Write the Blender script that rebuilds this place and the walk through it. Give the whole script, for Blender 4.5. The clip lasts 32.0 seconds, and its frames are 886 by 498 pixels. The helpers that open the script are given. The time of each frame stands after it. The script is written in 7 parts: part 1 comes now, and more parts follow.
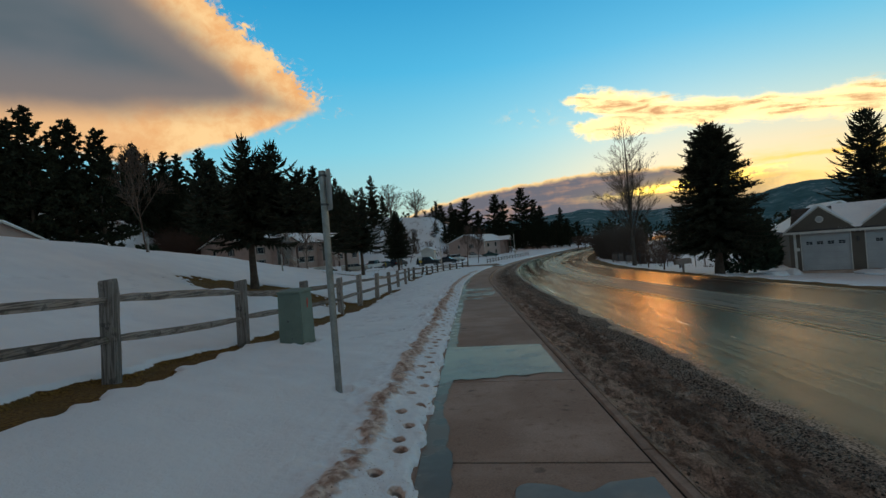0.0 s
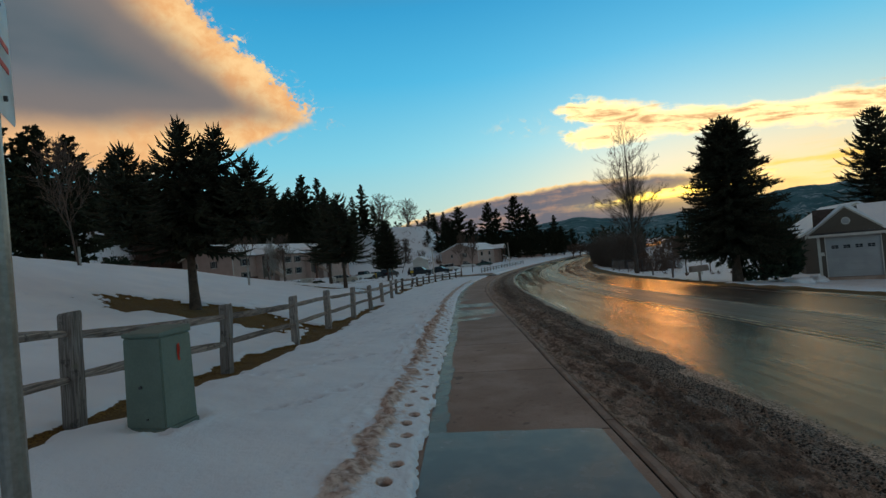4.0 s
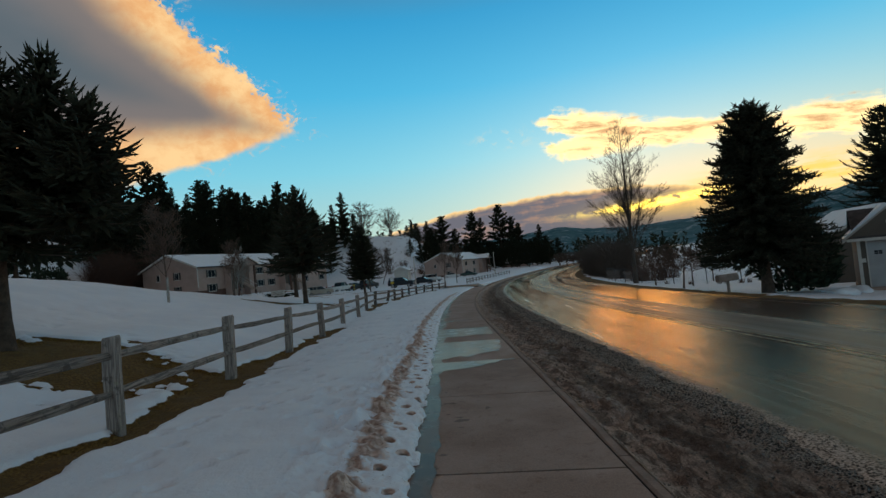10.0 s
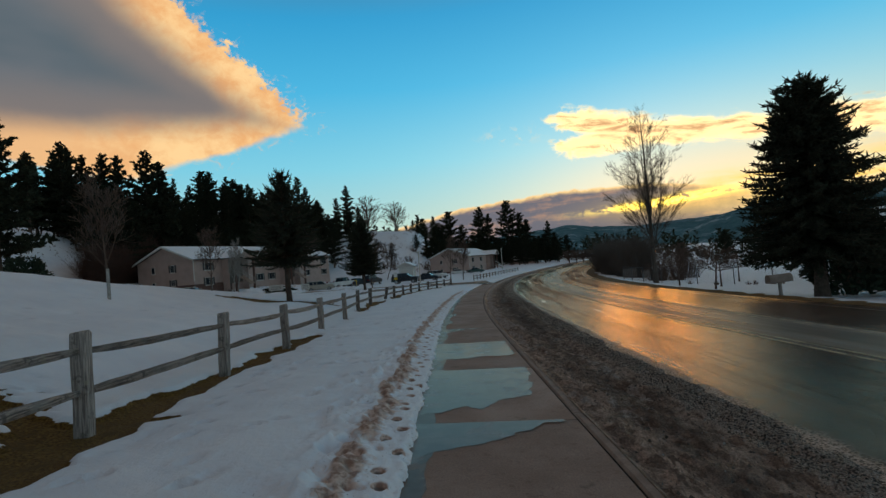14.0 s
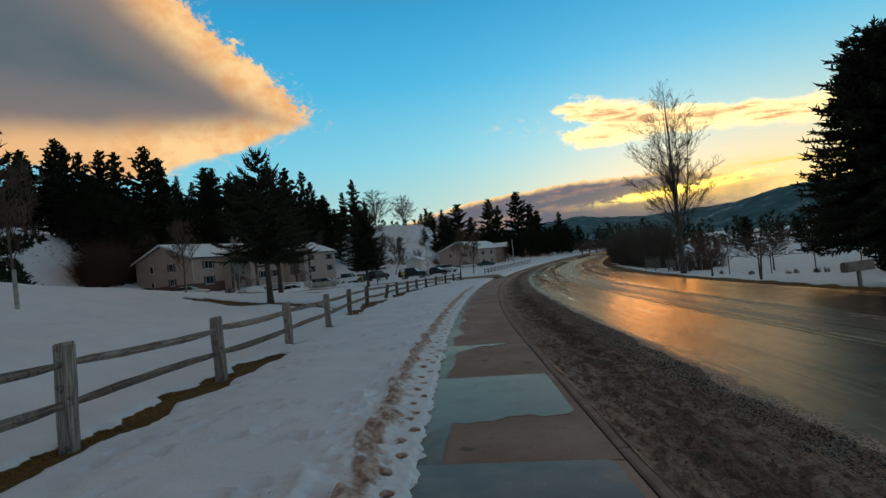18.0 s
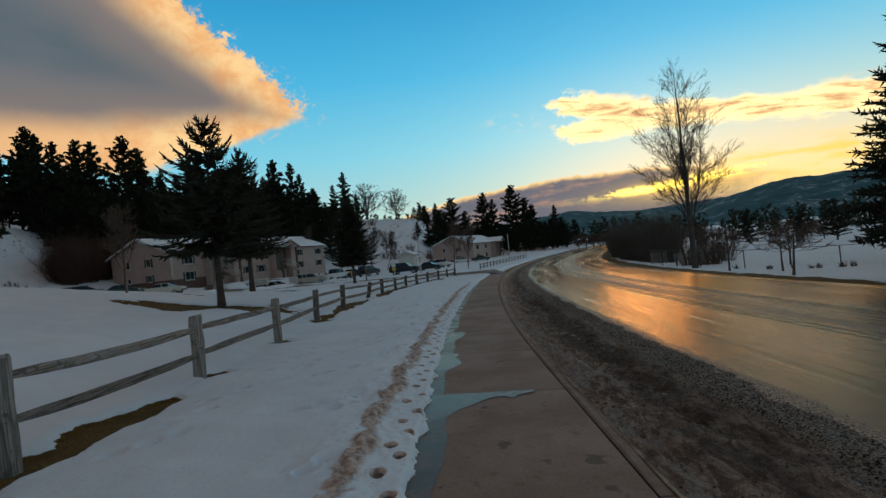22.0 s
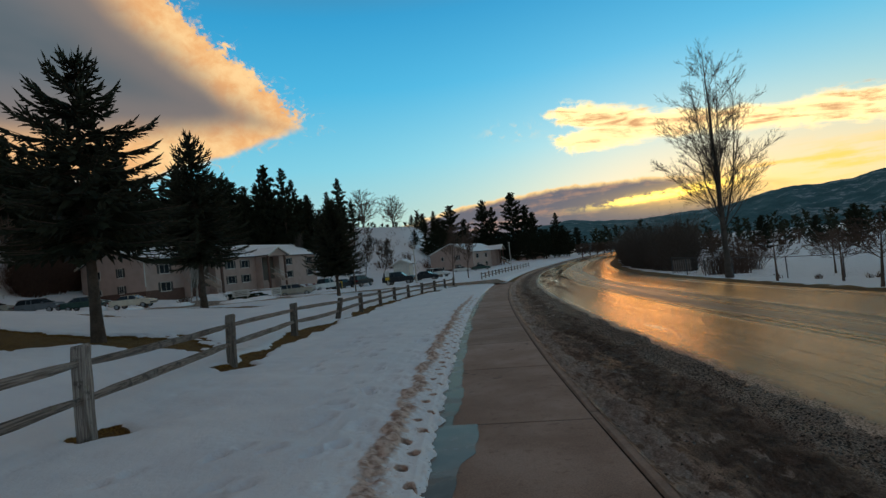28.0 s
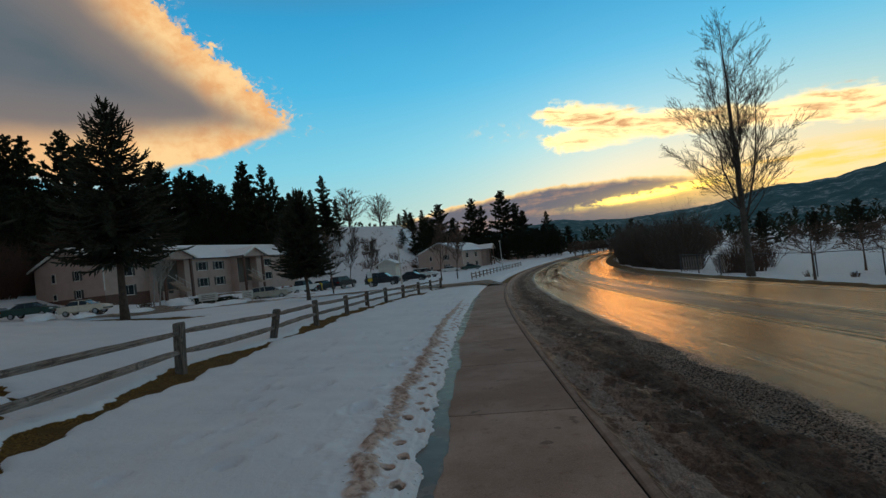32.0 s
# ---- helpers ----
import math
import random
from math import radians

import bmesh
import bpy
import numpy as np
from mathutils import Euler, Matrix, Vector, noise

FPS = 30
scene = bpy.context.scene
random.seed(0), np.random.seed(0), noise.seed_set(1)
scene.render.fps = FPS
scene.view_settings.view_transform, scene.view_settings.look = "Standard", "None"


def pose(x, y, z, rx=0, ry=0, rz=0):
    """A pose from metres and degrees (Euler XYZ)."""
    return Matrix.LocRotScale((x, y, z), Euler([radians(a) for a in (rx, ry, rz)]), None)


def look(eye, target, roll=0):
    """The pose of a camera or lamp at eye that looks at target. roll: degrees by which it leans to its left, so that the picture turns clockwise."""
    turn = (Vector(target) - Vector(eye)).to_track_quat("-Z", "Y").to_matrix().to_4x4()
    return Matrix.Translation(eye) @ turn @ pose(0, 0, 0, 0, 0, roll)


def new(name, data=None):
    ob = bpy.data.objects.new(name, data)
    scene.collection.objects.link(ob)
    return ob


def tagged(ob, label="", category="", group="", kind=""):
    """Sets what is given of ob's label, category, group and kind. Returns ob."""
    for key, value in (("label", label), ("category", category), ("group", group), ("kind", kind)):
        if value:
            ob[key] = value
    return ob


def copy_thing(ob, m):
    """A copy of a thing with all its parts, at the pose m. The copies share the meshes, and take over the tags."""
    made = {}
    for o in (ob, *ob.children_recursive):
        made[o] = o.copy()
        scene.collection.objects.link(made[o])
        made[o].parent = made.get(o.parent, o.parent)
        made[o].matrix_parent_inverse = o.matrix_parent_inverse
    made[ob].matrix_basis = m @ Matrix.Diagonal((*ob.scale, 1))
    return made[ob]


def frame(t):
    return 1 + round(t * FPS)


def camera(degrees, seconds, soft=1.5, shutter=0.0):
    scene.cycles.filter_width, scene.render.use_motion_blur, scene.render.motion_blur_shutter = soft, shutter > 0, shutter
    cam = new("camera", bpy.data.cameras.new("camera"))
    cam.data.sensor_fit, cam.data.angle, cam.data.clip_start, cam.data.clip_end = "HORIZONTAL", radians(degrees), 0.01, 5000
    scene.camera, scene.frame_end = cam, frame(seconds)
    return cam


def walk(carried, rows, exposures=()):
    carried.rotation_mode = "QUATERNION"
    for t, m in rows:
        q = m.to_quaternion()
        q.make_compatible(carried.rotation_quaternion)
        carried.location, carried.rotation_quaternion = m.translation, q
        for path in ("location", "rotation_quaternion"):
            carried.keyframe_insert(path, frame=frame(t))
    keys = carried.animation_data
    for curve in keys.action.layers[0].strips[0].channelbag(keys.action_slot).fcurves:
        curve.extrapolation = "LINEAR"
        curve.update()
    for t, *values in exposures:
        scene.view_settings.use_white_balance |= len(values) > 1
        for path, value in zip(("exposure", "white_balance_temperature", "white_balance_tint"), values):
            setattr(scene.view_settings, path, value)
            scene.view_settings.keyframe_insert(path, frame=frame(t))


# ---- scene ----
cam = camera(82.4, 32.0, soft=1.45)
METRES, EYE, TILT, LEAN, TURN = 34.0, 1.5, 0.0, 0.0, 2.2
ROWS = [
    (0.0, 0.0, 0.0, 0.0, -0.02, -0.28, 4.92),
    (0.5, 0.0005, 0.0141, -0.0, 0.91, -0.26, 5.0),
    (1.0, 0.0009, 0.0295, -0.0001, -0.86, 0.16, 5.45),
    (1.5, 0.0023, 0.0439, -0.0009, -0.79, 0.05, 5.56),
    (2.0, 0.0019, 0.0587, -0.0012, -0.69, 0.32, 5.33),
    (2.5, 0.0032, 0.0737, -0.0021, -1.36, 0.57, 5.39),
    (3.0, 0.0036, 0.0868, -0.0018, -0.87, 0.6, 4.93),
    (3.5, 0.0029, 0.1015, -0.002, -1.42, 0.65, 5.15),
    (4.0, 0.0046, 0.1156, -0.0026, -0.8, 0.74, 5.58),
    (4.5, 0.0043, 0.1297, -0.0033, 0.09, 1.33, 5.75),
    (6.5, 0.008, 0.1913, -0.0051, 0.2, 2.57, 5.65),
    (7.0, 0.0087, 0.2051, -0.0058, 1.32, 2.38, 6.01),
    (7.5, 0.0091, 0.2205, -0.0061, 0.79, 2.49, 5.74),
    (8.0, 0.0101, 0.2353, -0.0067, 1.11, 1.93, 6.09),
    (8.5, 0.0093, 0.2503, -0.0071, 1.09, 2.12, 6.31),
    (9.0, 0.0104, 0.265, -0.0077, -0.72, 1.86, 6.54),
    (9.5, 0.0117, 0.2792, -0.0077, -0.42, 1.48, 6.52),
    (10.0, 0.0121, 0.2939, -0.0074, -2.67, 1.74, 5.82),
    (10.5, 0.0142, 0.3081, -0.0085, -3.8, 1.96, 5.25),
    (11.0, 0.0148, 0.3226, -0.0093, -2.0, 1.59, 4.78),
    (11.5, 0.0154, 0.3384, -0.0095, -2.94, 1.28, 4.84),
    (12.0, 0.0169, 0.3536, -0.0096, -2.28, 0.77, 5.77),
    (12.5, 0.0171, 0.3689, -0.0105, -2.23, 0.98, 5.92),
    (13.0, 0.0183, 0.3836, -0.0106, -3.37, 1.38, 5.98),
    (13.5, 0.0196, 0.3981, -0.0107, -2.5, 1.4, 5.67),
    (15.5, 0.0233, 0.4581, -0.0129, -1.27, 1.04, 4.25),
    (16.0, 0.0243, 0.4728, -0.0127, -0.08, 0.7, 5.06),
    (16.5, 0.0241, 0.4889, -0.0137, 0.03, 0.79, 5.52),
    (17.0, 0.0258, 0.5037, -0.0138, -0.86, 1.17, 5.99),
    (17.5, 0.0266, 0.5189, -0.0142, 0.43, 0.86, 6.4),
    (18.0, 0.0275, 0.5349, -0.0143, -0.82, 0.83, 6.13),
    (18.5, 0.0297, 0.5502, -0.015, -1.47, 1.03, 6.18),
    (19.0, 0.0297, 0.565, -0.0161, -1.02, 1.06, 6.05),
    (19.5, 0.0304, 0.5806, -0.016, -2.38, 0.95, 6.33),
    (20.0, 0.0312, 0.5953, -0.0158, -1.27, 0.58, 6.41),
    (20.5, 0.0305, 0.6111, -0.0167, -0.72, 0.86, 6.15),
    (21.0, 0.032, 0.626, -0.0176, -0.85, 0.55, 6.2),
    (21.5, 0.0327, 0.6403, -0.0178, -0.38, 0.19, 6.49),
    (22.0, 0.0328, 0.6559, -0.0173, -1.51, 0.17, 6.22),
    (22.5, 0.0349, 0.6707, -0.0179, -1.56, 0.32, 6.38),
    (23.0, 0.0345, 0.6858, -0.0193, -0.84, 0.42, 6.26),
    (23.5, 0.0355, 0.7009, -0.0195, -0.99, 0.26, 6.11),
    (24.0, 0.0363, 0.7146, -0.0192, 0.88, -0.09, 6.52),
    (24.5, 0.0356, 0.7306, -0.0199, 0.5, 0.17, 6.44),
    (25.0, 0.0366, 0.7462, -0.0205, -0.79, 0.15, 5.98),
    (25.5, 0.0361, 0.7622, -0.0211, -0.06, 0.12, 6.1),
    (27.5, 0.04, 0.821, -0.0223, -2.19, 1.19, 6.37),
    (28.0, 0.0411, 0.8408, -0.0229, -1.66, 1.21, 6.31),
    (28.5, 0.042, 0.861, -0.0228, -3.53, 1.24, 6.32),
    (29.0, 0.0453, 0.8804, -0.0236, -3.19, 1.1, 6.82),
    (29.5, 0.0469, 0.9005, -0.0255, -2.89, 1.15, 6.88),
    (30.0, 0.0499, 0.9189, -0.0257, -3.76, 1.05, 6.85),
    (30.5, 0.0517, 0.9376, -0.0258, -2.94, 0.61, 6.75),
    (31.0, 0.0524, 0.9577, -0.0257, -4.07, 1.0, 6.67),
    (31.5, 0.0547, 0.9766, -0.0269, -4.19, 1.2, 6.7),
    (32.0, 0.055, 0.9965, -0.028, -2.84, 1.1, 6.67),
]

walk(cam, [(t, pose(0, 0, EYE, TILT, LEAN, TURN) @ pose(METRES * x, METRES * y, METRES * z, 90 + pitch, roll, yaw)) for t, x, y, z, yaw, pitch, roll in ROWS],
     exposures=[(0.0, 0.0, 6780, 10), (32.0, 0.0, 6780, 10)])

# ---- sky, sun ----
SUN_AZ, SUN_EL = 21.5, 3.6          # degrees clockwise from +y, degrees above the horizon

world = bpy.data.worlds.new("evening_sky")
scene.world = world
world.use_nodes = True
wn = world.node_tree
wn.nodes.clear()


class Nodes:
    """Short hands for building a node tree."""

    def __init__(self, tree):
        self.t = tree

    def put(self, sock, v):
        if isinstance(v, bpy.types.NodeSocket):
            self.t.links.new(v, sock)
        elif isinstance(v, (tuple, list)) and len(v) == 3 and sock.type == "RGBA":
            sock.default_value = (*v, 1)
        else:
            sock.default_value = v

    def node(self, kind, out=0, **kw):
        n = self.t.nodes.new(kind)
        for k, v in kw.items():
            key = k[2:]
            self.put(n.inputs[int(key)] if key.isdigit() else n.inputs[key.replace("_", " ")], v)
        return n.outputs[out]

    def m(self, op, a, b=0.0, c=0.0, clamp=False):
        n = self.t.nodes.new("ShaderNodeMath")
        n.operation, n.use_clamp = op, clamp
        for s, v in zip(n.inputs, (a, b, c)):
            self.put(s, v)
        return n.outputs[0]

    def add(self, a, b): return self.m("ADD", a, b)
    def sub(self, a, b): return self.m("SUBTRACT", a, b)
    def mul(self, a, b): return self.m("MULTIPLY", a, b)

    def smooth(self, x, lo, hi):
        n = self.t.nodes.new("ShaderNodeMapRange")
        n.interpolation_type = "SMOOTHSTEP"
        for s, v in zip(n.inputs[:5], (x, lo, hi, 0.0, 1.0)):
            self.put(s, v)
        return n.outputs[0]

    def bell(self, x, mid, width):
        d = self.mul(self.sub(x, mid), 1.0 / width)
        return self.m("EXPONENT", self.mul(self.mul(d, d), -1.0))

    def mix(self, f, a, b, blend="MIX"):
        n = self.t.nodes.new("ShaderNodeMix")
        n.data_type, n.blend_type = "RGBA", blend
        self.put(n.inputs[0], f), self.put(n.inputs[6], a), self.put(n.inputs[7], b)
        return n.outputs[2]

    def noise(self, vec, scale, detail=4.0, rough=0.55, out=0, distort=0.0):
        return self.node("ShaderNodeTexNoise", out, i_Vector=vec, i_Scale=scale, i_Detail=detail, i_Roughness=rough, i_Distortion=distort)

    def ramp(self, x, stops):
        n = self.t.nodes.new("ShaderNodeValToRGB")
        e = n.color_ramp.elements
        while len(e) < len(stops):
            e.new(0.5)
        for k, (p, col) in zip(e, stops):
            k.position, k.color = p, (*col, 1)
        self.put(n.inputs[0], x)
        return n.outputs[0]

    def vec(self, x, y, z):
        return self.node("ShaderNodeCombineXYZ", i_X=x, i_Y=y, i_Z=z)


W = Nodes(wn)
ray = W.node("ShaderNodeTexCoord", 0)
sep = wn.nodes.new("ShaderNodeSeparateXYZ")
wn.links.new(ray, sep.inputs[0])
DEG = 180 / math.pi
az = W.mul(W.m("ARCTAN2", sep.outputs[0], sep.outputs[1]), DEG)
el = W.mul(W.m("ARCSINE", sep.outputs[2]), DEG)

nishita = wn.nodes.new("ShaderNodeTexSky")
nishita.sky_type, nishita.sun_disc = "NISHITA", False
nishita.sun_elevation, nishita.sun_rotation = radians(SUN_EL), radians(SUN_AZ)
air = W.mix(1.0, nishita.outputs[0], (0.1, 0.1, 0.1), "MULTIPLY")

# clear sky: pale at the horizon, deep blue above, warm towards the sunset
clear = W.ramp(W.mul(el, 1 / 40.0), [(0.0, (0.46, 0.58, 0.52)), (0.12, (0.40, 0.69, 0.70)), (0.28, (0.20, 0.66, 0.87)), (0.48, (0.055, 0.50, 0.85)), (0.66, (0.020, 0.37, 0.73)), (1.0, (0.08, 0.12, 0.17))])
clear = W.mix(0.10, clear, air)
warm = W.mul(W.bell(az, 36.0, 22.0), W.bell(el, 1.0, 9.0))
clear = W.mix(W.mul(warm, 0.85), clear, (1.05, 0.78, 0.33))

haze = W.mul(W.bell(az, 24.0, 26.0), W.bell(el, 9.0, 14.0))
clear = W.mix(W.mul(haze, 0.85), clear, W.mix(1.0, clear, (1.38, 1.20, 1.14), "MULTIPLY"))

dusk = W.smooth(W.m("ABSOLUTE", W.sub(az, 5.0)), 55.0, 115.0)
clear = W.mix(W.mul(dusk, 0.48), clear, (0.31, 0.315, 0.35))

puff = W.vec(W.mul(az, 0.10), W.mul(el, 0.12), 0.3)
rough_n = W.noise(puff, 1.5, 9.0, 0.60, distort=0.3)
fine_n = W.noise(puff, 6.5, 8.0, 0.62, distort=0.4)
soft_n = W.noise(W.vec(W.mul(az, 0.04), W.mul(el, 0.10), 7.0), 1.6, 3.0, 0.5)
streak = W.noise(W.vec(W.mul(az, 0.04), W.mul(el, 0.30), 4.0), 3.2, 8.0, 0.6)
wob = W.add(W.mul(W.sub(rough_n, 0.5), 5.5), W.mul(W.sub(fine_n, 0.5), 4.2))

# large cloud: a wedge with a glowing rim and a grey heart
left = W.add(az, 14.8)
low = W.m("SMOOTH_MAX", W.add(W.mul(left, 0.33), 16.2), W.add(W.sub(10.6, W.mul(W.add(az, 30.0), 0.17)), W.mul(W.sub(streak, 0.5), 3.0)), 1.2)
top = W.sub(16.9, W.mul(left, 0.84))
frill = W.noise(puff, 15.0, 7.0, 0.65, distort=0.6)
d_low = W.add(W.mul(W.sub(el, low), 0.92), W.add(W.mul(wob, 0.22), W.mul(W.sub(soft_n, 0.5), 3.2)))
d_top = W.add(W.mul(W.sub(top, el), 0.72), W.add(W.mul(wob, 0.62), W.mul(W.sub(frill, 0.5), 3.4)))
d_one = W.add(W.m("SMOOTH_MIN", d_low, d_top, 3.0), 0.35)
wisp = W.mul(W.smooth(W.add(W.noise(W.vec(W.mul(az, 0.22), W.mul(el, 0.34), 2.0), 2.6, 8.0, 0.66, distort=0.8), W.mul(d_one, 0.05)), 0.50, 0.72), W.smooth(d_one, -4.6, -0.6))
body_one = W.m("MAXIMUM", W.smooth(d_one, -0.40, 0.45), W.mul(wisp, 0.55))
body_one = W.mul(body_one, W.smooth(el, 62.0, 40.0))
inner = W.add(W.m("SMOOTH_MIN", W.mul(W.sub(W.sub(el, 14.9), W.mul(W.add(az, 24.0), 0.05)), 1.25), W.mul(W.sub(W.sub(20.3, W.mul(W.add(az, 21.3), 0.76)), el), 0.80), 1.6), W.add(W.mul(W.sub(soft_n, 0.5), 2.2), W.mul(W.sub(rough_n, 0.5), 1.8)))
heart = W.smooth(inner, -0.9, 3.3)
rim = W.mix(W.smooth(W.add(rough_n, W.mul(W.sub(fine_n, 0.5), 0.55)), 0.34, 0.68), (0.86, 0.45, 0.19), (1.0, 0.68, 0.34))
rim = W.mix(W.smooth(az, -26.0, -40.0), rim, (0.84, 0.50, 0.25))
heart_col = W.mix(W.smooth(inner, 2.5, 8.0), (0.210, 0.190, 0.190), W.mix(W.smooth(soft_n, 0.35, 0.65), (0.100, 0.138, 0.170), (0.140, 0.165, 0.195)))
cloud_one = W.mix(heart, rim, heart_col)
sky = W.mix(body_one, clear, cloud_one)

# long bright cloud over the sunset: two prongs that run together
long_n = W.noise(W.vec(W.mul(az, 0.05), W.add(W.mul(el, 0.26), W.mul(az, 0.035)), 9.0), 4.2, 9.0, 0.62, distort=0.5)
mid = W.sub(12.15, W.mul(W.sub(az, 18.0), 0.130))
reach = W.mul(W.smooth(W.add(az, W.mul(wob, 0.7)), 11.2, 16.5), W.smooth(az, 75.0, 48.0))
prong = W.sub(W.m("ABSOLUTE", W.sub(el, mid)), W.mul(W.smooth(az, 25.0, 14.0), 1.35))
half = W.mul(W.add(1.45, W.mul(W.bell(az, 18.0, 6.0), 0.25)), reach)
d_two = W.add(W.sub(half, W.m("ABSOLUTE", prong)), W.add(W.mul(wob, 0.30), W.mul(W.sub(long_n, 0.5), 2.2)))
body_two = W.mul(W.smooth(d_two, -0.30, 0.65), W.smooth(reach, 0.02, 0.25))
shade = W.add(W.mul(d_two, 0.26), W.add(W.mul(W.sub(long_n, 0.5), 2.8), W.mul(W.sub(rough_n, 0.5), 0.9)))
belly = W.smooth(W.sub(W.sub(el, mid), W.mul(wob, 0.25)), -2.6, -0.9)
lit_two = W.mix(W.mul(W.smooth(shade, 0.05, 0.75), W.add(0.12, W.mul(belly, 0.88))), (1.45, 1.12, 0.55), (0.74, 0.40, 0.19))
sky = W.mix(body_two, sky, lit_two)
curl = W.mul(W.mul(W.bell(az, 8.8, 2.4), W.bell(el, 13.2, 0.8)), W.smooth(fine_n, 0.50, 0.66))
sky = W.mix(W.mul(curl, 0.8), sky, (1.0, 0.80, 0.50))

# golden streaks near the ridge and the low band of cloud
gold = W.mul(W.smooth(W.add(streak, W.mul(W.sub(rough_n, 0.5), 0.5)), 0.40, 0.60), W.mul(W.smooth(az, 24.0, 33.0), W.bell(el, 5.0, 1.5)))
sky = W.mix(W.mul(gold, 0.95), sky, (1.25, 0.76, 0.15))
off = W.sub(az, 15.0)
crest = W.add(W.sub(6.6, W.mul(W.mul(off, off), 0.0062)), W.mul(wob, 0.20))
d_band = W.sub(crest, el)
body_band = W.mul(W.smooth(d_band, -0.05, 0.25), W.mul(W.smooth(az, -16.0, -4.0), W.smooth(W.add(az, W.mul(wob, 1.5)), 36.0, 26.0)))
band_heart = W.mix(W.smooth(W.add(streak, W.mul(W.sub(fine_n, 0.5), 0.5)), 0.46, 0.72), (0.155, 0.160, 0.200), (0.42, 0.27, 0.21))
band_col = W.mix(W.mul(W.smooth(d_band, 0.70, 0.10), 0.95), band_heart, (1.1, 0.74, 0.32))
sky = W.mix(body_band, sky, band_col)
hot_el = W.add(W.add(el, W.mul(wob, 0.10)), W.mul(W.sub(az, 18.0), -0.045))
hot = W.mul(W.mul(W.bell(az, 24.0, 5.2), W.bell(hot_el, 4.0, 0.36)), W.smooth(W.add(streak, W.mul(W.sub(fine_n, 0.5), 0.9)), 0.36, 0.54))
sky = W.mix(W.m("MULTIPLY", hot, 1.4, clamp=True), sky, (4.7, 3.4, 0.50))
glow = W.mul(W.bell(az, 27.0, 8.0), W.bell(el, 3.8, 1.4))
sky = W.mix(W.mul(glow, 0.42), sky, (1.55, 0.97, 0.18))
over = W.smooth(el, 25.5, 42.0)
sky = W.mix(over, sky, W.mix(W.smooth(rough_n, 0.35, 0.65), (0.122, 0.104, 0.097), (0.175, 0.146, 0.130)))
ground_side = W.smooth(el, -0.5, -4.0)
sky = W.mix(ground_side, sky, (0.09, 0.10, 0.12))
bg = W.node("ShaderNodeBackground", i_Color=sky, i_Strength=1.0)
wout = wn.nodes.new("ShaderNodeOutputWorld")
wn.links.new(bg, wout.inputs[0])

sun_data = bpy.data.lights.new("low_sun", "SUN")
sun_data.energy, sun_data.angle, sun_data.color = 0.095, radians(9), (1.0, 0.47, 0.12)
sun_ob = new("low_sun", sun_data)
sun_ob.matrix_world = look((60, 150, 30), (60 - math.sin(radians(SUN_AZ)), 150 - math.cos(radians(SUN_AZ)), 30 - math.tan(radians(SUN_EL))))

# ---- materials ----
def mat(name, build, rough=0.8, metal=0.0):
    """A node material; build(N, pos) gives a dict of Principled inputs, with 'bump' (height, strength, distance) at will."""
    mt = bpy.data.materials.new(name)
    mt.use_nodes = True
    tr = mt.node_tree
    tr.nodes.clear()
    N = Nodes(tr)
    bsdf = tr.nodes.new("ShaderNodeBsdfPrincipled")
    outn = tr.nodes.new("ShaderNodeOutputMaterial")
    tr.links.new(bsdf.outputs[0], outn.inputs[0])
    bsdf.inputs["Roughness"].default_value, bsdf.inputs["Metallic"].default_value = rough, metal
    pos = N.node("ShaderNodeNewGeometry", 0)
    got = build(N, pos)
    bump, film = got.pop("bump", None), got.pop("film", None)
    b = None
    if bump:
        b = N.node("ShaderNodeBump", i_Height=bump[0], i_Strength=bump[1], i_Distance=bump[2])
        tr.links.new(b, bsdf.inputs["Normal"])
    for k, v in got.items():
        N.put(bsdf.inputs[k], v)
    if film:                        # muddy water over the ground: tint, roughness, share
        fr = N.node("ShaderNodeFresnel", i_IOR=1.33)
        gl = tr.nodes.new("ShaderNodeBsdfGlossy")
        N.put(gl.inputs["Color"], N.mix(N.smooth(fr, 0.22, 0.70), film[0], tuple(0.55 * v + 0.21 for v in film[0])))
        N.put(gl.inputs["Roughness"], film[1])
        ms = tr.nodes.new("ShaderNodeMixShader")
        N.put(ms.inputs[0], N.m("MULTIPLY", fr, film[2], clamp=True))
        tr.links.new(bsdf.outputs[0], ms.inputs[1])
        tr.links.new(gl.outputs[0], ms.inputs[2])
        tr.links.new(ms.outputs[0], outn.inputs[0])
        if b:
            tr.links.new(b, gl.inputs["Normal"])
    return mt


def two_tone(name, a, b, scale=4.0, fine=40.0, rough=0.8, metal=0.0, bump=0.3, dist=0.01, vary=0.0, local=True, spec=0.5):
    """Two colours mixed by noise at two scales; vary: brightness spread from object to object."""
    def build(N, pos):
        p = N.node("ShaderNodeTexCoord", 3) if local else pos
        big = N.noise(p, scale, 4.0)
        small = N.noise(p, fine, 3.0)
        f = N.smooth(N.add(N.mul(big, 0.65), N.mul(small, 0.35)), 0.36, 0.64)
        col = N.mix(f, a, b)
        if vary:
            r = N.t.nodes.new("ShaderNodeObjectInfo").outputs["Random"]
            k = N.add(1.0 - vary, N.mul(r, 2 * vary))
            col = N.mix(1.0, col, N.node("ShaderNodeCombineColor", i_0=k, i_1=k, i_2=k), "MULTIPLY")
        return {"Base Color": col, "Roughness": N.add(rough - 0.08, N.mul(small, 0.16)), "Specular IOR Level": spec, "bump": (small, bump, dist)}
    return mat(name, build, rough, metal)


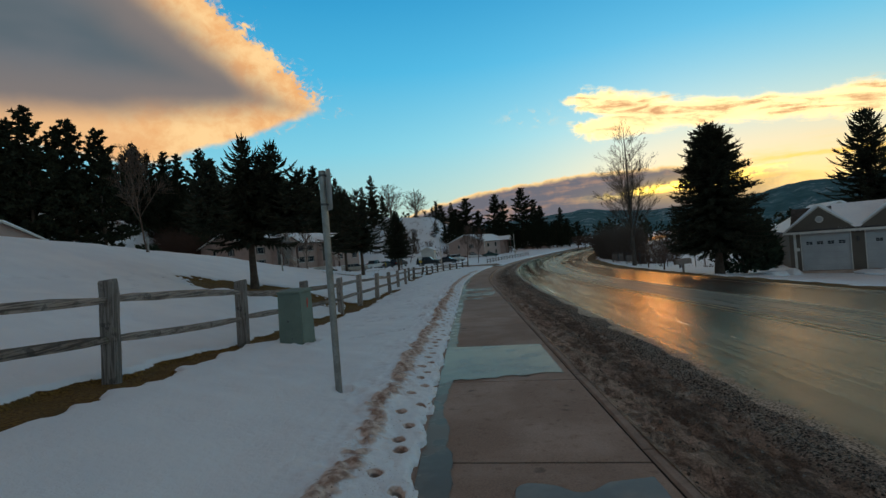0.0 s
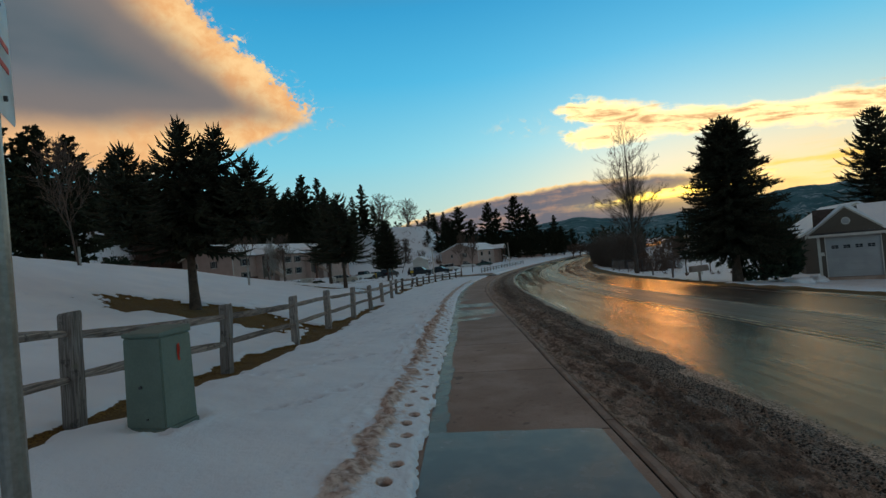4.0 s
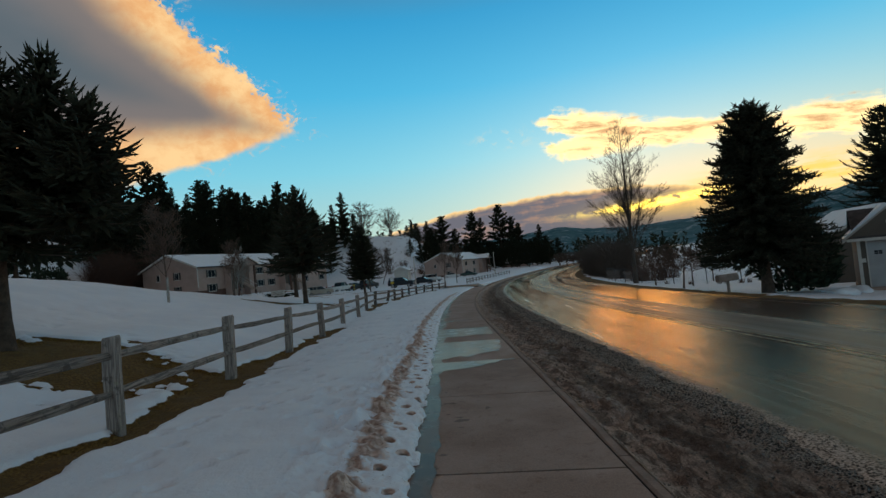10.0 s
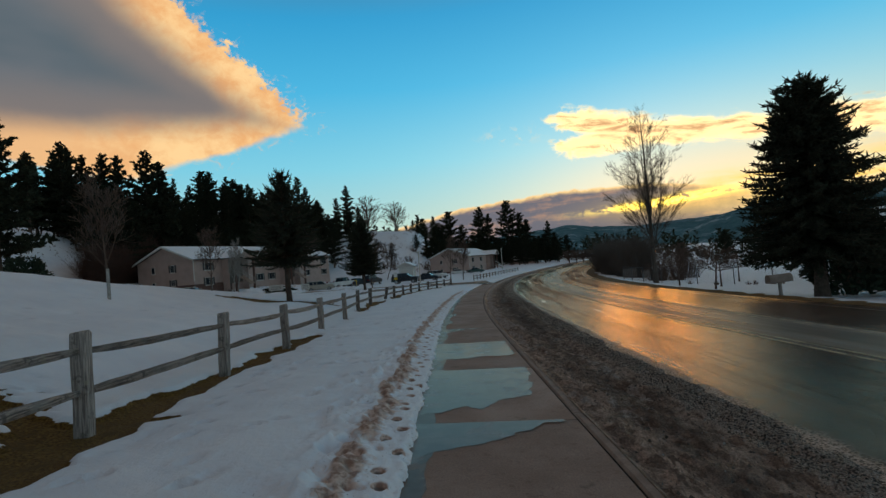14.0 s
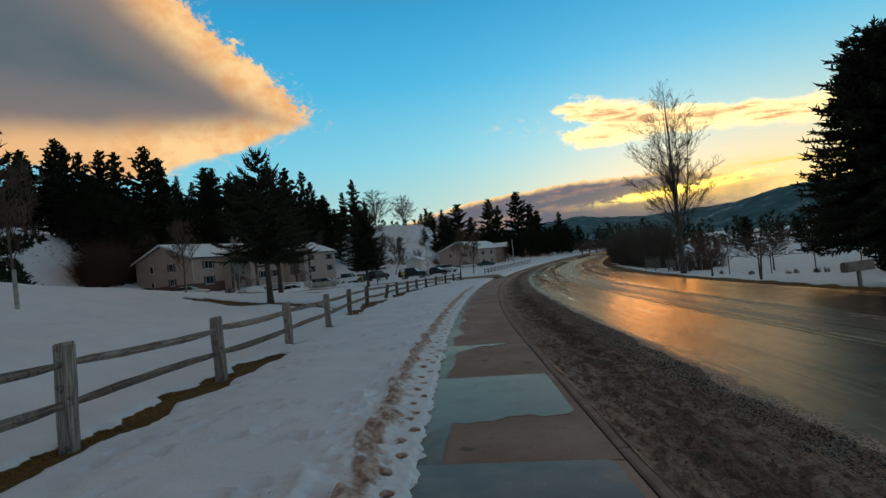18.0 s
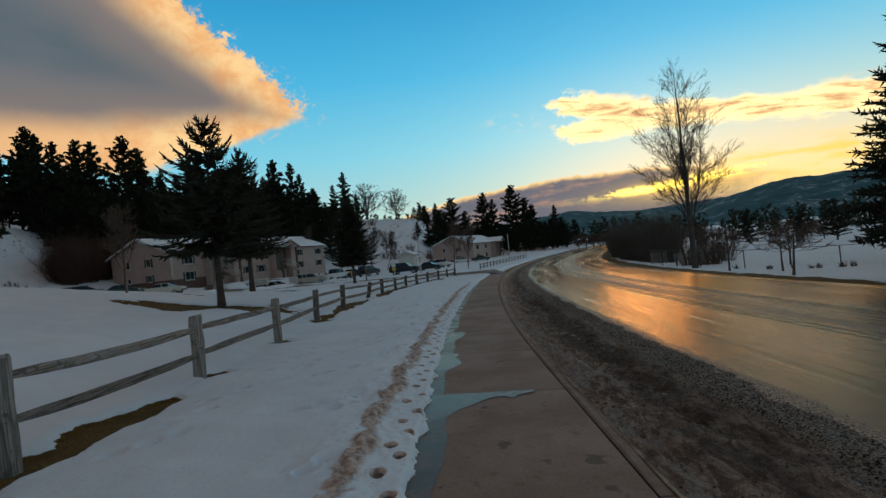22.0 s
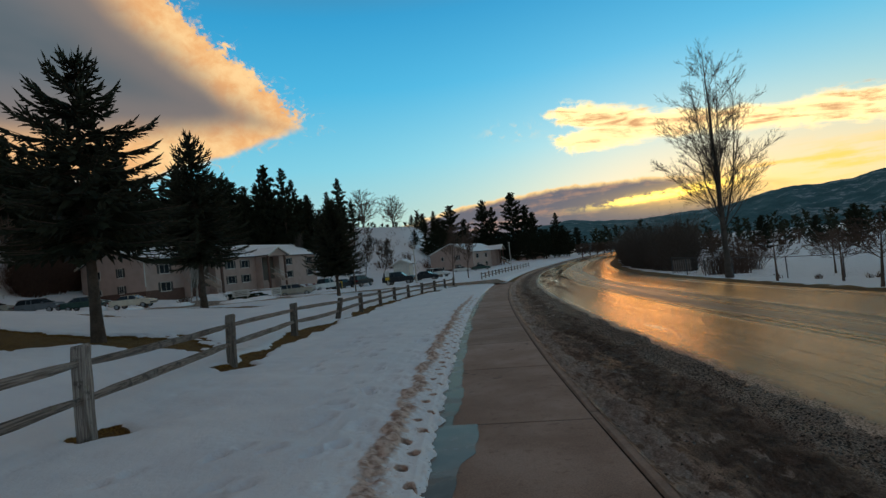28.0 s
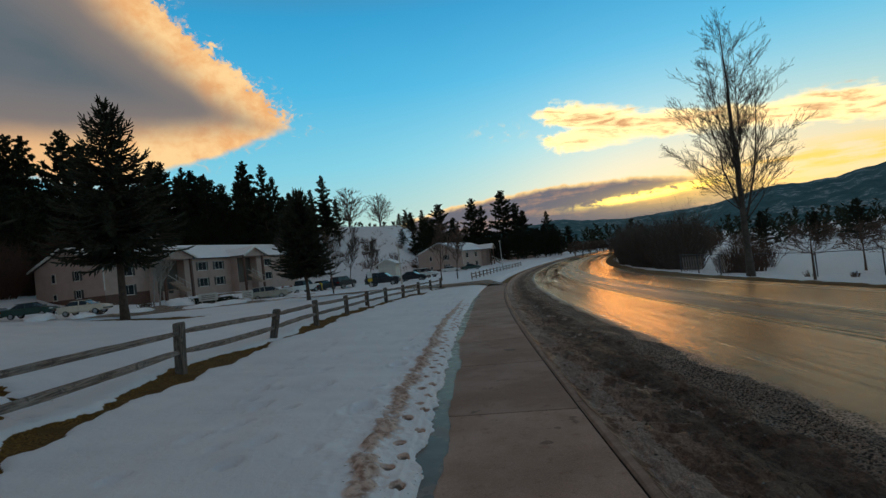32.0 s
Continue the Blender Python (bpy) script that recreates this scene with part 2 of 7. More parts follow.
def attr(N, name):
    n = N.t.nodes.new("ShaderNodeAttribute")
    n.attribute_name = name
    return n.outputs["Fac"]


def snow_ground(N, pos):
    bare, dirt_shade = attr(N, "bare"), attr(N, "dirt_shade")
    big, small, grit = N.noise(pos, 0.7, 5.0), N.noise(pos, 14.0, 4.0), N.noise(pos, 70.0, 3.0)
    snow = N.mix(N.smooth(big, 0.35, 0.7), (0.765, 0.805, 0.86), (0.83, 0.86, 0.90))
    crumbs = N.smooth(N.noise(pos, 45.0, 2.0), 0.66, 0.72)
    grass = N.mix(N.smooth(N.noise(pos, 30.0, 5.0), 0.35, 0.7), (0.085, 0.042, 0.008), (0.24, 0.135, 0.030))
    grass = N.mix(N.smooth(N.noise(pos, 3.0, 3.0), 0.45, 0.7), grass, (0.110, 0.060, 0.014))
    mud = N.mix(N.smooth(small, 0.35, 0.65), (0.285, 0.172, 0.128), (0.66, 0.515, 0.440))
    dirty = N.smooth(N.add(dirt_shade, N.mul(N.sub(small, 0.5), 0.9)), 0.35, 0.75)
    col = N.mix(dirty, snow, mud)
    col = N.mix(N.mul(crumbs, N.smooth(dirt_shade, 0.08, 0.4)), col, (0.12, 0.08, 0.06))
    # print colour: wet ground at the bottom, shade of the hollow painted in
    col = N.mix(N.smooth(N.add(dirt_shade, N.mul(N.sub(small, 0.5), 0.5)), 1.15, 1.55), col, (0.150, 0.122, 0.110))
    edge = N.smooth(N.add(bare, N.mul(N.sub(N.noise(pos, 9.0, 5.0), 0.5), 0.5)), 0.45, 0.55)
    col = N.mix(edge, col, grass)
    h = N.add(N.add(N.mul(small, 0.45), N.mul(grit, 0.2)), N.mul(N.mul(N.noise(pos, 60.0, 4.0), edge), 0.9))
    return {"Base Color": col, "Roughness": N.add(0.62, N.mul(edge, 0.3)), "Specular IOR Level": 0.3, "bump": (h, 0.75, 0.035)}


def pebbles(N, pos):
    """Sand-strewn asphalt: pale grit between dark stones."""
    v = N.node("ShaderNodeTexVoronoi", 0, i_Vector=pos, i_Scale=33.0)
    n = N.noise(pos, 3.0, 4.0)
    spot = N.smooth(N.add(v, N.mul(N.sub(n, 0.5), 0.35)), 0.30, 0.52)
    return N.mix(spot, (0.046, 0.034, 0.027), N.mix(N.smooth(N.noise(pos, 60.0, 3.0), 0.35, 0.65), (0.27, 0.200, 0.158), (0.64, 0.50, 0.405)))


def wet_asphalt(N, pos):
    """Wet, partly icy road: smooth wheel tracks, grainy between them, long streaks along the way."""
    u = attr(N, "across")
    along = attr(N, "along")
    q = N.vec(N.mul(u, 1.0), N.mul(along, 0.06), 0.0)
    lanes = N.noise(q, 1.1, 4.0)
    thin = N.noise(N.vec(N.mul(u, 4.0), N.mul(along, 0.10), 3.0), 1.6, 5.0)
    grain = N.noise(pos, 160.0, 2.0)
    pebble = N.noise(pos, 45.0, 3.0)
    blot = N.noise(pos, 0.9, 6.0)
    def track(c, w): return N.bell(u, c, w)
    wheel = N.m("ADD", N.add(track(4.6, 0.55), track(6.1, 0.45)), N.add(track(11.6, 0.55), track(13.3, 0.6)), clamp=True)
    base = N.mix(N.smooth(blot, 0.35, 0.68), (0.100, 0.064, 0.042), (0.165, 0.110, 0.075))
    base = N.mix(N.mul(N.smooth(thin, 0.50, 0.70), 0.35), base, (0.14, 0.105, 0.08))
    crust = N.smooth(N.add(N.add(N.mul(thin, 0.5), N.mul(pebble, 0.5)), N.mul(N.sub(lanes, 0.5), 0.4)), 0.44, 0.56)
    salt = N.m("MULTIPLY", N.add(N.add(track(6.95, 0.28), track(7.6, 0.22)), track(9.25, 0.40)), crust, clamp=True)
    base = N.mix(N.mul(salt, 0.9), base, (0.52, 0.44, 0.36))
    edge = N.smooth(N.add(u, N.mul(N.sub(N.noise(pos, 2.2, 5.0), 0.5), 0.55)), 3.62, 3.36)
    base = N.mix(edge, base, pebbles(N, pos))
    sway = N.add(u, N.mul(N.sub(lanes, 0.5), 1.2))
    turn = N.mul(N.smooth(sway, 6.7, 7.5), N.smooth(sway, 9.9, 9.1))
    base = N.mix(N.mul(turn, 0.4), base, N.mix(N.smooth(pebble, 0.4, 0.65), (0.050, 0.038, 0.030), (0.125, 0.098, 0.078)))
    r = N.add(N.add(0.09, N.mul(turn, 0.14)), N.mul(N.smooth(lanes, 0.35, 0.7), 0.12))
    r = N.add(r, N.mul(N.smooth(thin, 0.45, 0.75), 0.14))
    r = N.sub(r, N.mul(wheel, 0.05))
    r = N.add(r, N.mul(edge, 0.25))
    wet = N.mul(N.sub(1.0, N.mul(edge, 0.72)), N.mul(N.sub(1.0, N.mul(turn, 0.38)), N.sub(1.0, N.mul(salt, 0.6))))
    # far lane's film is cut to stand in for dark reflections of trees, garage
    wet = N.mul(N.mul(wet, N.sub(1.0, N.mul(N.smooth(sway, 9.0, 10.5), 0.28))), N.add(0.98, N.mul(N.smooth(N.add(N.mul(thin, 0.6), N.mul(grain, 0.4)), 0.38, 0.60), 0.38)))
    speck = N.smooth(N.noise(pos, 60.0, 4.0, 0.7), 0.34, 0.66)
    wet = N.mul(wet, N.add(0.84, N.mul(speck, 0.34)))
    return {"Base Color": base, "Roughness": 0.85, "Specular IOR Level": 0.1, "film": ((0.91, 0.605, 0.40), r, wet), "bump": (N.add(N.mul(pebble, 1.0), N.add(N.mul(grain, 1.1), N.mul(thin, 0.6))), 0.26, 0.008)}


def muddy_gravel(N, pos):
    """Gutter of frozen mud, sand and grey slush."""
    slush, u, late = attr(N, "slush"), attr(N, "across"), N.smooth(attr(N, "along"), 23.0, 30.0)
    p = N.node("ShaderNodeMapping", i_Vector=pos, i_Scale=(1.0, 0.45, 1.0))
    lump, small, grit = N.noise(p, 2.2, 6.0, 0.62), N.noise(p, 17.0, 6.0, 0.68), N.noise(pos, 90.0, 3.0)
    flake = N.noise(p, 7.0, 7.0, 0.70, distort=0.6)
    dark = N.mix(N.smooth(small, 0.36, 0.66), N.mix(late, (0.066, 0.043, 0.031), (0.046, 0.030, 0.022)), N.mix(late, (0.19, 0.126, 0.093), (0.130, 0.086, 0.064)))
    crust = N.mix(N.smooth(flake, 0.42, 0.58), (0.225, 0.140, 0.102), (0.62, 0.430, 0.330))
    crack = N.t.nodes.new("ShaderNodeTexVoronoi")
    crack.feature = "DISTANCE_TO_EDGE"
    N.put(crack.inputs["Vector"], N.mix(0.12, p, N.noise(p, 9.0, 4.0, out=1)))
    crack.inputs["Scale"].default_value = 8.0
    crust = N.mix(N.mul(N.smooth(crack.outputs[0], 0.07, 0.0), 0.35), crust, (0.040, 0.028, 0.021))
    crust = N.mix(N.smooth(grit, 0.58, 0.72), crust, (0.34, 0.26, 0.21))
    band = N.bell(N.add(u, N.mul(N.sub(lump, 0.5), 1.8)), 2.15, 0.34)
    broad = N.mul(N.bell(N.add(u, N.mul(N.sub(lump, 0.5), 0.9)), 2.30, 0.52), late)
    col = N.mix(N.m("MAXIMUM", N.mul(band, 0.80), N.mul(broad, 0.9)), crust, dark)
    gravel = N.smooth(N.add(u, N.mul(N.sub(lump, 0.5), 0.9)), 2.56, 2.80)
    col = N.mix(gravel, col, pebbles(N, pos))
    ice = N.mix(N.smooth(small, 0.3, 0.7), (0.27, 0.200, 0.168), (0.55, 0.435, 0.370))
    f = N.mul(N.smooth(N.add(slush, N.mul(N.sub(flake, 0.5), 1.3)), 0.57, 0.66), N.sub(1.0, N.mul(gravel, 0.8)))
    col = N.mix(f, col, ice)
    speck = N.add(0.72, N.mul(N.smooth(N.noise(pos, 55.0, 4.0, 0.7), 0.35, 0.65), 0.56))
    col = N.mix(1.0, col, N.node("ShaderNodeCombineColor", i_0=speck, i_1=speck, i_2=speck), "MULTIPLY")
    return {"Base Color": col, "Roughness": N.sub(0.86, N.mul(N.smooth(lump, 0.45, 0.62), 0.16)), "Specular IOR Level": 0.18, "film": ((0.85, 0.60, 0.40), 0.34, N.mul(N.smooth(N.add(lump, N.mul(N.sub(small, 0.5), 0.5)), 0.46, 0.62), 0.17)), "bump": (N.add(N.add(N.mul(small, 0.9), N.mul(flake, 1.6)), N.add(N.mul(grit, 0.9), N.mul(N.mul(N.node("ShaderNodeTexVoronoi", 0, i_Vector=pos, i_Scale=33.0), gravel), 2.2))), 1.0, 0.05)}


def old_concrete(N, pos):
    big, mid_n, fine = N.noise(pos, 1.3, 5.0), N.noise(pos, 9.0, 5.0), N.noise(pos, 130.0, 3.0)
    col = N.mix(N.smooth(big, 0.32, 0.7), (0.282, 0.192, 0.150), (0.382, 0.268, 0.215))
    col = N.mix(N.mul(N.smooth(mid_n, 0.56, 0.72), 0.45), col, (0.180, 0.106, 0.074))
    spots = N.smooth(N.noise(pos, 3.2, 2.0), 0.68, 0.73)
    col = N.mix(N.mul(spots, 0.6), col, (0.085, 0.065, 0.055))
    col = N.mix(N.smooth(fine, 0.60, 0.75), col, (0.30, 0.25, 0.215))
    k = N.mul(N.add(0.90, N.mul(N.t.nodes.new("ShaderNodeObjectInfo").outputs["Random"], 0.2)), N.add(0.86, N.mul(N.smooth(N.noise(pos, 70.0, 4.0, 0.7), 0.35, 0.65), 0.28)))
    col = N.mix(1.0, col, N.node("ShaderNodeCombineColor", i_0=k, i_1=k, i_2=k), "MULTIPLY")
    return {"Base Color": col, "Roughness": N.sub(0.84, N.mul(N.smooth(big, 0.42, 0.66), 0.12)), "Specular IOR Level": 0.2, "bump": (N.add(fine, N.mul(mid_n, 0.5)), 0.35, 0.005)}


def ice_film(N, pos):
    n, fine = N.noise(pos, 3.0, 5.0), N.noise(pos, 60.0, 3.0)
    col = N.mix(N.smooth(n, 0.38, 0.62), (0.185, 0.148, 0.126), (0.240, 0.200, 0.174))
    return {"Base Color": col, "Roughness": 0.6, "Specular IOR Level": 0.05, "film": ((0.88, 0.76, 0.71), N.add(0.13, N.mul(N.smooth(n, 0.42, 0.66), 0.16)), 0.66), "bump": (N.add(fine, n), 0.10, 0.004)}


def wet_concrete(N, pos):
    """Concrete darkened by meltwater, with a thin film of ice."""
    n, fine = N.noise(pos, 3.0, 5.0), N.noise(pos, 90.0, 3.0)
    col = N.mix(N.smooth(n, 0.38, 0.62), (0.150, 0.108, 0.086), (0.205, 0.158, 0.130))
    return {"Base Color": col, "Roughness": 0.7, "Specular IOR Level": 0.05, "film": ((0.86, 0.72, 0.66), N.add(0.18, N.mul(N.smooth(n, 0.42, 0.66), 0.18)), 0.62), "bump": (N.add(fine, n), 0.14, 0.004)}


def road_paint(name, dark, pale):
    """Worn paint on wet asphalt, under the same film of muddy water."""
    def build(N, pos):
        n, fine = N.noise(pos, 2.2, 5.0, 0.65), N.noise(pos, 40.0, 3.0)
        f = N.smooth(N.add(N.mul(n, 0.65), N.mul(fine, 0.35)), 0.44, 0.58)
        return {"Base Color": N.mix(f, dark, pale), "Roughness": 0.8, "Specular IOR Level": 0.1, "film": ((0.86, 0.64, 0.42), 0.36, 0.45), "bump": (fine, 0.3, 0.004)}
    return mat(name, build)


def old_wood(scale, dark, pale):
  def build(N, pos):
    p = N.node("ShaderNodeTexCoord", 3)
    q = N.node("ShaderNodeMapping", i_Vector=p, i_Scale=scale)
    grain, big = N.noise(q, 1.0, 6.0, 0.6), N.noise(p, 2.5, 4.0)
    col = N.mix(N.smooth(grain, 0.40, 0.60), dark, pale)
    col = N.mix(N.mul(N.smooth(big, 0.45, 0.7), 0.5), col, (0.30, 0.265, 0.24))
    stain = N.mul(N.smooth(N.noise(p, 5.0, 5.0, 0.7), 0.54, 0.64), 0.75)
    col = N.mix(stain, col, (0.045, 0.034, 0.028))
    lichen = N.mul(N.smooth(N.noise(p, 9.0, 4.0), 0.60, 0.70), 0.6)
    col = N.mix(lichen, col, (0.22, 0.20, 0.14))
    k = N.add(0.72, N.mul(N.t.nodes.new("ShaderNodeObjectInfo").outputs["Random"], 0.5))
    col = N.mix(1.0, col, N.node("ShaderNodeCombineColor", i_0=k, i_1=k, i_2=k), "MULTIPLY")
    return {"Base Color": col, "Roughness": 0.85, "bump": (grain, 0.7, 0.007)}
  return build


def siding(name, col, gap=0.2, shade=0.86):
    """Lap siding: boards by height."""
    def build(N, pos):
        s = N.node("ShaderNodeSeparateXYZ", 2, i_0=pos)
        saw = N.m("FRACT", N.mul(s, 1 / gap))
        n = N.noise(pos, 0.8, 4.0)
        c = N.mix(N.smooth(n, 0.35, 0.7), col, tuple(v * shade for v in col))
        return {"Base Color": c, "Roughness": 0.7, "bump": (saw, 0.6, 0.02)}
    return mat(name, build, 0.7)


def hazy_forest(N, pos):
    """Wooded mountain side with snow in the clearings; blue distance haze is put into both colours."""
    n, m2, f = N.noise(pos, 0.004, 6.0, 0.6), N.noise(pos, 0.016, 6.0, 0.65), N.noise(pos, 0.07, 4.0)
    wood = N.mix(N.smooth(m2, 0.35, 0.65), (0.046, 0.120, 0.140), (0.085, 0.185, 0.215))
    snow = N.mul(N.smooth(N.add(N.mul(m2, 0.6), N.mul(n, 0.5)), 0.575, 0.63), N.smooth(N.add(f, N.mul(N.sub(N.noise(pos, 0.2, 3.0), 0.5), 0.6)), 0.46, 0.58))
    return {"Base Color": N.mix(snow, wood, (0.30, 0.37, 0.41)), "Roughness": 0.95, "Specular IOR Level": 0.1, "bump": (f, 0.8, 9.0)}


def needle(name, a, b):
    def build(N, pos):
        isl = N.t.nodes.new("ShaderNodeNewGeometry").outputs["Random Per Island"]
        return {"Base Color": N.mix(isl, a, b), "Roughness": 0.8, "Specular IOR Level": 0.12}
    return mat(name, build)


M_GROUND = mat("snowy_ground", snow_ground)
M_ROAD = mat("wet_asphalt", wet_asphalt)
M_MUD = mat("frozen_mud", muddy_gravel)
M_CONCRETE = mat("damp_concrete", old_concrete)
M_FILLER = two_tone("joint_filler", (0.020, 0.014, 0.011), (0.035, 0.026, 0.021), 6.0, 60.0, 0.9, spec=0.1, local=False)
M_KERB = two_tone("kerb_concrete", (0.228, 0.160, 0.126), (0.330, 0.238, 0.192), 5.0, 60.0, 0.85, spec=0.2, local=False)
M_ICE = mat("thin_ice", ice_film)
M_WET = mat("wet_concrete", wet_concrete)
M_WOOD = mat("weathered_wood", old_wood((60.0, 60.0, 2.0), (0.135, 0.108, 0.094), (0.34, 0.285, 0.252)))
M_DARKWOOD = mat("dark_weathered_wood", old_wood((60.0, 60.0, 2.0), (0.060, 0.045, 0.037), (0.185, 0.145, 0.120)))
M_RAIL = mat("weathered_rail", old_wood((60.0, 2.0, 60.0), (0.075, 0.056, 0.046), (0.29, 0.225, 0.19)))
M_MOUNTAIN = mat("hazy_wooded_slope", hazy_forest)
M_SPRUCE = needle("spruce_needles", (0.021, 0.023, 0.015), (0.050, 0.052, 0.033))
M_PINE = needle("pine_needles", (0.020, 0.024, 0.015), (0.046, 0.050, 0.029))
M_JUNIPER = needle("dark_hedge", (0.018, 0.028, 0.018), (0.042, 0.056, 0.034))
M_BARK = two_tone("bark", (0.050, 0.030, 0.020), (0.100, 0.064, 0.045), 6.0, 30.0, 0.9, bump=0.9, dist=0.03)
M_GREYBARK = two_tone("grey_bark", (0.050, 0.037, 0.029), (0.100, 0.077, 0.062), 3.0, 25.0, 0.9, bump=0.6, dist=0.02)
M_BIRCH = two_tone("pale_bark", (0.24, 0.21, 0.185), (0.38, 0.345, 0.315), 3.0, 14.0, 0.8)
M_GREYTWIG = two_tone("grey_twigs", (0.085, 0.062, 0.050), (0.13, 0.10, 0.082), 2.0, 9.0, 0.9)
M_TWIG = two_tone("brown_twigs", (0.080, 0.047, 0.034), (0.140, 0.086, 0.062), 2.0, 9.0, 0.9)
M_RUST = two_tone("rusty_twigs", (0.048, 0.021, 0.013), (0.090, 0.040, 0.026), 2.0, 9.0, 0.9)
M_SNOW = two_tone("roof_snow", (0.78, 0.81, 0.86), (0.87, 0.88, 0.90), 1.0, 8.0, 0.65, dist=0.03)
M_TAN = siding("tan_siding", (0.42, 0.287, 0.243))
M_BROWN = siding("brown_siding", (0.105, 0.080, 0.060))
M_TRIM = two_tone("pale_trim", (0.50, 0.45, 0.40), (0.60, 0.56, 0.51), 2.0, 20.0, 0.6)
M_DARKTRIM = two_tone("dark_shutter", (0.030, 0.026, 0.025), (0.055, 0.045, 0.040), 2.0, 20.0, 0.6)
M_BRICK = two_tone("dark_brick", (0.085, 0.040, 0.030), (0.14, 0.070, 0.052), 6.0, 25.0, 0.85)
M_ROOF = two_tone("dark_shingles", (0.035, 0.030, 0.030), (0.075, 0.065, 0.062), 2.0, 12.0, 0.9)
M_DOORWHITE = two_tone("white_door", (0.34, 0.33, 0.33), (0.41, 0.40, 0.40), 1.0, 30.0, 0.6, spec=0.2)
M_GLASS = two_tone("dark_glass", (0.015, 0.018, 0.022), (0.03, 0.034, 0.04), 1.0, 3.0, 0.16, bump=0.02, spec=0.22)
M_GALV = two_tone("galvanised_steel", (0.20, 0.20, 0.19), (0.32, 0.32, 0.305), 5.0, 50.0, 0.42, metal=0.75, bump=0.1)
M_GREENBOX = two_tone("green_enamel", (0.115, 0.155, 0.125), (0.150, 0.195, 0.160), 3.0, 40.0, 0.55, bump=0.1)
M_RED = two_tone("red_paint", (0.70, 0.045, 0.02), (0.80, 0.09, 0.04), 9.0, 60.0, 0.6)
M_YELLOW = road_paint("worn_yellow_paint", (0.16, 0.12, 0.08), (0.62, 0.50, 0.30))
M_WHITELINE = road_paint("worn_white_paint", (0.10, 0.072, 0.052), (0.30, 0.245, 0.20))
M_STEELDARK = two_tone("fence_steel", (0.060, 0.060, 0.062), (0.10, 0.10, 0.105), 5.0, 40.0, 0.6, metal=0.4)
M_TYRE = two_tone("tyre_rubber", (0.012, 0.012, 0.012), (0.025, 0.025, 0.025), 8.0, 40.0, 0.85)
M_RIM = two_tone("wheel_alloy", (0.25, 0.25, 0.26), (0.36, 0.36, 0.37), 8.0, 40.0, 0.35, metal=0.8)
M_RUBBLE = two_tone("brown_gravel", (0.05, 0.037, 0.028), (0.13, 0.10, 0.08), 4.0, 30.0, 0.9)



def link_mesh(name, verts, faces, material, parent=None, smooth=False, attrs=None):
    me = bpy.data.meshes.new(name)
    me.from_pydata(verts, [], faces)
    me.materials.append(material)
    if smooth:
        me.polygons.foreach_set("use_smooth", [True] * len(me.polygons))
    for k, v in (attrs or {}).items():
        a = me.attributes.new(k, "FLOAT", "POINT")
        a.data.foreach_set("value", np.asarray(v, dtype=np.float32))
    me.update()
    ob = new(name, me)
    if parent:
        ob.parent = parent
    return ob


def part(name, bm, material, parent, label="", smooth=False):
    """Links a bmesh as ONE mesh object under a thing or a part."""
    me = bpy.data.meshes.new(name)
    bm.to_mesh(me)
    bm.free()
    me.materials.append(material)
    if smooth:
        me.polygons.foreach_set("use_smooth", [True] * len(me.polygons))
    ob = new(name, me)
    ob.parent = parent
    if label:
        tagged(ob, label)
    return ob


def box_bm(x0, x1, y0, y1, z0, z1, bevel=0.0, bm=None):
    bm = bm or bmesh.new()
    g = bmesh.ops.create_cube(bm, size=1.0, matrix=Matrix.Translation(((x0 + x1) / 2, (y0 + y1) / 2, (z0 + z1) / 2)) @ Matrix.Diagonal((x1 - x0, y1 - y0, z1 - z0, 1)))
    if bevel:
        vs = set(g["verts"])
        es = [e for e in bm.edges if e.verts[0] in vs and e.verts[1] in vs]
        bmesh.ops.bevel(bm, geom=es, offset=bevel, segments=2, affect="EDGES", profile=0.6)
    return bm


def prism_bm(profile, y0, y1, bm=None):
    """A closed outline in x, z drawn out from y0 to y1."""
    bm = bm or bmesh.new()
    a = [bm.verts.new((x, y0, z)) for x, z in profile]
    b = [bm.verts.new((x, y1, z)) for x, z in profile]
    n = len(profile)
    bm.faces.new(a), bm.faces.new(b[::-1])
    for i in range(n):
        bm.faces.new((a[i], b[i], b[(i + 1) % n], a[(i + 1) % n]))
    bmesh.ops.recalc_face_normals(bm, faces=bm.faces)
    return bm


def rod_bm(p, q, r0, r1=None, sides=8, bm=None, caps=True):
    bm = bm or bmesh.new()
    p, q = Vector(p), Vector(q)
    d = q - p
    bmesh.ops.create_cone(bm, cap_ends=caps, segments=sides, radius1=r0, radius2=r0 if r1 is None else r1, depth=d.length,
                          matrix=Matrix.Translation((p + q) / 2) @ d.to_track_quat("Z", "Y").to_matrix().to_4x4())
    return bm


def base(name, m, label, category, group="", kind=""):
    """An Empty at a thing's base."""
    ob = new(name)
    ob.empty_display_size = 0.2
    ob.matrix_world = m
    return tagged(ob, label, category, group, kind)

# ---- the lie of the land ----
def sm(a, b, x):
    t = np.clip((np.asarray(x, float) - a) / (b - a), 0, 1)
    return t * t * (3 - 2 * t)


def bend(y):
    """Sideways shift of road, sidewalk and fence along the way."""
    y = np.asarray(y, float)
    d = np.clip(y - 17, 0, 190)
    return 0.0014 * d * d + np.clip(y - 207, 0, None) * 0.532


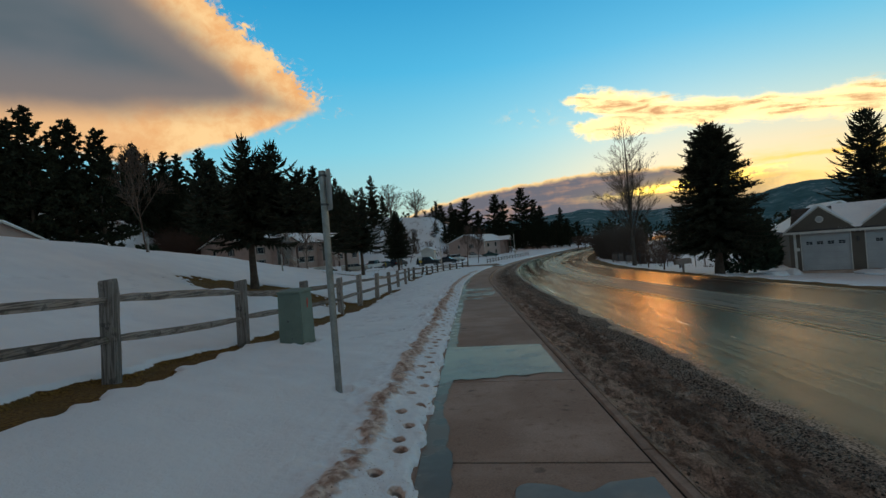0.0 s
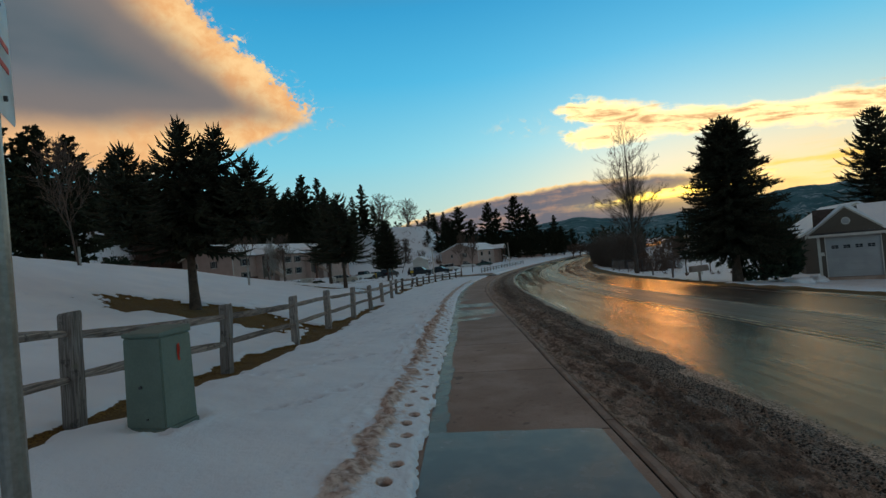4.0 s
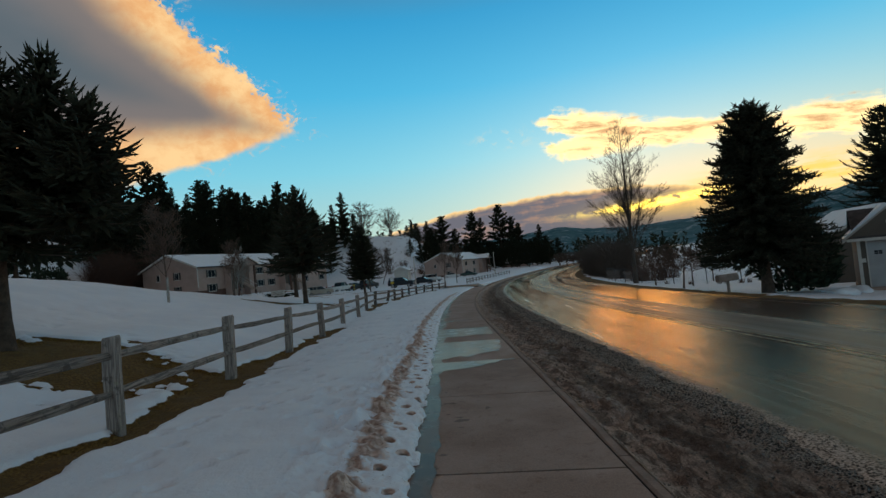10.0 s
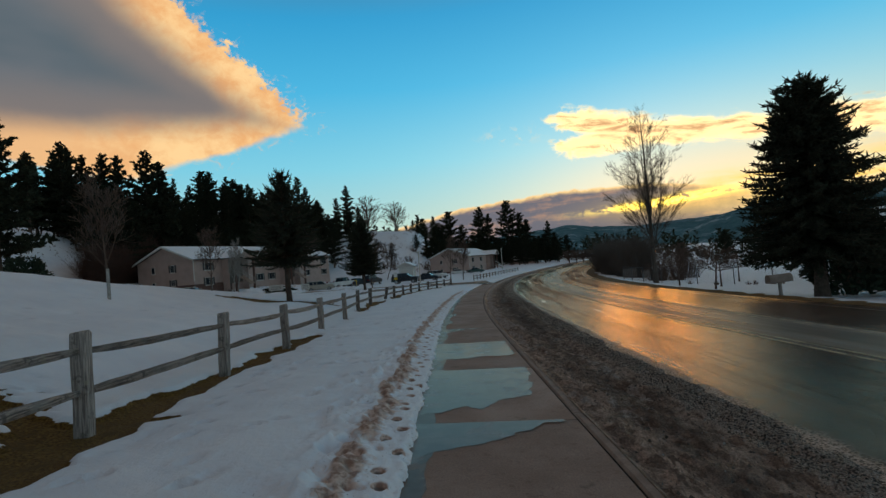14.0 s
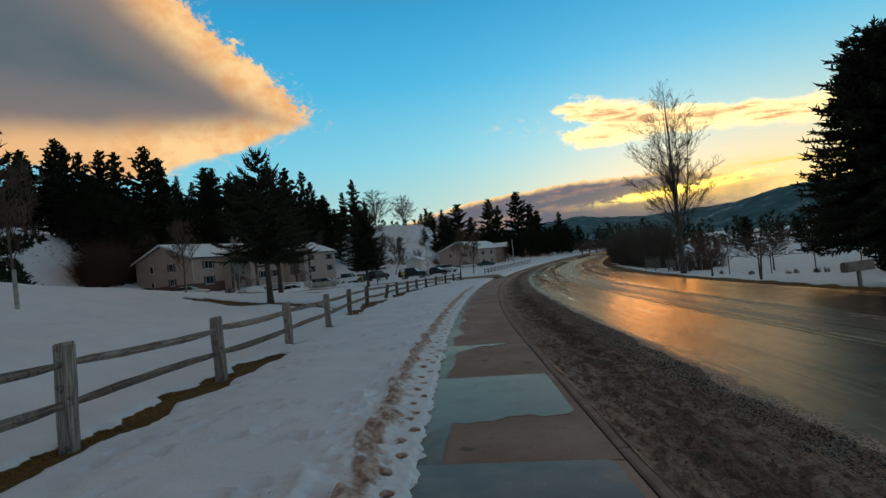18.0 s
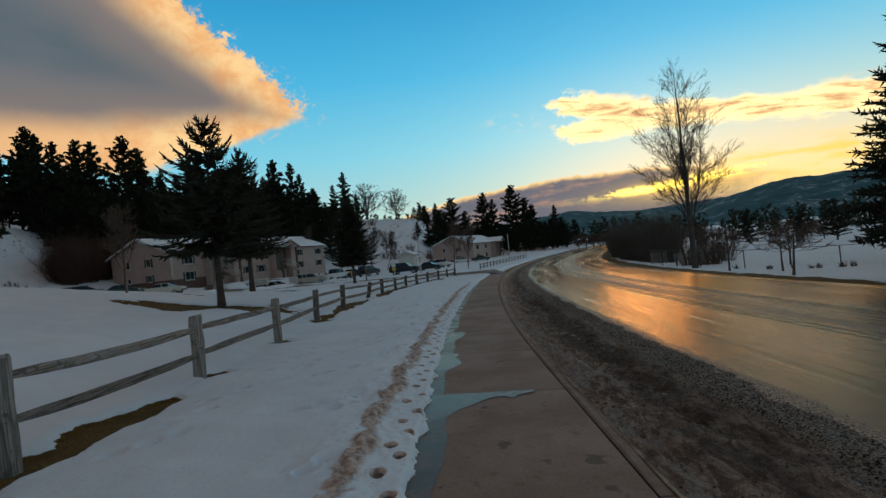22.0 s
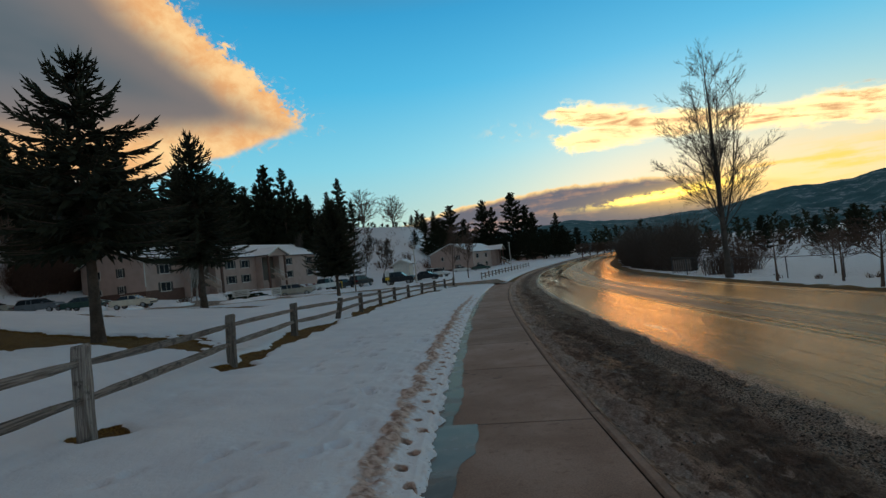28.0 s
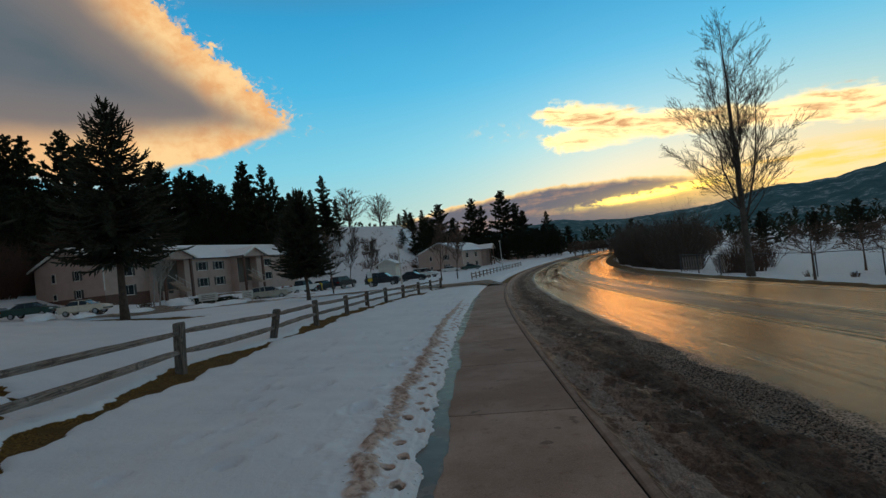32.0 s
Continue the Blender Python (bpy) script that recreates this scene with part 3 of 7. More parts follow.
def drift(y):
    """Small sideways wander of the sidewalk and its kerb."""
    return np.interp(y, [0, 4, 8, 12, 16, 18.5, 21, 24.5, 28, 30, 32, 34, 37, 42, 48], [0.03, 0.04, 0.08, 0.11, 0.165, 0.175, 0.165, 0.14, 0.09, 0.05, 0.02, 0.0, -0.02, 0.0, 0.0])


def road_edge(y):
    """How far the wet asphalt's near edge lies from its usual line."""
    return np.interp(y, [0, 4, 8, 13, 17, 28, 40, 60, 100], [-0.40, -0.36, -0.20, -0.12, -0.02, 0.18, 0.22, 0.18, 0.0])


def place_x(u, y):
    """World x of a point u right of the road's line."""
    u, y = np.asarray(u, float), np.asarray(y, float)
    return u + bend(y) + drift(y) * sm(-2.2, -0.7, u) * sm(3.3, 1.4, u) + road_edge(y) * sm(1.4, 3.3, u) * sm(7.0, 4.2, u) - 0.65 * sm(9.0, 14.5, u) * sm(45, 20, u)


def fall(y):
    """Height of the sidewalk along the way."""
    y = np.asarray(y, float)
    d = np.clip(y - 50, 0, 100)
    return -0.0285 * np.minimum(y, 50) - (0.0285 * d - 0.0235 * d * d / 200) - np.clip(y - 150, 0, None) * 0.004


def wave(x, y, scale, seed, octaves=3):
    """Cheap smooth noise on arrays, about -1 to 1."""
    rs = np.random.RandomState(seed)
    out, amp = np.zeros(np.broadcast(x, y).shape), 1.0
    for _ in range(octaves):
        for _ in range(4):
            a, ph = rs.uniform(0, 2 * np.pi), rs.uniform(0, 2 * np.pi)
            k = 2 * np.pi / scale * rs.uniform(0.6, 1.5)
            out = out + amp * 0.35 * np.sin(k * (x * np.cos(a) + y * np.sin(a)) + ph)
        scale, amp = scale * 0.47, amp * 0.55
    return out


YS = np.array([-60, 0, 6, 10, 13, 17, 20, 34, 38, 44, 50, 60, 70, 90, 130, 400.0])
LEFT = [  # distance left of the road's line, height over the sidewalk at each of YS
    (0.45, np.full(16, 0.02)),
    (1.2, np.full(16, 0.06)),
    (4.35, np.array([0.75, 0.60, 0.38, 0.21, 0.09, 0.02, 0.0, 0.03, 0.05, 0.10, 0.12, 0.12, 0.12, 0.1, 0.1, 0.1])),
    (8.6, np.array([1.7, 1.5, 1.4, 1.3, 1.2, 1.12, 1.08, 0.95, 0.82, 0.72, 0.68, 0.6, 0.5, 0.25, 0.1, 0.1])),
    (18, np.array([4.6, 4.3, 4.2, 4.1, 4.0, 3.9, 3.8, 3.15, 2.7, 2.2, 1.6, 1.0, 0.65, 0.4, 0.3, 0.3])),
    (30, np.array([5.0, 4.4, 4.2, 4.0, 3.9, 3.7, 3.5, 2.7, 2.35, 1.9, 1.55, 1.1, 0.65, 0.45, 0.6, 0.7])),
    (60, np.array([7.0, 6.0, 5.6, 5.3, 5.0, 4.6, 4.3, 3.5, 3.2, 2.9, 2.6, 2.2, 1.9, 2.2, 2.9, 3.0])),
    (69, np.array([8, 7.5, 7.2, 7, 7, 6.5, 6, 5, 4.8, 4.7, 4.6, 4.6, 4.6, 4.6, 4.6, 4.5])),
    (83, np.array([13, 13, 13, 13, 13, 13, 13, 13, 13, 13.5, 14, 15, 16, 16.5, 13, 8.0])),
    (130, np.array([25, 25, 25, 25, 25, 25, 25, 25, 25, 25, 25, 25, 25, 25, 22, 18.0])),
    (600, np.full(16, 40.0)),
]
RIGHT_U = np.array([-0.45, 1.13, 1.27, 1.40, 3.4, 15.0, 15.6, 17.0, 20.0, 25.0, 40.0, 100.0, 300.0, 900.0])
RIGHT_Z = np.array([0.0, -0.03, -0.03, -0.16, -0.28, -0.85, -0.80, -0.98, -1.45, -1.95, -2.5, -3.6, -6.5, -9.0])


def plain(u, y):
    """Ground height without snow, from the distance u right of the road's line."""
    u, y = np.broadcast_arrays(np.asarray(u, float), np.asarray(y, float))
    far_shift = np.clip(bend(y) - float(bend(112.0)), 0, None)
    v = np.where(u < -0.45, np.minimum(u + far_shift, -0.5), u)
    ks = [-a for a, _ in LEFT]
    hs = [np.interp(y, YS, h) for _, h in LEFT]
    z = hs[0].copy()
    for i in range(len(ks) - 1):
        t = np.clip((v - ks[i]) / (ks[i + 1] - ks[i]), 0, 1)
        w = 0.5 * t + 0.5 * t * t * (3 - 2 * t)
        z = np.where(v < ks[i], hs[i] + (hs[i + 1] - hs[i]) * w, z)
    z = np.where(u >= -0.45, np.interp(u, RIGHT_U, RIGHT_Z), z)
    z = z + fall(y)
    x = u + bend(y)
    hill = 18.0 * sm(152, 226, y - 0.35 * (x + 20)) * sm(5, -15, x - 0.02 * (y - 150))
    return z + np.where(u < -5, hill, 0)


def ground_z(x, y):
    u = x - float(bend(y))
    u = u - (float(place_x(u, y)) - x)
    return float(plain(u, y))


FENCE_POSTS = [(-4.7, -4.45), (-1.2, -4.40), (2.35, -4.32), (5.85, -4.28), (9.25, -4.20), (12.75, -4.18), (16.3, -4.11), (20.05, -4.25), (23.68, -4.19), (27.05, -4.08), (30.7, -4.09), (34.45, -4.06),
               (39.0, -4.33), (43.4, -4.38), (47.5, -4.03), (51.5, -3.83), (55.55, -3.51), (59.0, -3.13), (62.7, -2.58), (66.4, -1.88), (70.1, -1.03), (73.8, -0.22), (77.5, 0.58)]  # y, x


def fence_u(y):
    """Where the fence stands, right of the road's line."""
    return np.interp(y, [a for a, _ in FENCE_POSTS], [b for _, b in FENCE_POSTS]) - bend(y)


def fence_top(y):
    """Height of the posts' heads over the sidewalk."""
    return np.interp(y, [0, 5.8, 9.2, 12.7, 16.2, 20, 23.7, 27, 30.7, 39, 43.5, 47.5, 51.5, 55.5, 70, 90], [1.75, 1.64, 1.48, 1.31, 1.25, 1.24, 1.21, 1.17, 1.16, 1.19, 1.18, 1.12, 1.12, 1.08, 1.05, 1.05])


PATCHES = [  # bare brown grass: x, y, half lengths along x and y
    (-7.7, 19.4, 3.3, 2.0), (-8.6, 40.4, 3.3, 1.3), (-13.2, 55.0, 4.6, 1.25), (-9.6, 69.5, 3.2, 0.7), (-14, 46.5, 2.6, 0.35)]


def rim(y):
    """How far the snow's edge lies over the sidewalk along the way."""
    return np.interp(y, [4, 7.6, 16.8, 22.9, 26.9, 33.9, 37.6, 50], [-0.045, -0.06, -0.025, 0.045, 0.035, 0.10, 0.11, 0.10])


def cover(u, y):
    """Snow depth, bare ground and dirt at places."""
    x = u + bend(y)
    n1, n2, n3 = wave(x, y, 3.0, 3), wave(x, y, 0.9, 5), wave(x, y, 0.28, 9, 2)
    strip = 0.16 + 0.22 * wave(x * 0.2, y, 5.5, 12, 3) + 0.17 * sm(30.5, 28.5, y) + 0.17 * sm(16.5, 19, y) * sm(28.0, 26.5, y) + 0.12 * sm(35, 38, y) 
    held = sm(29.3, 30.0, y) * sm(38.6, 37.9, y)               # stretch where only the post feet lie bare
    strip = strip * (1 - held) + held * (0.44 * np.maximum(np.exp(-((y - 30.9) / 0.4) ** 2), np.exp(-((y - 34.6) / 0.4) ** 2)) - 0.12)
    d = np.abs(u - fence_u(y) - 0.16 - 0.12 * n1) - np.maximum(strip, -0.05) - 0.05 * n2 - 0.02 * n3
    bare = sm(0.06, -0.06, d) * sm(90, 70, y)
    for px, py, rx, ry in PATCHES:
        r = np.hypot((x - px) / rx, (y - py) / ry) + 0.22 * n1 + 0.16 * n2 + 0.06 * n3
        bare = np.maximum(bare, sm(1.06, 0.96, r) * sm(0.0, 1.0, np.abs(u) - 2))
    depth = (0.10 + 0.02 * n1) * (1 - bare)
    depth = np.where(u < -0.20, depth, 0)
    e = -0.45 + rim(y) - u         # distance left of the sidewalk's snow edge
    n4 = wave(x, y, 0.15, 15, 2)
    edge = sm(0.0, 0.07, e + 0.035 * n2 + 0.016 * n3 + 0.014 * n4)
    shift = 0.05 * wave(x * 0.2, y, 1.7, 33, 3)
    ridge = np.exp(-((e - 0.44 - shift) / 0.115) ** 2)
    near = sm(66, 50, y)
    trod = np.exp(-((e - 0.22) / 0.13) ** 2)
    heavy = 0.25 + 0.75 * sm(10.5, 14, y) * sm(26.5, 23.5, y)      # stretch thrown up by feet
    clod = np.clip(wave(x, y, 0.46, 35, 3), 0, None) * np.exp(-((e - 0.62) / 0.26) ** 2)
    pock = np.clip(wave(x, y, 0.30, 36, 2) - 0.15, 0, None) * np.exp(-((e - 0.50) / 0.22) ** 2)
    depth = depth * (0.55 + 0.45 * sm(0.05, 0.75, e)) * edge
    depth = depth + near * edge * (0.040 * ridge * (0.70 + 0.45 * n2 + 0.40 * n3 + 0.10 * n4) + heavy * (0.075 * clod - 0.060 * pock) + 0.006 * n3 * sm(1.0, 0.3, e))
    depth = np.where(e > 0, np.maximum(depth, 0.012 * edge * (1 - bare)), depth)
    dirt_shade = near * (0.92 * ridge * np.clip(1.02 + 0.14 * n1 + 0.28 * n2 + 0.25 * n3 + 0.15 * n4, 0.0, 1.2) + 0.30 * trod + 0.35 * sm(0.14, 0.0, e) + 0.5 * heavy * np.clip(pock, 0, 0.6))
    return depth, bare, dirt_shade * (1 - bare)


PRINTS = [(-3.08, 8.98, 0.30, 0.085), (-1.47, 5.55, 0.085, 0.045)]   # hollows melted round the box and the post
# paw and foot prints beside the sidewalk and over the verge
rs = np.random.RandomState(4)
for k in range(166):
    py = 1.5 + k * 0.33 + rs.uniform(-0.07, 0.07)
    pe = (0.13 if k % 2 else 0.23) + rs.uniform(-0.04, 0.04) - float(rim(py))
    PRINTS.append((-0.45 - pe, py, 0.038 + rs.uniform(0, 0.012), 0.042))
for k in range(46):
    t = k / 46
    PRINTS.append((-1.2 - 2.2 * abs(math.sin(5 * t)) + rs.uniform(-0.2, 0.2), 15 + 32 * t + rs.uniform(-0.2, 0.2), 0.085, 0.10))
for k in range(26):
    t = k / 26
    PRINTS.append((-5.5 - 6 * t + rs.uniform(-0.15, 0.15), 8.0 + 9 * t + rs.uniform(-0.2, 0.2), 0.10, 0.06))
for k in range(70):
    a, b = rs.uniform(-3.3, -1.1), rs.uniform(8, 33)
    PRINTS.append((a, b, 0.06 + rs.uniform(0, 0.04), 0.085))
    PRINTS.append((a + rs.uniform(0.08, 0.2), b + rs.uniform(0.05, 0.25), 0.06 + rs.uniform(0, 0.03), 0.085))
for k in range(60):
    PRINTS.append((rs.uniform(-3.2, -1.0), rs.uniform(33, 58), 0.07 + rs.uniform(0, 0.05), 0.085))
for k in range(60):
    a, b = rs.uniform(-12, -5), rs.uniform(8, 45)
    PRINTS.append((a, b, 0.08 + rs.uniform(0, 0.06), 0.07))
for k in range(60):
    PRINTS.append((-0.95 - rs.uniform(0, 0.5), rs.uniform(0, 40), 0.10 + rs.uniform(0, 0.08), 0.03))


def surface(us, ys):
    """Snow and earth over a grid: places, bare ground and soiling, with shade painted into the prints."""
    U, Y = np.meshgrid(us, ys)
    depth, bare, dirt_shade = cover(U, Y)
    Z = plain(U, Y)
    Z = np.where((U > -0.60) & (U < 15.04), Z - np.where(depth > 0.012, 0.004, 0.12), Z) + depth
    far = sm(14, 30, -U) + sm(18, 40, U)
    Z = Z + far * 0.25 * wave(U, Y, 40, 21)
    Z = Z + np.where(U < -0.5, 0.022 * wave(U, Y, 2.6, 22) * sm(-0.9, -1.8, U), 0)
    Z = Z + np.where((U > 15.1) & (U < 40), 0.05 * wave(U, Y, 2.5, 8) * sm(15.1, 16.5, U), 0)
    for pu, py, r, dep in PRINTS:
        a, b = np.searchsorted(ys, [py - 3 * r, py + 3 * r])
        c, d = np.searchsorted(us, [pu - 3 * r, pu + 3 * r])
        if b > a and d > c:
            q = ((U[a:b, c:d] - pu) / r) ** 2 + ((Y[a:b, c:d] - py) / (r * 1.35)) ** 2
            Z[a:b, c:d] += (-dep * np.exp(-q * q) + dep * 0.22 * np.exp(-((q - 1.9) / 0.8) ** 2)) * (1 - bare[a:b, c:d] * (pu < -1.0))
            # darken prints in colour, walls too: painted shade over thin wet snow
            if pu > -0.86 and r < 0.06:
                dirt_shade[a:b, c:d] = np.maximum(dirt_shade[a:b, c:d], 1.75 * np.exp(-0.55 * q * q))
                Z[a:b, c:d] = np.maximum(Z[a:b, c:d], plain(U[a:b, c:d], Y[a:b, c:d]) + np.where(U[a:b, c:d] < -0.47, 0.004, 0.0))
            elif pu > -4:
                dirt_shade[a:b, c:d] = np.maximum(dirt_shade[a:b, c:d], 0.32 * np.exp(-q * q))
    # right verge: ploughed earth along the edge, snow beyond
    verge = sm(15.0, 15.15, U) * sm(16.9, 16.2, U - 0.7 * sm(40, 52, Y) + 0.5 * wave(U, Y, 3.0, 31)) * sm(-5, 10, Y) * 0.98
    bare = np.where((U > -0.18) & (U < 15), 1.0, np.maximum(bare, verge))
    return U, Y, Z, bare, dirt_shade


def sheet(name, U, Y, Z, bare, dirt_shade, label, category):
    X = place_x(U, Y)
    m, n = U.shape
    idx = np.arange(n * m).reshape(m, n)
    quads = np.stack([idx[:-1, :-1], idx[:-1, 1:], idx[1:, 1:], idx[1:, :-1]], -1).reshape(-1, 4)
    me = bpy.data.meshes.new(name)
    me.vertices.add(n * m)
    me.vertices.foreach_set("co", np.stack([X, Y, Z], -1).astype(np.float32).ravel())
    me.loops.add(quads.size)
    me.loops.foreach_set("vertex_index", quads.ravel().astype(np.int32))
    me.polygons.add(len(quads))
    me.polygons.foreach_set("loop_start", np.arange(0, quads.size, 4, dtype=np.int32))
    me.polygons.foreach_set("use_smooth", np.ones(len(quads), bool))
    for k, v in (("bare", bare), ("dirt_shade", dirt_shade)):
        me.attributes.new(k, "FLOAT", "POINT").data.foreach_set("value", v.astype(np.float32).ravel())
    me.update(calc_edges=True)
    me.materials.append(M_GROUND)
    return tagged(new(name, me), label, category, kind="structure")


def make_ground():
    us = np.concatenate([np.linspace(-700, -140, 12), np.linspace(-130, -32, 40), np.linspace(-30, -14, 33), np.arange(-13.7, -6.1, 0.11), np.arange(-6.0, -3.3, 0.06), np.arange(-3.2, -1.45, 0.06), np.arange(-1.4, -0.30, 0.05),
                         [-0.29, -0.28, -0.20, -0.18, 1.0, 1.6, 3.4, 9, 14.9, 15.05, 15.2, 15.35, 15.5, 15.7, 16, 16.4, 17, 18, 19, 20, 22, 25, 30, 35], np.linspace(40, 120, 25), np.linspace(140, 900, 14)])
    ys = np.concatenate([np.linspace(-90, -5, 12), np.arange(-4, 4, 0.25), np.arange(4, 42, 0.055), np.arange(42, 44, 0.08), np.arange(44, 66, 0.16), np.arange(66, 110, 0.6), np.linspace(111, 260, 90), np.linspace(270, 1600, 18)])
    U, Y, Z, bare, dirt_shade = surface(us, ys)
    Z = Z - 0.10 * sm(-1.38, -1.25, U) * (U < -0.17) * sm(2.6, 2.9, Y) * sm(44.9, 44.5, Y)
    sheet("ground", U, Y, Z, bare, dirt_shade, "old trodden snow over a sloping lawn with strips of bare brown grass", "snowy ground")
    sheet("snow_edge", *surface(np.arange(-1.42, -0.19, 0.0165), np.arange(2.5, 45.0, 0.02)), "rim of dirty trodden snow with paw prints along the sidewalk", "snow rim")


make_ground()


def strip_mesh(name, us, ys, height, material, extra=None):
    U, Y = np.meshgrid(np.asarray(us, float), np.asarray(ys, float))
    Z = height(U, Y)
    X = place_x(U, Y)
    n, m = U.shape[1], U.shape[0]
    idx = np.arange(n * m).reshape(m, n)
    quads = np.stack([idx[:-1, :-1], idx[:-1, 1:], idx[1:, 1:], idx[1:, :-1]], -1).reshape(-1, 4)
    at = {"across": U.ravel(), "along": Y.ravel()}
    at.update({k: f(U, Y).ravel() for k, f in (extra or {}).items()})
    return link_mesh(name, np.stack([X, Y, Z], -1).reshape(-1, 3).tolist(), quads.tolist(), material, None, True, at)


road = strip_mesh("road", np.concatenate([[3.0, 3.1, 3.2, 3.3, 3.45], np.linspace(3.75, 15.15, 25)]), np.concatenate([np.linspace(-90, 0, 30), np.linspace(1, 120, 160), np.linspace(122, 420, 100)]),
                  lambda u, y: plain(u, y) + 0.02 * np.exp(-((u - 9) / 4) ** 2) - 0.06 * sm(3.4, 3.05, u), M_ROAD)
tagged(road, "wet icy asphalt road with pale salt streaks bending away", "road", kind="structure")


def mud_height(u, y):
    rut = 0.034 * wave(u * 3.2, y * 0.45, 2.0, 41) + 0.020 * wave(u * 1.4, y, 0.6, 42) + 0.024 * np.abs(wave(u, y, 0.21, 43, 3)) - 0.030 * np.exp(-((u - 2.15 - 0.12 * np.sin(y * 0.7)) / 0.14) ** 2)
    fade = sm(1.28, 1.5, u) * sm(3.62, 3.1, u)
    return plain(u, y) + 0.004 + (rut + 0.012) * fade - 0.06 * sm(3.05, 3.62, u + 0.16 * wave(u * 0.3, y, 3.0, 44) + 0.06 * wave(u, y, 0.5, 45))


shoulder = strip_mesh("road_shoulder", np.arange(1.275, 3.64, 0.04), np.concatenate([np.linspace(-60, -4, 30), np.arange(-3, 4, 0.1), np.arange(4, 42, 0.045), np.arange(42, 62, 0.1), np.linspace(63, 240, 180)]), mud_height, M_MUD,
                      {"slush": lambda u, y: np.clip(0.24 + 0.28 * wave(u * 2.2, y * 0.6, 2.4, 51) + 0.26 * sm(2.7, 3.2, u + 0.2 * wave(u, y, 2, 52)) * sm(3.5, 3.25, u) + 0.75 * np.exp(-((u - 1.52) / 0.20) ** 2) * sm(23, 31, y) + 0.55 * np.exp(-((u - 2.38) / 0.13) ** 2) * sm(19.5, 20.3, y) * sm(24.5, 23, y), 0, 1)})
tagged(shoulder, "gutter of frozen brown mud with gravel and grey slush", "road shoulder", kind="structure")


def line_strip(name, u0, u1, y0, y1, material, label):
    st = strip_mesh(name, [u0, u1], np.linspace(y0, y1, int((y1 - y0) / 2) + 2), lambda u, y: plain(u, y) + 0.02 * np.exp(-((u - 9) / 4) ** 2) + 0.005, material)
    return tagged(st, label, "road marking", kind="structure")


for u in (6.78, 7.06):
    line_strip("road_marking", u, u + 0.10, -40, 200, M_YELLOW, "worn yellow centre line on wet asphalt")
for u in (9.10, 9.36):
    line_strip("road_marking", u, u + 0.10, -40, 200, M_YELLOW, "worn yellow centre line on wet asphalt")
line_strip("road_marking", 14.25, 14.35, -40, 200, M_WHITELINE, "worn white edge line on wet asphalt")

# entrance drive to the parking area
def drive_strip(name, xs, yf, half, lift, material, label, cat):
    verts, faces = [], []
    for i, x in enumerate(xs):
        for j, s in enumerate(np.linspace(-1, 1, 7)):
            y = yf(x) + s * half(x)
            verts.append((x, y, ground_z(x, y) + lift))
    for i in range(len(xs) - 1):
        for j in range(6):
            a = i * 7 + j
            faces.append((a, a + 7, a + 8, a + 1))
    n = len(verts)
    return tagged(link_mesh(name, verts, faces, material, None, True, {"across": [9.0] * n, "along": [v[0] for v in verts], "slush": [0.55] * n}), label, cat, kind="structure")


drive_strip("driveway", np.linspace(5.6, -16, 36), lambda x: 80.0 + 0.10 * (6 - x), lambda x: 3.4 + 2.2 * math.exp(-((x - 6) / 4) ** 2), 0.13, M_MUD, "slushy entrance drive crossing the sidewalk", "driveway")
drive_strip("parking_lot", np.linspace(-15.5, -34, 24), lambda x: 92.0 + 0.5 * (-15 - x), lambda x: 12 + 0.35 * (-15 - x), 0.14, M_MUD, "slushy asphalt parking area beside the apartments", "parking lot")

# mountains beyond the valley
def ridge(name, az0, az1, near_d, depth_d, crest_el, seed, label, low=-20):
    rows, cols = 22, 150
    verts, faces = [], []
    rs = np.random.RandomState(seed)
    A = np.linspace(az0, az1, cols)
    E = np.interp(A, [a for a, _ in crest_el], [e for _, e in crest_el])
    E = E + 0.06 * wave(A, A * 0, 3.0, seed, 5) + 0.03 * wave(A, A * 0, 0.6, seed + 1, 3)
    for j in range(rows):
        t = j / (rows - 1)
        for a, e in zip(A, E):
            d = near_d + depth_d * t
            top = math.tan(radians(e)) * (near_d + depth_d) + 1.0
            prof = t ** 0.8
            z = low + (top - low) * prof
            z += 10 * math.sin(3.1 * a + 5 * t) * t * (1 - t) + 6 * math.sin(9.3 * a + 11 * t) * t * (1 - t)
            verts.append((d * math.sin(radians(a)), d * math.cos(radians(a)), z))
    for j in range(rows - 1):
        for i in range(cols - 1):
            k = j * cols + i
            faces.append((k, k + 1, k + cols + 1, k + cols))
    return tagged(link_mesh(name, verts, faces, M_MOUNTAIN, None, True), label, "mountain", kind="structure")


# both ridges carry their distance haze in the material's blue-teal colour
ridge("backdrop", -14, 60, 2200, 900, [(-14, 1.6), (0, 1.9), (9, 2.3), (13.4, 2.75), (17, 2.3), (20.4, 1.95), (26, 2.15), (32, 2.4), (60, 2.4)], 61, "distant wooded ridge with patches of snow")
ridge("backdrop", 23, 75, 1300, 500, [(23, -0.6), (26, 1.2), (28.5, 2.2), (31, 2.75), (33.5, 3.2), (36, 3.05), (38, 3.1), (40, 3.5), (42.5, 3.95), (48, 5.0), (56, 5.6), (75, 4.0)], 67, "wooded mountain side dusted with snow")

# ---- sidewalk, kerb, ice ----
JOINTS = [-9.7, -7.0, -4.3, -1.6, 1.0, 3.70, 6.17, 8.64, 11.38, 14.0, 16.64, 19.3, 22.2, 25.36, 28.35, 31.05, 33.75, 36.6, 39.3] + [42.05 + 2.73 * k for k in range(14)]
SKEW = -0.115                       # joints lie a little askew across the way
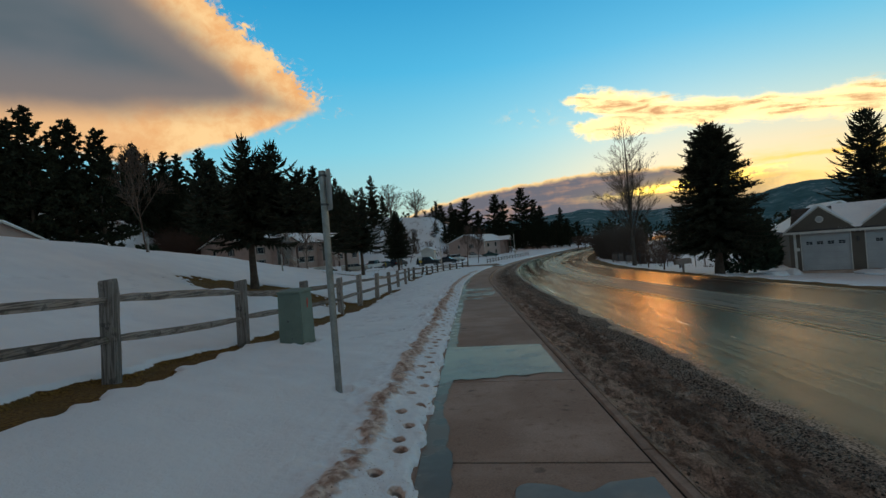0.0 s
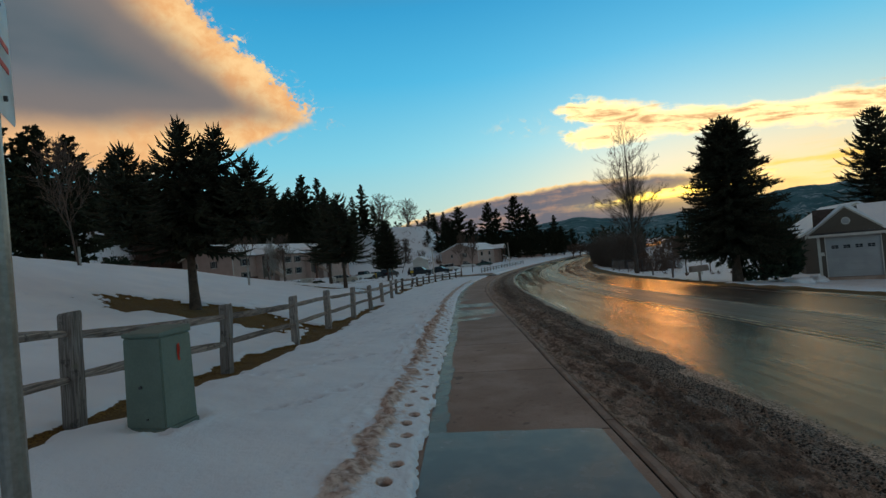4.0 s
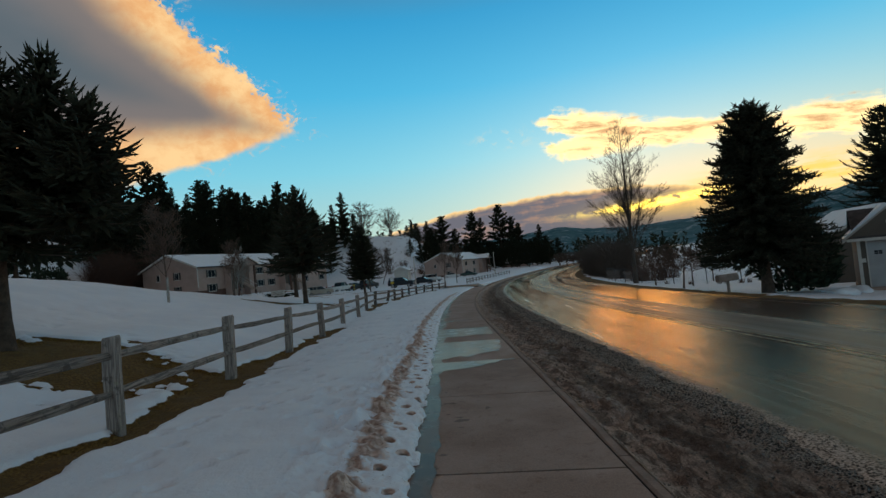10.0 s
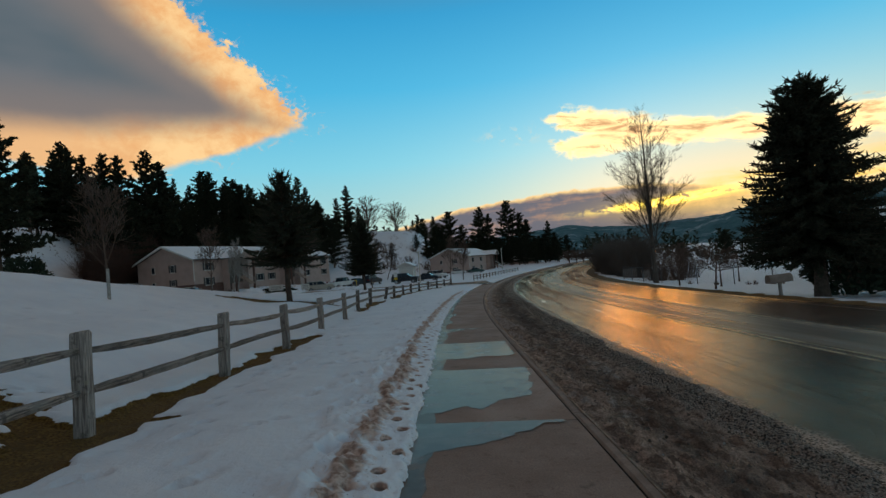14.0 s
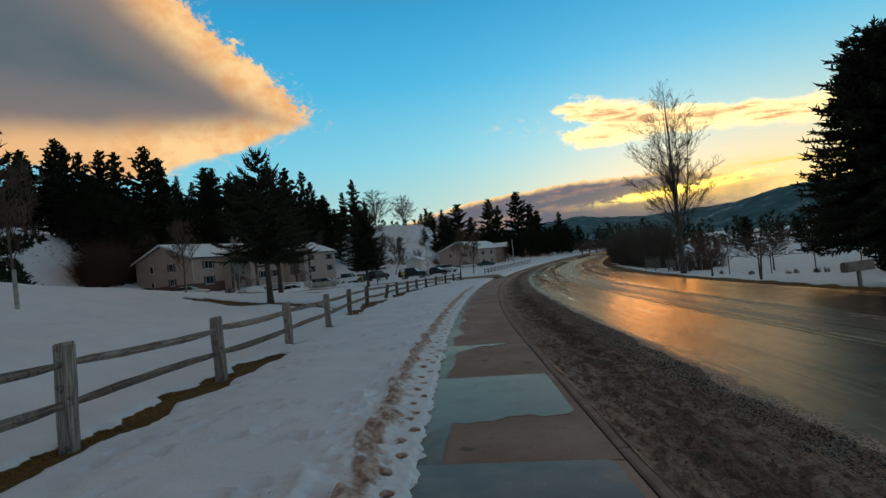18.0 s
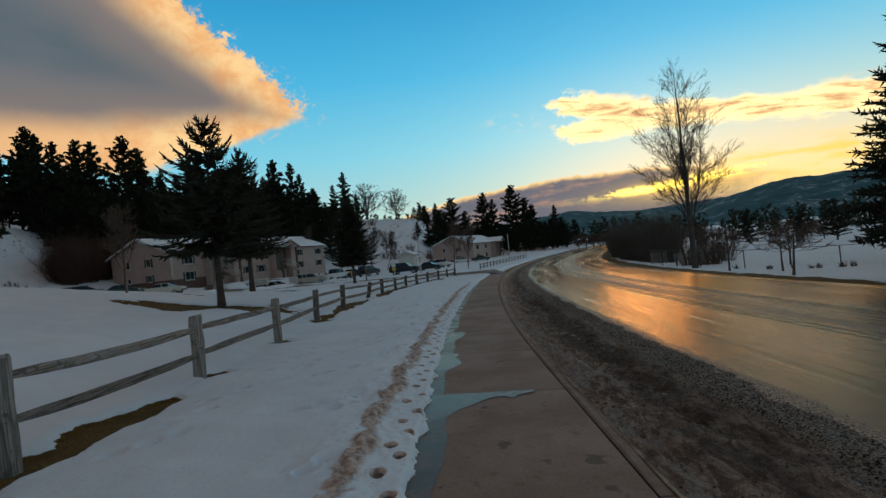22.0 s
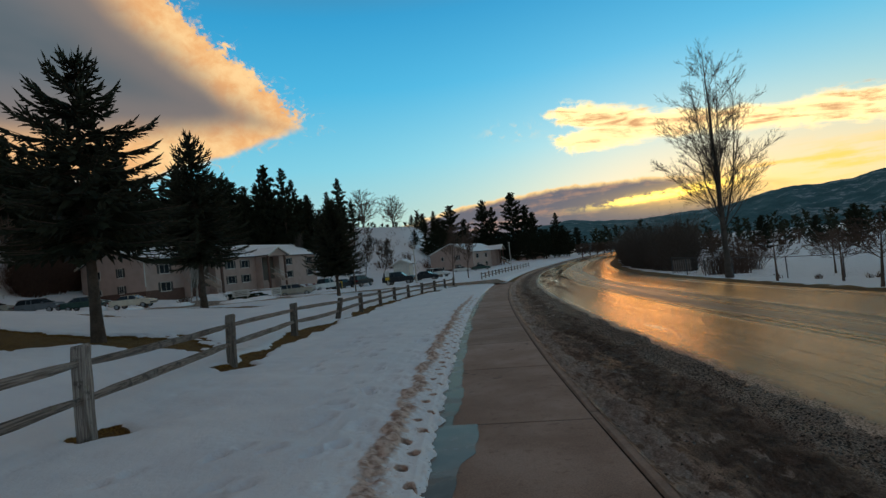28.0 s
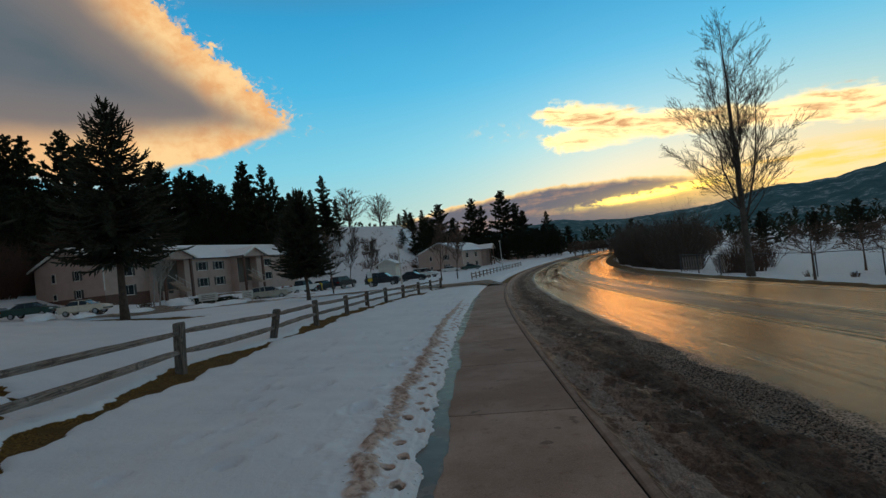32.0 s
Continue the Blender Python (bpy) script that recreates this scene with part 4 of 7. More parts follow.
walkway = base("sidewalk", pose(0, 0, 0), "damp tan concrete sidewalk of jointed slabs with a kerb", "sidewalk", kind="structure")


def slab_mesh(name, u0, u1, ya, yb, top, thick, material, parent, soft=0.012):
    """A slab that follows the bend of the way, with worn edges."""
    ys = np.linspace(ya, yb, 5)
    skew = lambda u: SKEW * (u - 0.4)
    prof = [(u0, -thick), (u0, -soft), (u0 + soft, 0), (u1 - soft, 0), (u1, -soft), (u1, -thick)]
    verts, faces = [], []
    for k, y in enumerate(ys):
        end = soft * 0.7 if k in (0, 4) else 0
        for u, dz in prof:
            verts.append((float(place_x(u, y)), y + skew(u), top(u, y) + dz - (end if dz == 0 else 0)))
    n = len(prof)
    for k in range(len(ys) - 1):
        for i in range(n):
            j = (i + 1) % n
            faces.append((k * n + i, k * n + j, (k + 1) * n + j, (k + 1) * n + i))
    faces.append(tuple(range(n)))
    faces.append(tuple(range(4 * n, 5 * n))[::-1])
    return link_mesh(name, verts, faces, material, parent)


def walk_top(u, y):
    return float(np.interp(u, RIGHT_U, RIGHT_Z) + fall(y))


for a, b in zip(JOINTS, JOINTS[1:]):
    slab_mesh("slab", -0.62, 1.165, a + 0.014, b - 0.014, walk_top, 0.13, M_CONCRETE, walkway)
    slab_mesh("joint_filler", -0.62, 1.165, a - 0.013, a + 0.013, lambda u, y: walk_top(u, y) - 0.014, 0.1, M_FILLER, walkway, 0.002)
    slab_mesh("joint_filler", 1.167, 1.183, a + 0.26, b + 0.24, lambda u, y: walk_top(1.13, y) - 0.012, 0.1, M_FILLER, walkway, 0.002)
    slab_mesh("kerb_stone", 1.185, 1.285, a + 0.26, b + 0.24, lambda u, y: walk_top(1.13, y) + 0.004, 0.3, M_KERB, walkway, 0.02)


def film_sheet(name, inside, u0, u1, ya, yb, label, step=0.035, lift=0.004, material=None):
    """A thin sheet of ice whose outline is where inside(u, y) is above 0."""
    us, ys = np.arange(u0, u1, step), np.arange(ya, yb, step)
    U, Y = np.meshgrid(us, ys)
    f = inside(U, Y)
    verts, faces, ids = [], [], {}
    # marching squares, so that the outline is smooth
    def vid(u, y):
        key = (round(u, 4), round(y, 4))
        if key not in ids:
            ids[key] = len(verts)
            verts.append((float(place_x(u, y)), y, walk_top(u, y) + lift))
        return ids[key]
    for j in range(len(ys) - 1):
        row0, row1 = f[j], f[j + 1]
        for i in range(len(us) - 1):
            c = [(us[i], ys[j], row0[i]), (us[i + 1], ys[j], row0[i + 1]), (us[i + 1], ys[j + 1], row1[i + 1]), (us[i], ys[j + 1], row1[i])]
            if max(v[2] for v in c) <= 0:
                continue
            poly = []
            for a, b in zip(c, c[1:] + c[:1]):
                if a[2] > 0:
                    poly.append(vid(a[0], a[1]))
                if (a[2] > 0) != (b[2] > 0):
                    t = a[2] / (a[2] - b[2])
                    poly.append(vid(a[0] + (b[0] - a[0]) * t, a[1] + (b[1] - a[1]) * t))
            poly = list(dict.fromkeys(poly))
            if len(poly) > 2:
                faces.append(poly)
    if not faces:
        return None
    return tagged(link_mesh(name, verts, faces, material or M_ICE, None, True), label, "ice", "ice on the sidewalk", "structure")


def edge_wet(width, seed):
    return lambda u, y: width + 0.07 * wave(u * 0.3, y, 5.5, seed, 3) + 0.02 * wave(u, y, 0.5, seed + 1, 3) - (u + 0.45 - rim(y))


def pool(y0, y1, reach, seed, slant=0.0):
    """A sheet held back by the joint at y1, from the snow side to u = reach; its near edge is ragged."""
    def f(u, y):
        n = 0.16 * wave(u, y * 0.6, 1.6, seed, 3) + 0.03 * wave(u, y, 0.3, seed + 1, 2)
        near = (y - y0 - slant * (u - 0.2)) + n
        return np.minimum(np.minimum(near, (reach - u) * 1.4 + n), (y1 - 0.02 + SKEW * (u - 0.4) - y) * 6)
    return f


film_sheet("ice_strip", edge_wet(0.17, 71), -0.5, 0.35, 0.2, 34, "thin wet ice along the snow edge of the sidewalk", 0.045, 0.003, M_WET)
film_sheet("ice_strip", edge_wet(0.15, 75), -0.5, 0.35, 34, 62, "thin wet ice along the snow edge of the sidewalk", 0.07, 0.003, M_WET)
for seed, (y0, y1, reach, slant) in enumerate([(6.45, 8.64, 1.10, 0.15), (18.75, 19.3, 1.05, 0.55), (19.95, 22.2, 1.00, 0.25), (23.25, 25.36, 1.15, 0.25), (27.85, 28.35, 1.35, 0.6), (30.6, 31.05, -0.02, 1.7), (33.3, 33.75, 0.02, 1.7)]):
    film_sheet("ice_sheet", pool(y0, y1, reach, 81 + 3 * seed, slant), -0.5, 1.10, y0 - 0.8, y1 + 0.2, "smooth sheet of pale wet ice on the concrete sidewalk")
film_sheet("ice_sheet", lambda u, y: np.minimum((3.25 - y) * 1.6, (u - 0.25 - 0.25 * (3 - y)) * 2.2) + 0.25 * wave(u, y, 1.3, 99), 0.0, 1.10, 0.6, 3.5, "smooth sheet of dark wet ice on the concrete sidewalk")

# ---- split-rail fence ----
def rough_post(h, w, d, seed):
    """A hewn post: uneven four-sided shaft with a chamfered, sloping head."""
    rs = random.Random(seed)
    bm = bmesh.new()
    levels = [-0.25, 0.0, 0.3 * h, 0.6 * h, 0.85 * h, h - 0.03, h]
    rings = []
    for i, z in enumerate(levels):
        k = 0.86 if i == len(levels) - 1 else 1.0
        dx, dy = rs.uniform(-0.006, 0.006), rs.uniform(-0.006, 0.006)
        c = 0.018
        pts = [(-w / 2 + c, -d / 2), (w / 2 - c, -d / 2), (w / 2, -d / 2 + c), (w / 2, d / 2 - c), (w / 2 - c, d / 2), (-w / 2 + c, d / 2), (-w / 2, d / 2 - c), (-w / 2, -d / 2 + c)]
        rings.append([bm.verts.new((x * k + dx + rs.uniform(-0.004, 0.004), y * k + dy + rs.uniform(-0.004, 0.004), z + (x * 0.12 if i == len(levels) - 1 else 0))) for x, y in pts])
    for a, b in zip(rings, rings[1:]):
        for i in range(8):
            bm.faces.new((a[i], a[(i + 1) % 8], b[(i + 1) % 8], b[i]))
    bm.faces.new(rings[-1]), bm.faces.new(rings[0][::-1])
    return bm


def rough_rail(p, q, seed):
    """A split rail: wedge section that tapers into the posts, bent and knotty."""
    rs = random.Random(seed)
    bm = bmesh.new()
    p, q = Vector(p), Vector(q)
    side = (q - p).cross(Vector((0, 0, 1))).normalized()
    up = Vector((0, 0, 1))
    rings, n = [], 9
    sag, bow = rs.uniform(-0.03, 0.02), rs.uniform(-0.02, 0.02)
    sect = [(rs.uniform(0.8, 1.1) * a, rs.uniform(0.85, 1.1) * b) for a, b in ((-0.035, -0.05), (0.03, -0.056), (0.042, 0.0), (0.022, 0.052), (-0.02, 0.058), (-0.04, 0.01))]
    for i in range(n):
        t = i / (n - 1)
        k = 0.62 + 0.38 * min(1, 6 * min(t, 1 - t))
        c = p.lerp(q, t) + up * (sag * math.sin(math.pi * t) + rs.uniform(-0.006, 0.006)) + side * (bow * math.sin(math.pi * t) + rs.uniform(-0.004, 0.004))
        rings.append([bm.verts.new(c + side * a * k + up * b * k * rs.uniform(0.92, 1.08)) for a, b in sect])
    for a, b in zip(rings, rings[1:]):
        for i in range(6):
            bm.faces.new((a[i], b[i], b[(i + 1) % 6], a[(i + 1) % 6]))
    bm.faces.new(rings[0]), bm.faces.new(rings[-1][::-1])
    return bm


def build_fence(name, label, us, ys, height, width, lean, rails, material, group=""):
    th = base(name, pose(0, 0, 0), label, "fence", group)
    tops = []
    for k, (u, y) in enumerate(zip(us, ys)):
        x = u + float(bend(y))
        z = float(plain(u, y)) + 0.02
        rs = random.Random(300 + k)
        h = height(y) + float(fall(y)) - z + rs.uniform(-0.02, 0.02)
        ln = lean + rs.uniform(-1.5, 1.5)
        if k in LEANERS:
            ln += LEANERS[k]
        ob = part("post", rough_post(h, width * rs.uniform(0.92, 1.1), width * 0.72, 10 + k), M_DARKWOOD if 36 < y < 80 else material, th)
        ob.matrix_basis = pose(x, y, z, rs.uniform(-1.5, 1.5), ln, rs.uniform(-8, 8) - math.degrees(math.atan(0.0028 * max(y - 17, 0))))
        tops.append((x, y, z, math.radians(ln), h))
    for k, (a, b) in enumerate(zip(tops, tops[1:])):
        for f in rails:
            pa = (a[0] + math.sin(a[3]) * a[4] * f, a[1], a[2] + a[4] * f + random.Random(k * 7 + int(f * 100)).uniform(-0.015, 0.015))
            pb = (b[0] + math.sin(b[3]) * b[4] * f, b[1], b[2] + b[4] * f + random.Random(k * 7 + 3 + int(f * 100)).uniform(-0.015, 0.015))
            part("rail", rough_rail(pa, pb, k * 11 + int(f * 97)), M_RAIL, th)
    return th


LEANERS = {14: 13.0, 16: -3.0, 5: 1.5}
POST_Y = [a for a, _ in FENCE_POSTS]
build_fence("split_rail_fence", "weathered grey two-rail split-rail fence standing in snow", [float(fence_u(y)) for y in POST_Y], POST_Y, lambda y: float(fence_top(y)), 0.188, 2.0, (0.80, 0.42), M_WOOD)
LEANERS = {}
FAR_Y = [92 + 3.3 * k for k in range(16)]
build_fence("split_rail_fence", "small grey split-rail fence beyond the driveway", [-3.6] * 16, FAR_Y, lambda y: 1.02, 0.15, 0, (0.80, 0.42), M_WOOD)

# ---- service box and sign post on the verge ----
def service_box():
    m = pose(-3.10, 9.0, ground_z(-3.1, 9.0) - 0.06, 0, 1.0, -14)
    th = base("utility_pedestal", m, "pale green metal utility pedestal with a red paint mark, in snow", "utility box")
    w, d, h = 0.24, 0.21, 1.03
    bm = bmesh.new()
    lo = [bm.verts.new((sx * w, sy * d, 0.14)) for sx, sy in ((-1, -1), (1, -1), (1, 1), (-1, 1))]
    hi = [bm.verts.new((sx * w * 0.95, sy * d * 0.95, h)) for sx, sy in ((-1, -1), (1, -1), (1, 1), (-1, 1))]
    bm.faces.new(lo[::-1]), bm.faces.new(hi)
    for i in range(4):
        bm.faces.new((lo[i], lo[(i + 1) % 4], hi[(i + 1) % 4], hi[i]))
    bmesh.ops.bevel(bm, geom=bm.edges[:], offset=0.014, segments=2, affect="EDGES")
    part("body", bm, M_GREENBOX, th)
    part("plinth", box_bm(-w - 0.008, w + 0.008, -d - 0.008, d + 0.008, -0.2, 0.15, 0.01), M_GREENBOX, th)
    bm = box_bm(-w * 0.98, w * 0.98, -d * 0.98, d * 0.98, h + 0.002, h + 0.045, 0.018)
    for v in bm.verts:
        if v.co.z > h + 0.03:
            v.co.z += 0.035 * (v.co.y / d * 0.5 + 0.5)
    part("lid", bm, M_GREENBOX, th)
    bm = bmesh.new()
    pts = [(0.045, h - 0.09), (0.055, h - 0.15), (0.04, h - 0.22), (0.05, h - 0.27), (0.02, h - 0.26), (0.012, h - 0.18), (0.02, h - 0.10)]
    bm.faces.new([bm.verts.new((w * 0.985 + 0.003, x - 0.02, z)) for x, z in pts])
    bmesh.ops.solidify(bm, geom=bm.faces[:], thickness=0.003)
    part("paint_mark", bm, M_RED, th, "bright red spray paint mark")
    part("latch", rod_bm((-0.03, -d - 0.012, 0.55), (-0.03, -d + 0.01, 0.55), 0.016, sides=10), M_STEELDARK, th)
    part("bolt", rod_bm((0.03, -d - 0.010, 0.24), (0.03, -d + 0.01, 0.24), 0.010, sides=8), M_STEELDARK, th)


service_box()


def sign_post():
    x, y = -1.5, 5.56
    th = base("sign_post", pose(x, y, ground_z(x, y) + 0.05, 0.5, 0.3, 31), "galvanised steel sign post with a narrow sign plate, standing in snow", "sign post")
    part("pole", rod_bm((0, 0, -0.4), (0, 0, 2.46), 0.038, sides=16), M_GALV, th, smooth=False)
    part("cap", rod_bm((0, 0, 2.46), (0, 0, 2.475), 0.040, 0.03, 16), M_GALV, th)
    bm = bmesh.new()
    n, r, hw, hh = 5, 0.035, 0.15, 0.225
    pts = []
    for cy, cz, a0 in ((hw - r, hh - r, 0), (-hw + r, hh - r, 90), (-hw + r, -hh + r, 180), (hw - r, -hh + r, 270)):
        for k in range(n):
            a = radians(a0 + 90 * k / (n - 1))
            pts.append((cy + r * math.cos(a), cz + r * math.sin(a)))
    f = bm.faces.new([bm.verts.new((0.050, py, 2.26 + pz)) for py, pz in pts])
    bmesh.ops.solidify(bm, geom=[f], thickness=0.004)
    plate = part("sign_plate", bm, M_SIGNWHITE, th, "white sign plate with rounded corners")
    for pz in (2.10, 2.42):
        part("rivet", rod_bm((0.045, 0, pz), (0.060, 0, pz), 0.010, sides=8), M_STEELDARK, plate)
        part("band", rod_bm((0, 0, pz - 0.012), (0, 0, pz + 0.012), 0.0405, sides=16), M_STEELDARK, th)
    part("sign_bar", box_bm(0.0505, 0.053, -0.11, 0.11, 2.29, 2.31), M_RED, plate, "plain red bar")
    part("sign_bar", box_bm(0.0505, 0.053, -0.09, 0.09, 2.21, 2.23), M_RED, plate, "plain red bar")


M_SIGNWHITE = two_tone("sign_white", (0.55, 0.55, 0.55), (0.66, 0.66, 0.65), 4.0, 40.0, 0.4)
sign_post()

# ---- trees ----
class Soup:
    """Gathers quads and triangles for one mesh."""

    def __init__(self):
        self.v, self.f = [], []

    def blade(self, p, q, wide, side):
        """A thin pointed leaf from p to q."""
        m = p.lerp(q, 0.42)
        k = len(self.v)
        self.v += [tuple(p), tuple(m + side * wide), tuple(q), tuple(m - side * wide)]
        self.f.append((k, k + 1, k + 2, k + 3))

    def spindle(self, p, q, rad, side):
        """A needled shoot: a slim body pointed at both ends."""
        ax = (q - p).normalized()
        a = side - ax * side.dot(ax)
        a = a.normalized() if a.length > 1e-4 else ax.orthogonal().normalized()
        b = ax.cross(a)
        m = p.lerp(q, 0.38)
        k = len(self.v)
        self.v += [tuple(p), tuple(m + a * rad), tuple(m - a * (rad * 0.5) + b * (rad * 0.87)), tuple(m - a * (rad * 0.5) - b * (rad * 0.87)), tuple(q)]
        for i in range(3):
            j = (i + 1) % 3
            self.f += [(k, k + 1 + j, k + 1 + i), (k + 4, k + 1 + i, k + 1 + j)]

    def tube(self, pts, radii, sides=5):
        k0 = len(self.v)
        for i, (p, r) in enumerate(zip(pts, radii)):
            a = pts[min(i + 1, len(pts) - 1)] - pts[max(i - 1, 0)]
            a = a.normalized() if a.length > 1e-6 else Vector((0, 0, 1))
            s = a.cross(Vector((0.31, 0.87, 0.38))).normalized()
            t = a.cross(s)
            for j in range(sides):
                an = 2 * math.pi * j / sides
                self.v.append(tuple(p + s * (r * math.cos(an)) + t * (r * math.sin(an))))
        for i in range(len(pts) - 1):
            for j in range(sides):
                a, b = k0 + i * sides + j, k0 + i * sides + (j + 1) % sides
                self.f.append((a, b, b + sides, a + sides))

    def link(self, name, material, parent, smooth=False):
        return link_mesh(name, self.v, self.f, material, parent, smooth)


def trunk_soup(h, r, rs, wobble=0.01, sides=9, flare=1.35):
    so = Soup()
    pts, rad = [], []
    for i in range(11):
        t = i / 10
        pts.append(Vector((rs.uniform(-1, 1) * wobble * h * t, rs.uniform(-1, 1) * wobble * h * t, h * t - (0.3 if i == 0 else 0))))
        rad.append(max(r * (1 - t) ** 0.85 * (flare if i == 0 else 1), 0.012))
    so.tube(pts, rad, sides)
    return so


def spruce(name, label, x, y, h, r, clear, seed, z=None, dense=1.0, material=None, lean=(0, 0), group="", twig=1.0, branches=8, droop=0.0, radius=None, full=0.82, leaders=(), skirt=0.55, swing=58, ragged=1.22, clump=0, hook=0.50):
    """A conifer with whorls of boughs that dip and rise again, each a fan of pointed needled shoots."""
    rs = random.Random(seed)
    z = ground_z(x, y) if z is None else z
    spin = rs.uniform(0, 360)
    th = base(name, pose(x, y, z, lean[0], lean[1], spin), label, "tree", group)
    trunk_soup(h * 0.97, radius or 0.020 * h + 0.03, rs, 0.004).link("trunk", M_BARK, th, True)
    so, limbs = Soup(), Soup()
    back = Matrix.Rotation(-radians(spin), 3, "Z")
    heads = [(Vector((0, 0, 0)), h, r, clear)] + [(back @ Vector((dx, dy, 0)), hh, rr, cl) for dx, dy, hh, rr, cl in leaders]
    upz = Vector((0, 0, 1))
    for off, hh, rr, cl in heads:
        zz = cl
        while zz < hh - 0.15:
            t = (zz - cl) / (hh - cl)
            reach = rr * ((1 - t) ** full * (skirt + (1 - skirt) * min(1, t * 6 + 0.2)) + 0.035)
            count = max(4, int(branches * (1 - 0.45 * t)))
            a0 = rs.uniform(0, 6.28)
            for b in range(count):
                an = a0 + 6.283 * (b + rs.uniform(-0.35, 0.35)) / count
                ln = reach * (rs.uniform(0.70, 1.05) if rs.random() < 0.8 else rs.uniform(1.0, ragged))
                rise = radians(-12 - droop + swing * t ** 1.2 + rs.uniform(-9, 9))
                out = Vector((math.cos(an), math.sin(an), 0))
                p = off * min(1.0, zz / (0.5 * hh)) + Vector((0, 0, zz + rs.uniform(-0.10, 0.10) * twig / dense))
                step = 0.15 * twig
                segs = max(3, int(ln / step))
                pts = [p]
                for s in range(segs):
                    f = (s + 1) / segs
                    ang = rise - 0.20 * math.sin(math.pi * f) + hook * f * f
                    p = p + (out * math.cos(ang) + upz * math.sin(ang)) * (ln / segs)
                    pts.append(p)
                if ln > 0.5:
                    limbs.tube([pts[0], pts[segs // 2], pts[-1]], [0.028 * twig + 0.012 * ln, 0.018 * twig, 0.008], 3)
                lat = out.cross(upz)
                for s in range(segs):
                    f = (s + 0.5) / segs
                    if f < 0.16 and ln > 1.0:
                        continue
                    c, d = pts[s], (pts[s + 1] - pts[s]).normalized()
                    nup = lat.cross(d)
                    k = (0.20 + 0.36 * min(1.0, ln / 1.4) * (1 - f) ** 0.7) * twig * rs.uniform(0.75, 1.2)
                    so.spindle(c - d * 0.05, c + d * step * 1.8 + nup * rs.uniform(-0.02, 0.05), 0.034 * twig, nup)
                    for sg in (-1, 1):
                        w = (d * rs.uniform(0.85, 1.2) + lat * sg * rs.uniform(0.55, 0.85) + nup * rs.uniform(-0.20, 0.10)).normalized()
                        e = c + w * k
                        so.spindle(c, e, 0.033 * twig, nup)
                        if k > 0.26 * twig:
                            for q in (0.45, 0.72):
                                w2 = (w + d * rs.uniform(0.4, 0.9) + nup * rs.uniform(-0.30, 0.12)).normalized()
                                so.spindle(c.lerp(e, q), c.lerp(e, q) + w2 * k * 0.42, 0.032 * twig, nup)
                    for q in range(clump if f > 0.3 else 0):
                        w = (d * 0.5 + Vector((rs.gauss(0, 0.7), rs.gauss(0, 0.7), rs.gauss(0.25, 0.6)))).normalized()
                        so.spindle(c, c + w * (0.22 + 0.16 * rs.random()) * twig, 0.040 * twig, lat)
                    if rs.random() < 0.75:
                        w = (d * 0.6 - nup * rs.uniform(0.5, 1.0) + lat * rs.uniform(-0.5, 0.5)).normalized()
                        so.blade(c, c + w * k * 0.75, 0.075 * twig, lat)
                e = (pts[-1] - pts[-2]).normalized()
                so.spindle(pts[-1] - e * 0.04, pts[-1] + (e + upz * 0.15).normalized() * 0.24 * twig, 0.030 * twig, lat)
            for b in range(3):                   # dense heart round the stem
                an = rs.uniform(0, 6.283)
                o = Vector((math.cos(an), math.sin(an), rs.uniform(-0.5, 0.2)))
                c = off * min(1.0, zz / (0.5 * hh)) + Vector((0, 0, zz))
                so.blade(c, c + o * reach * 0.55, 0.16 * reach + 0.05, Vector((-o.y, o.x, rs.uniform(-0.6, 0.6))).normalized())
            zz += rs.uniform(0.15, 0.24) * (0.85 + 0.55 * t) * twig / dense
        tip = off + Vector((0, 0, hh))
        so.spindle(tip - upz * 0.5 * twig, tip + upz * 0.12, 0.030 * twig, Vector((1, 0, 0)))
        for k in range(6):
            w = Vector((rs.uniform(-0.7, 0.7), rs.uniform(-0.7, 0.7), 1)).normalized()
            c = tip - upz * rs.uniform(0.25, 0.55) * twig
            so.spindle(c, c + w * 0.36 * twig, 0.028 * twig, Vector((1, 0, 0)))
    crown = so.link("crown", material or M_SPRUCE, th)
    limbs.link("branchwork", M_BARK, crown)
    return th


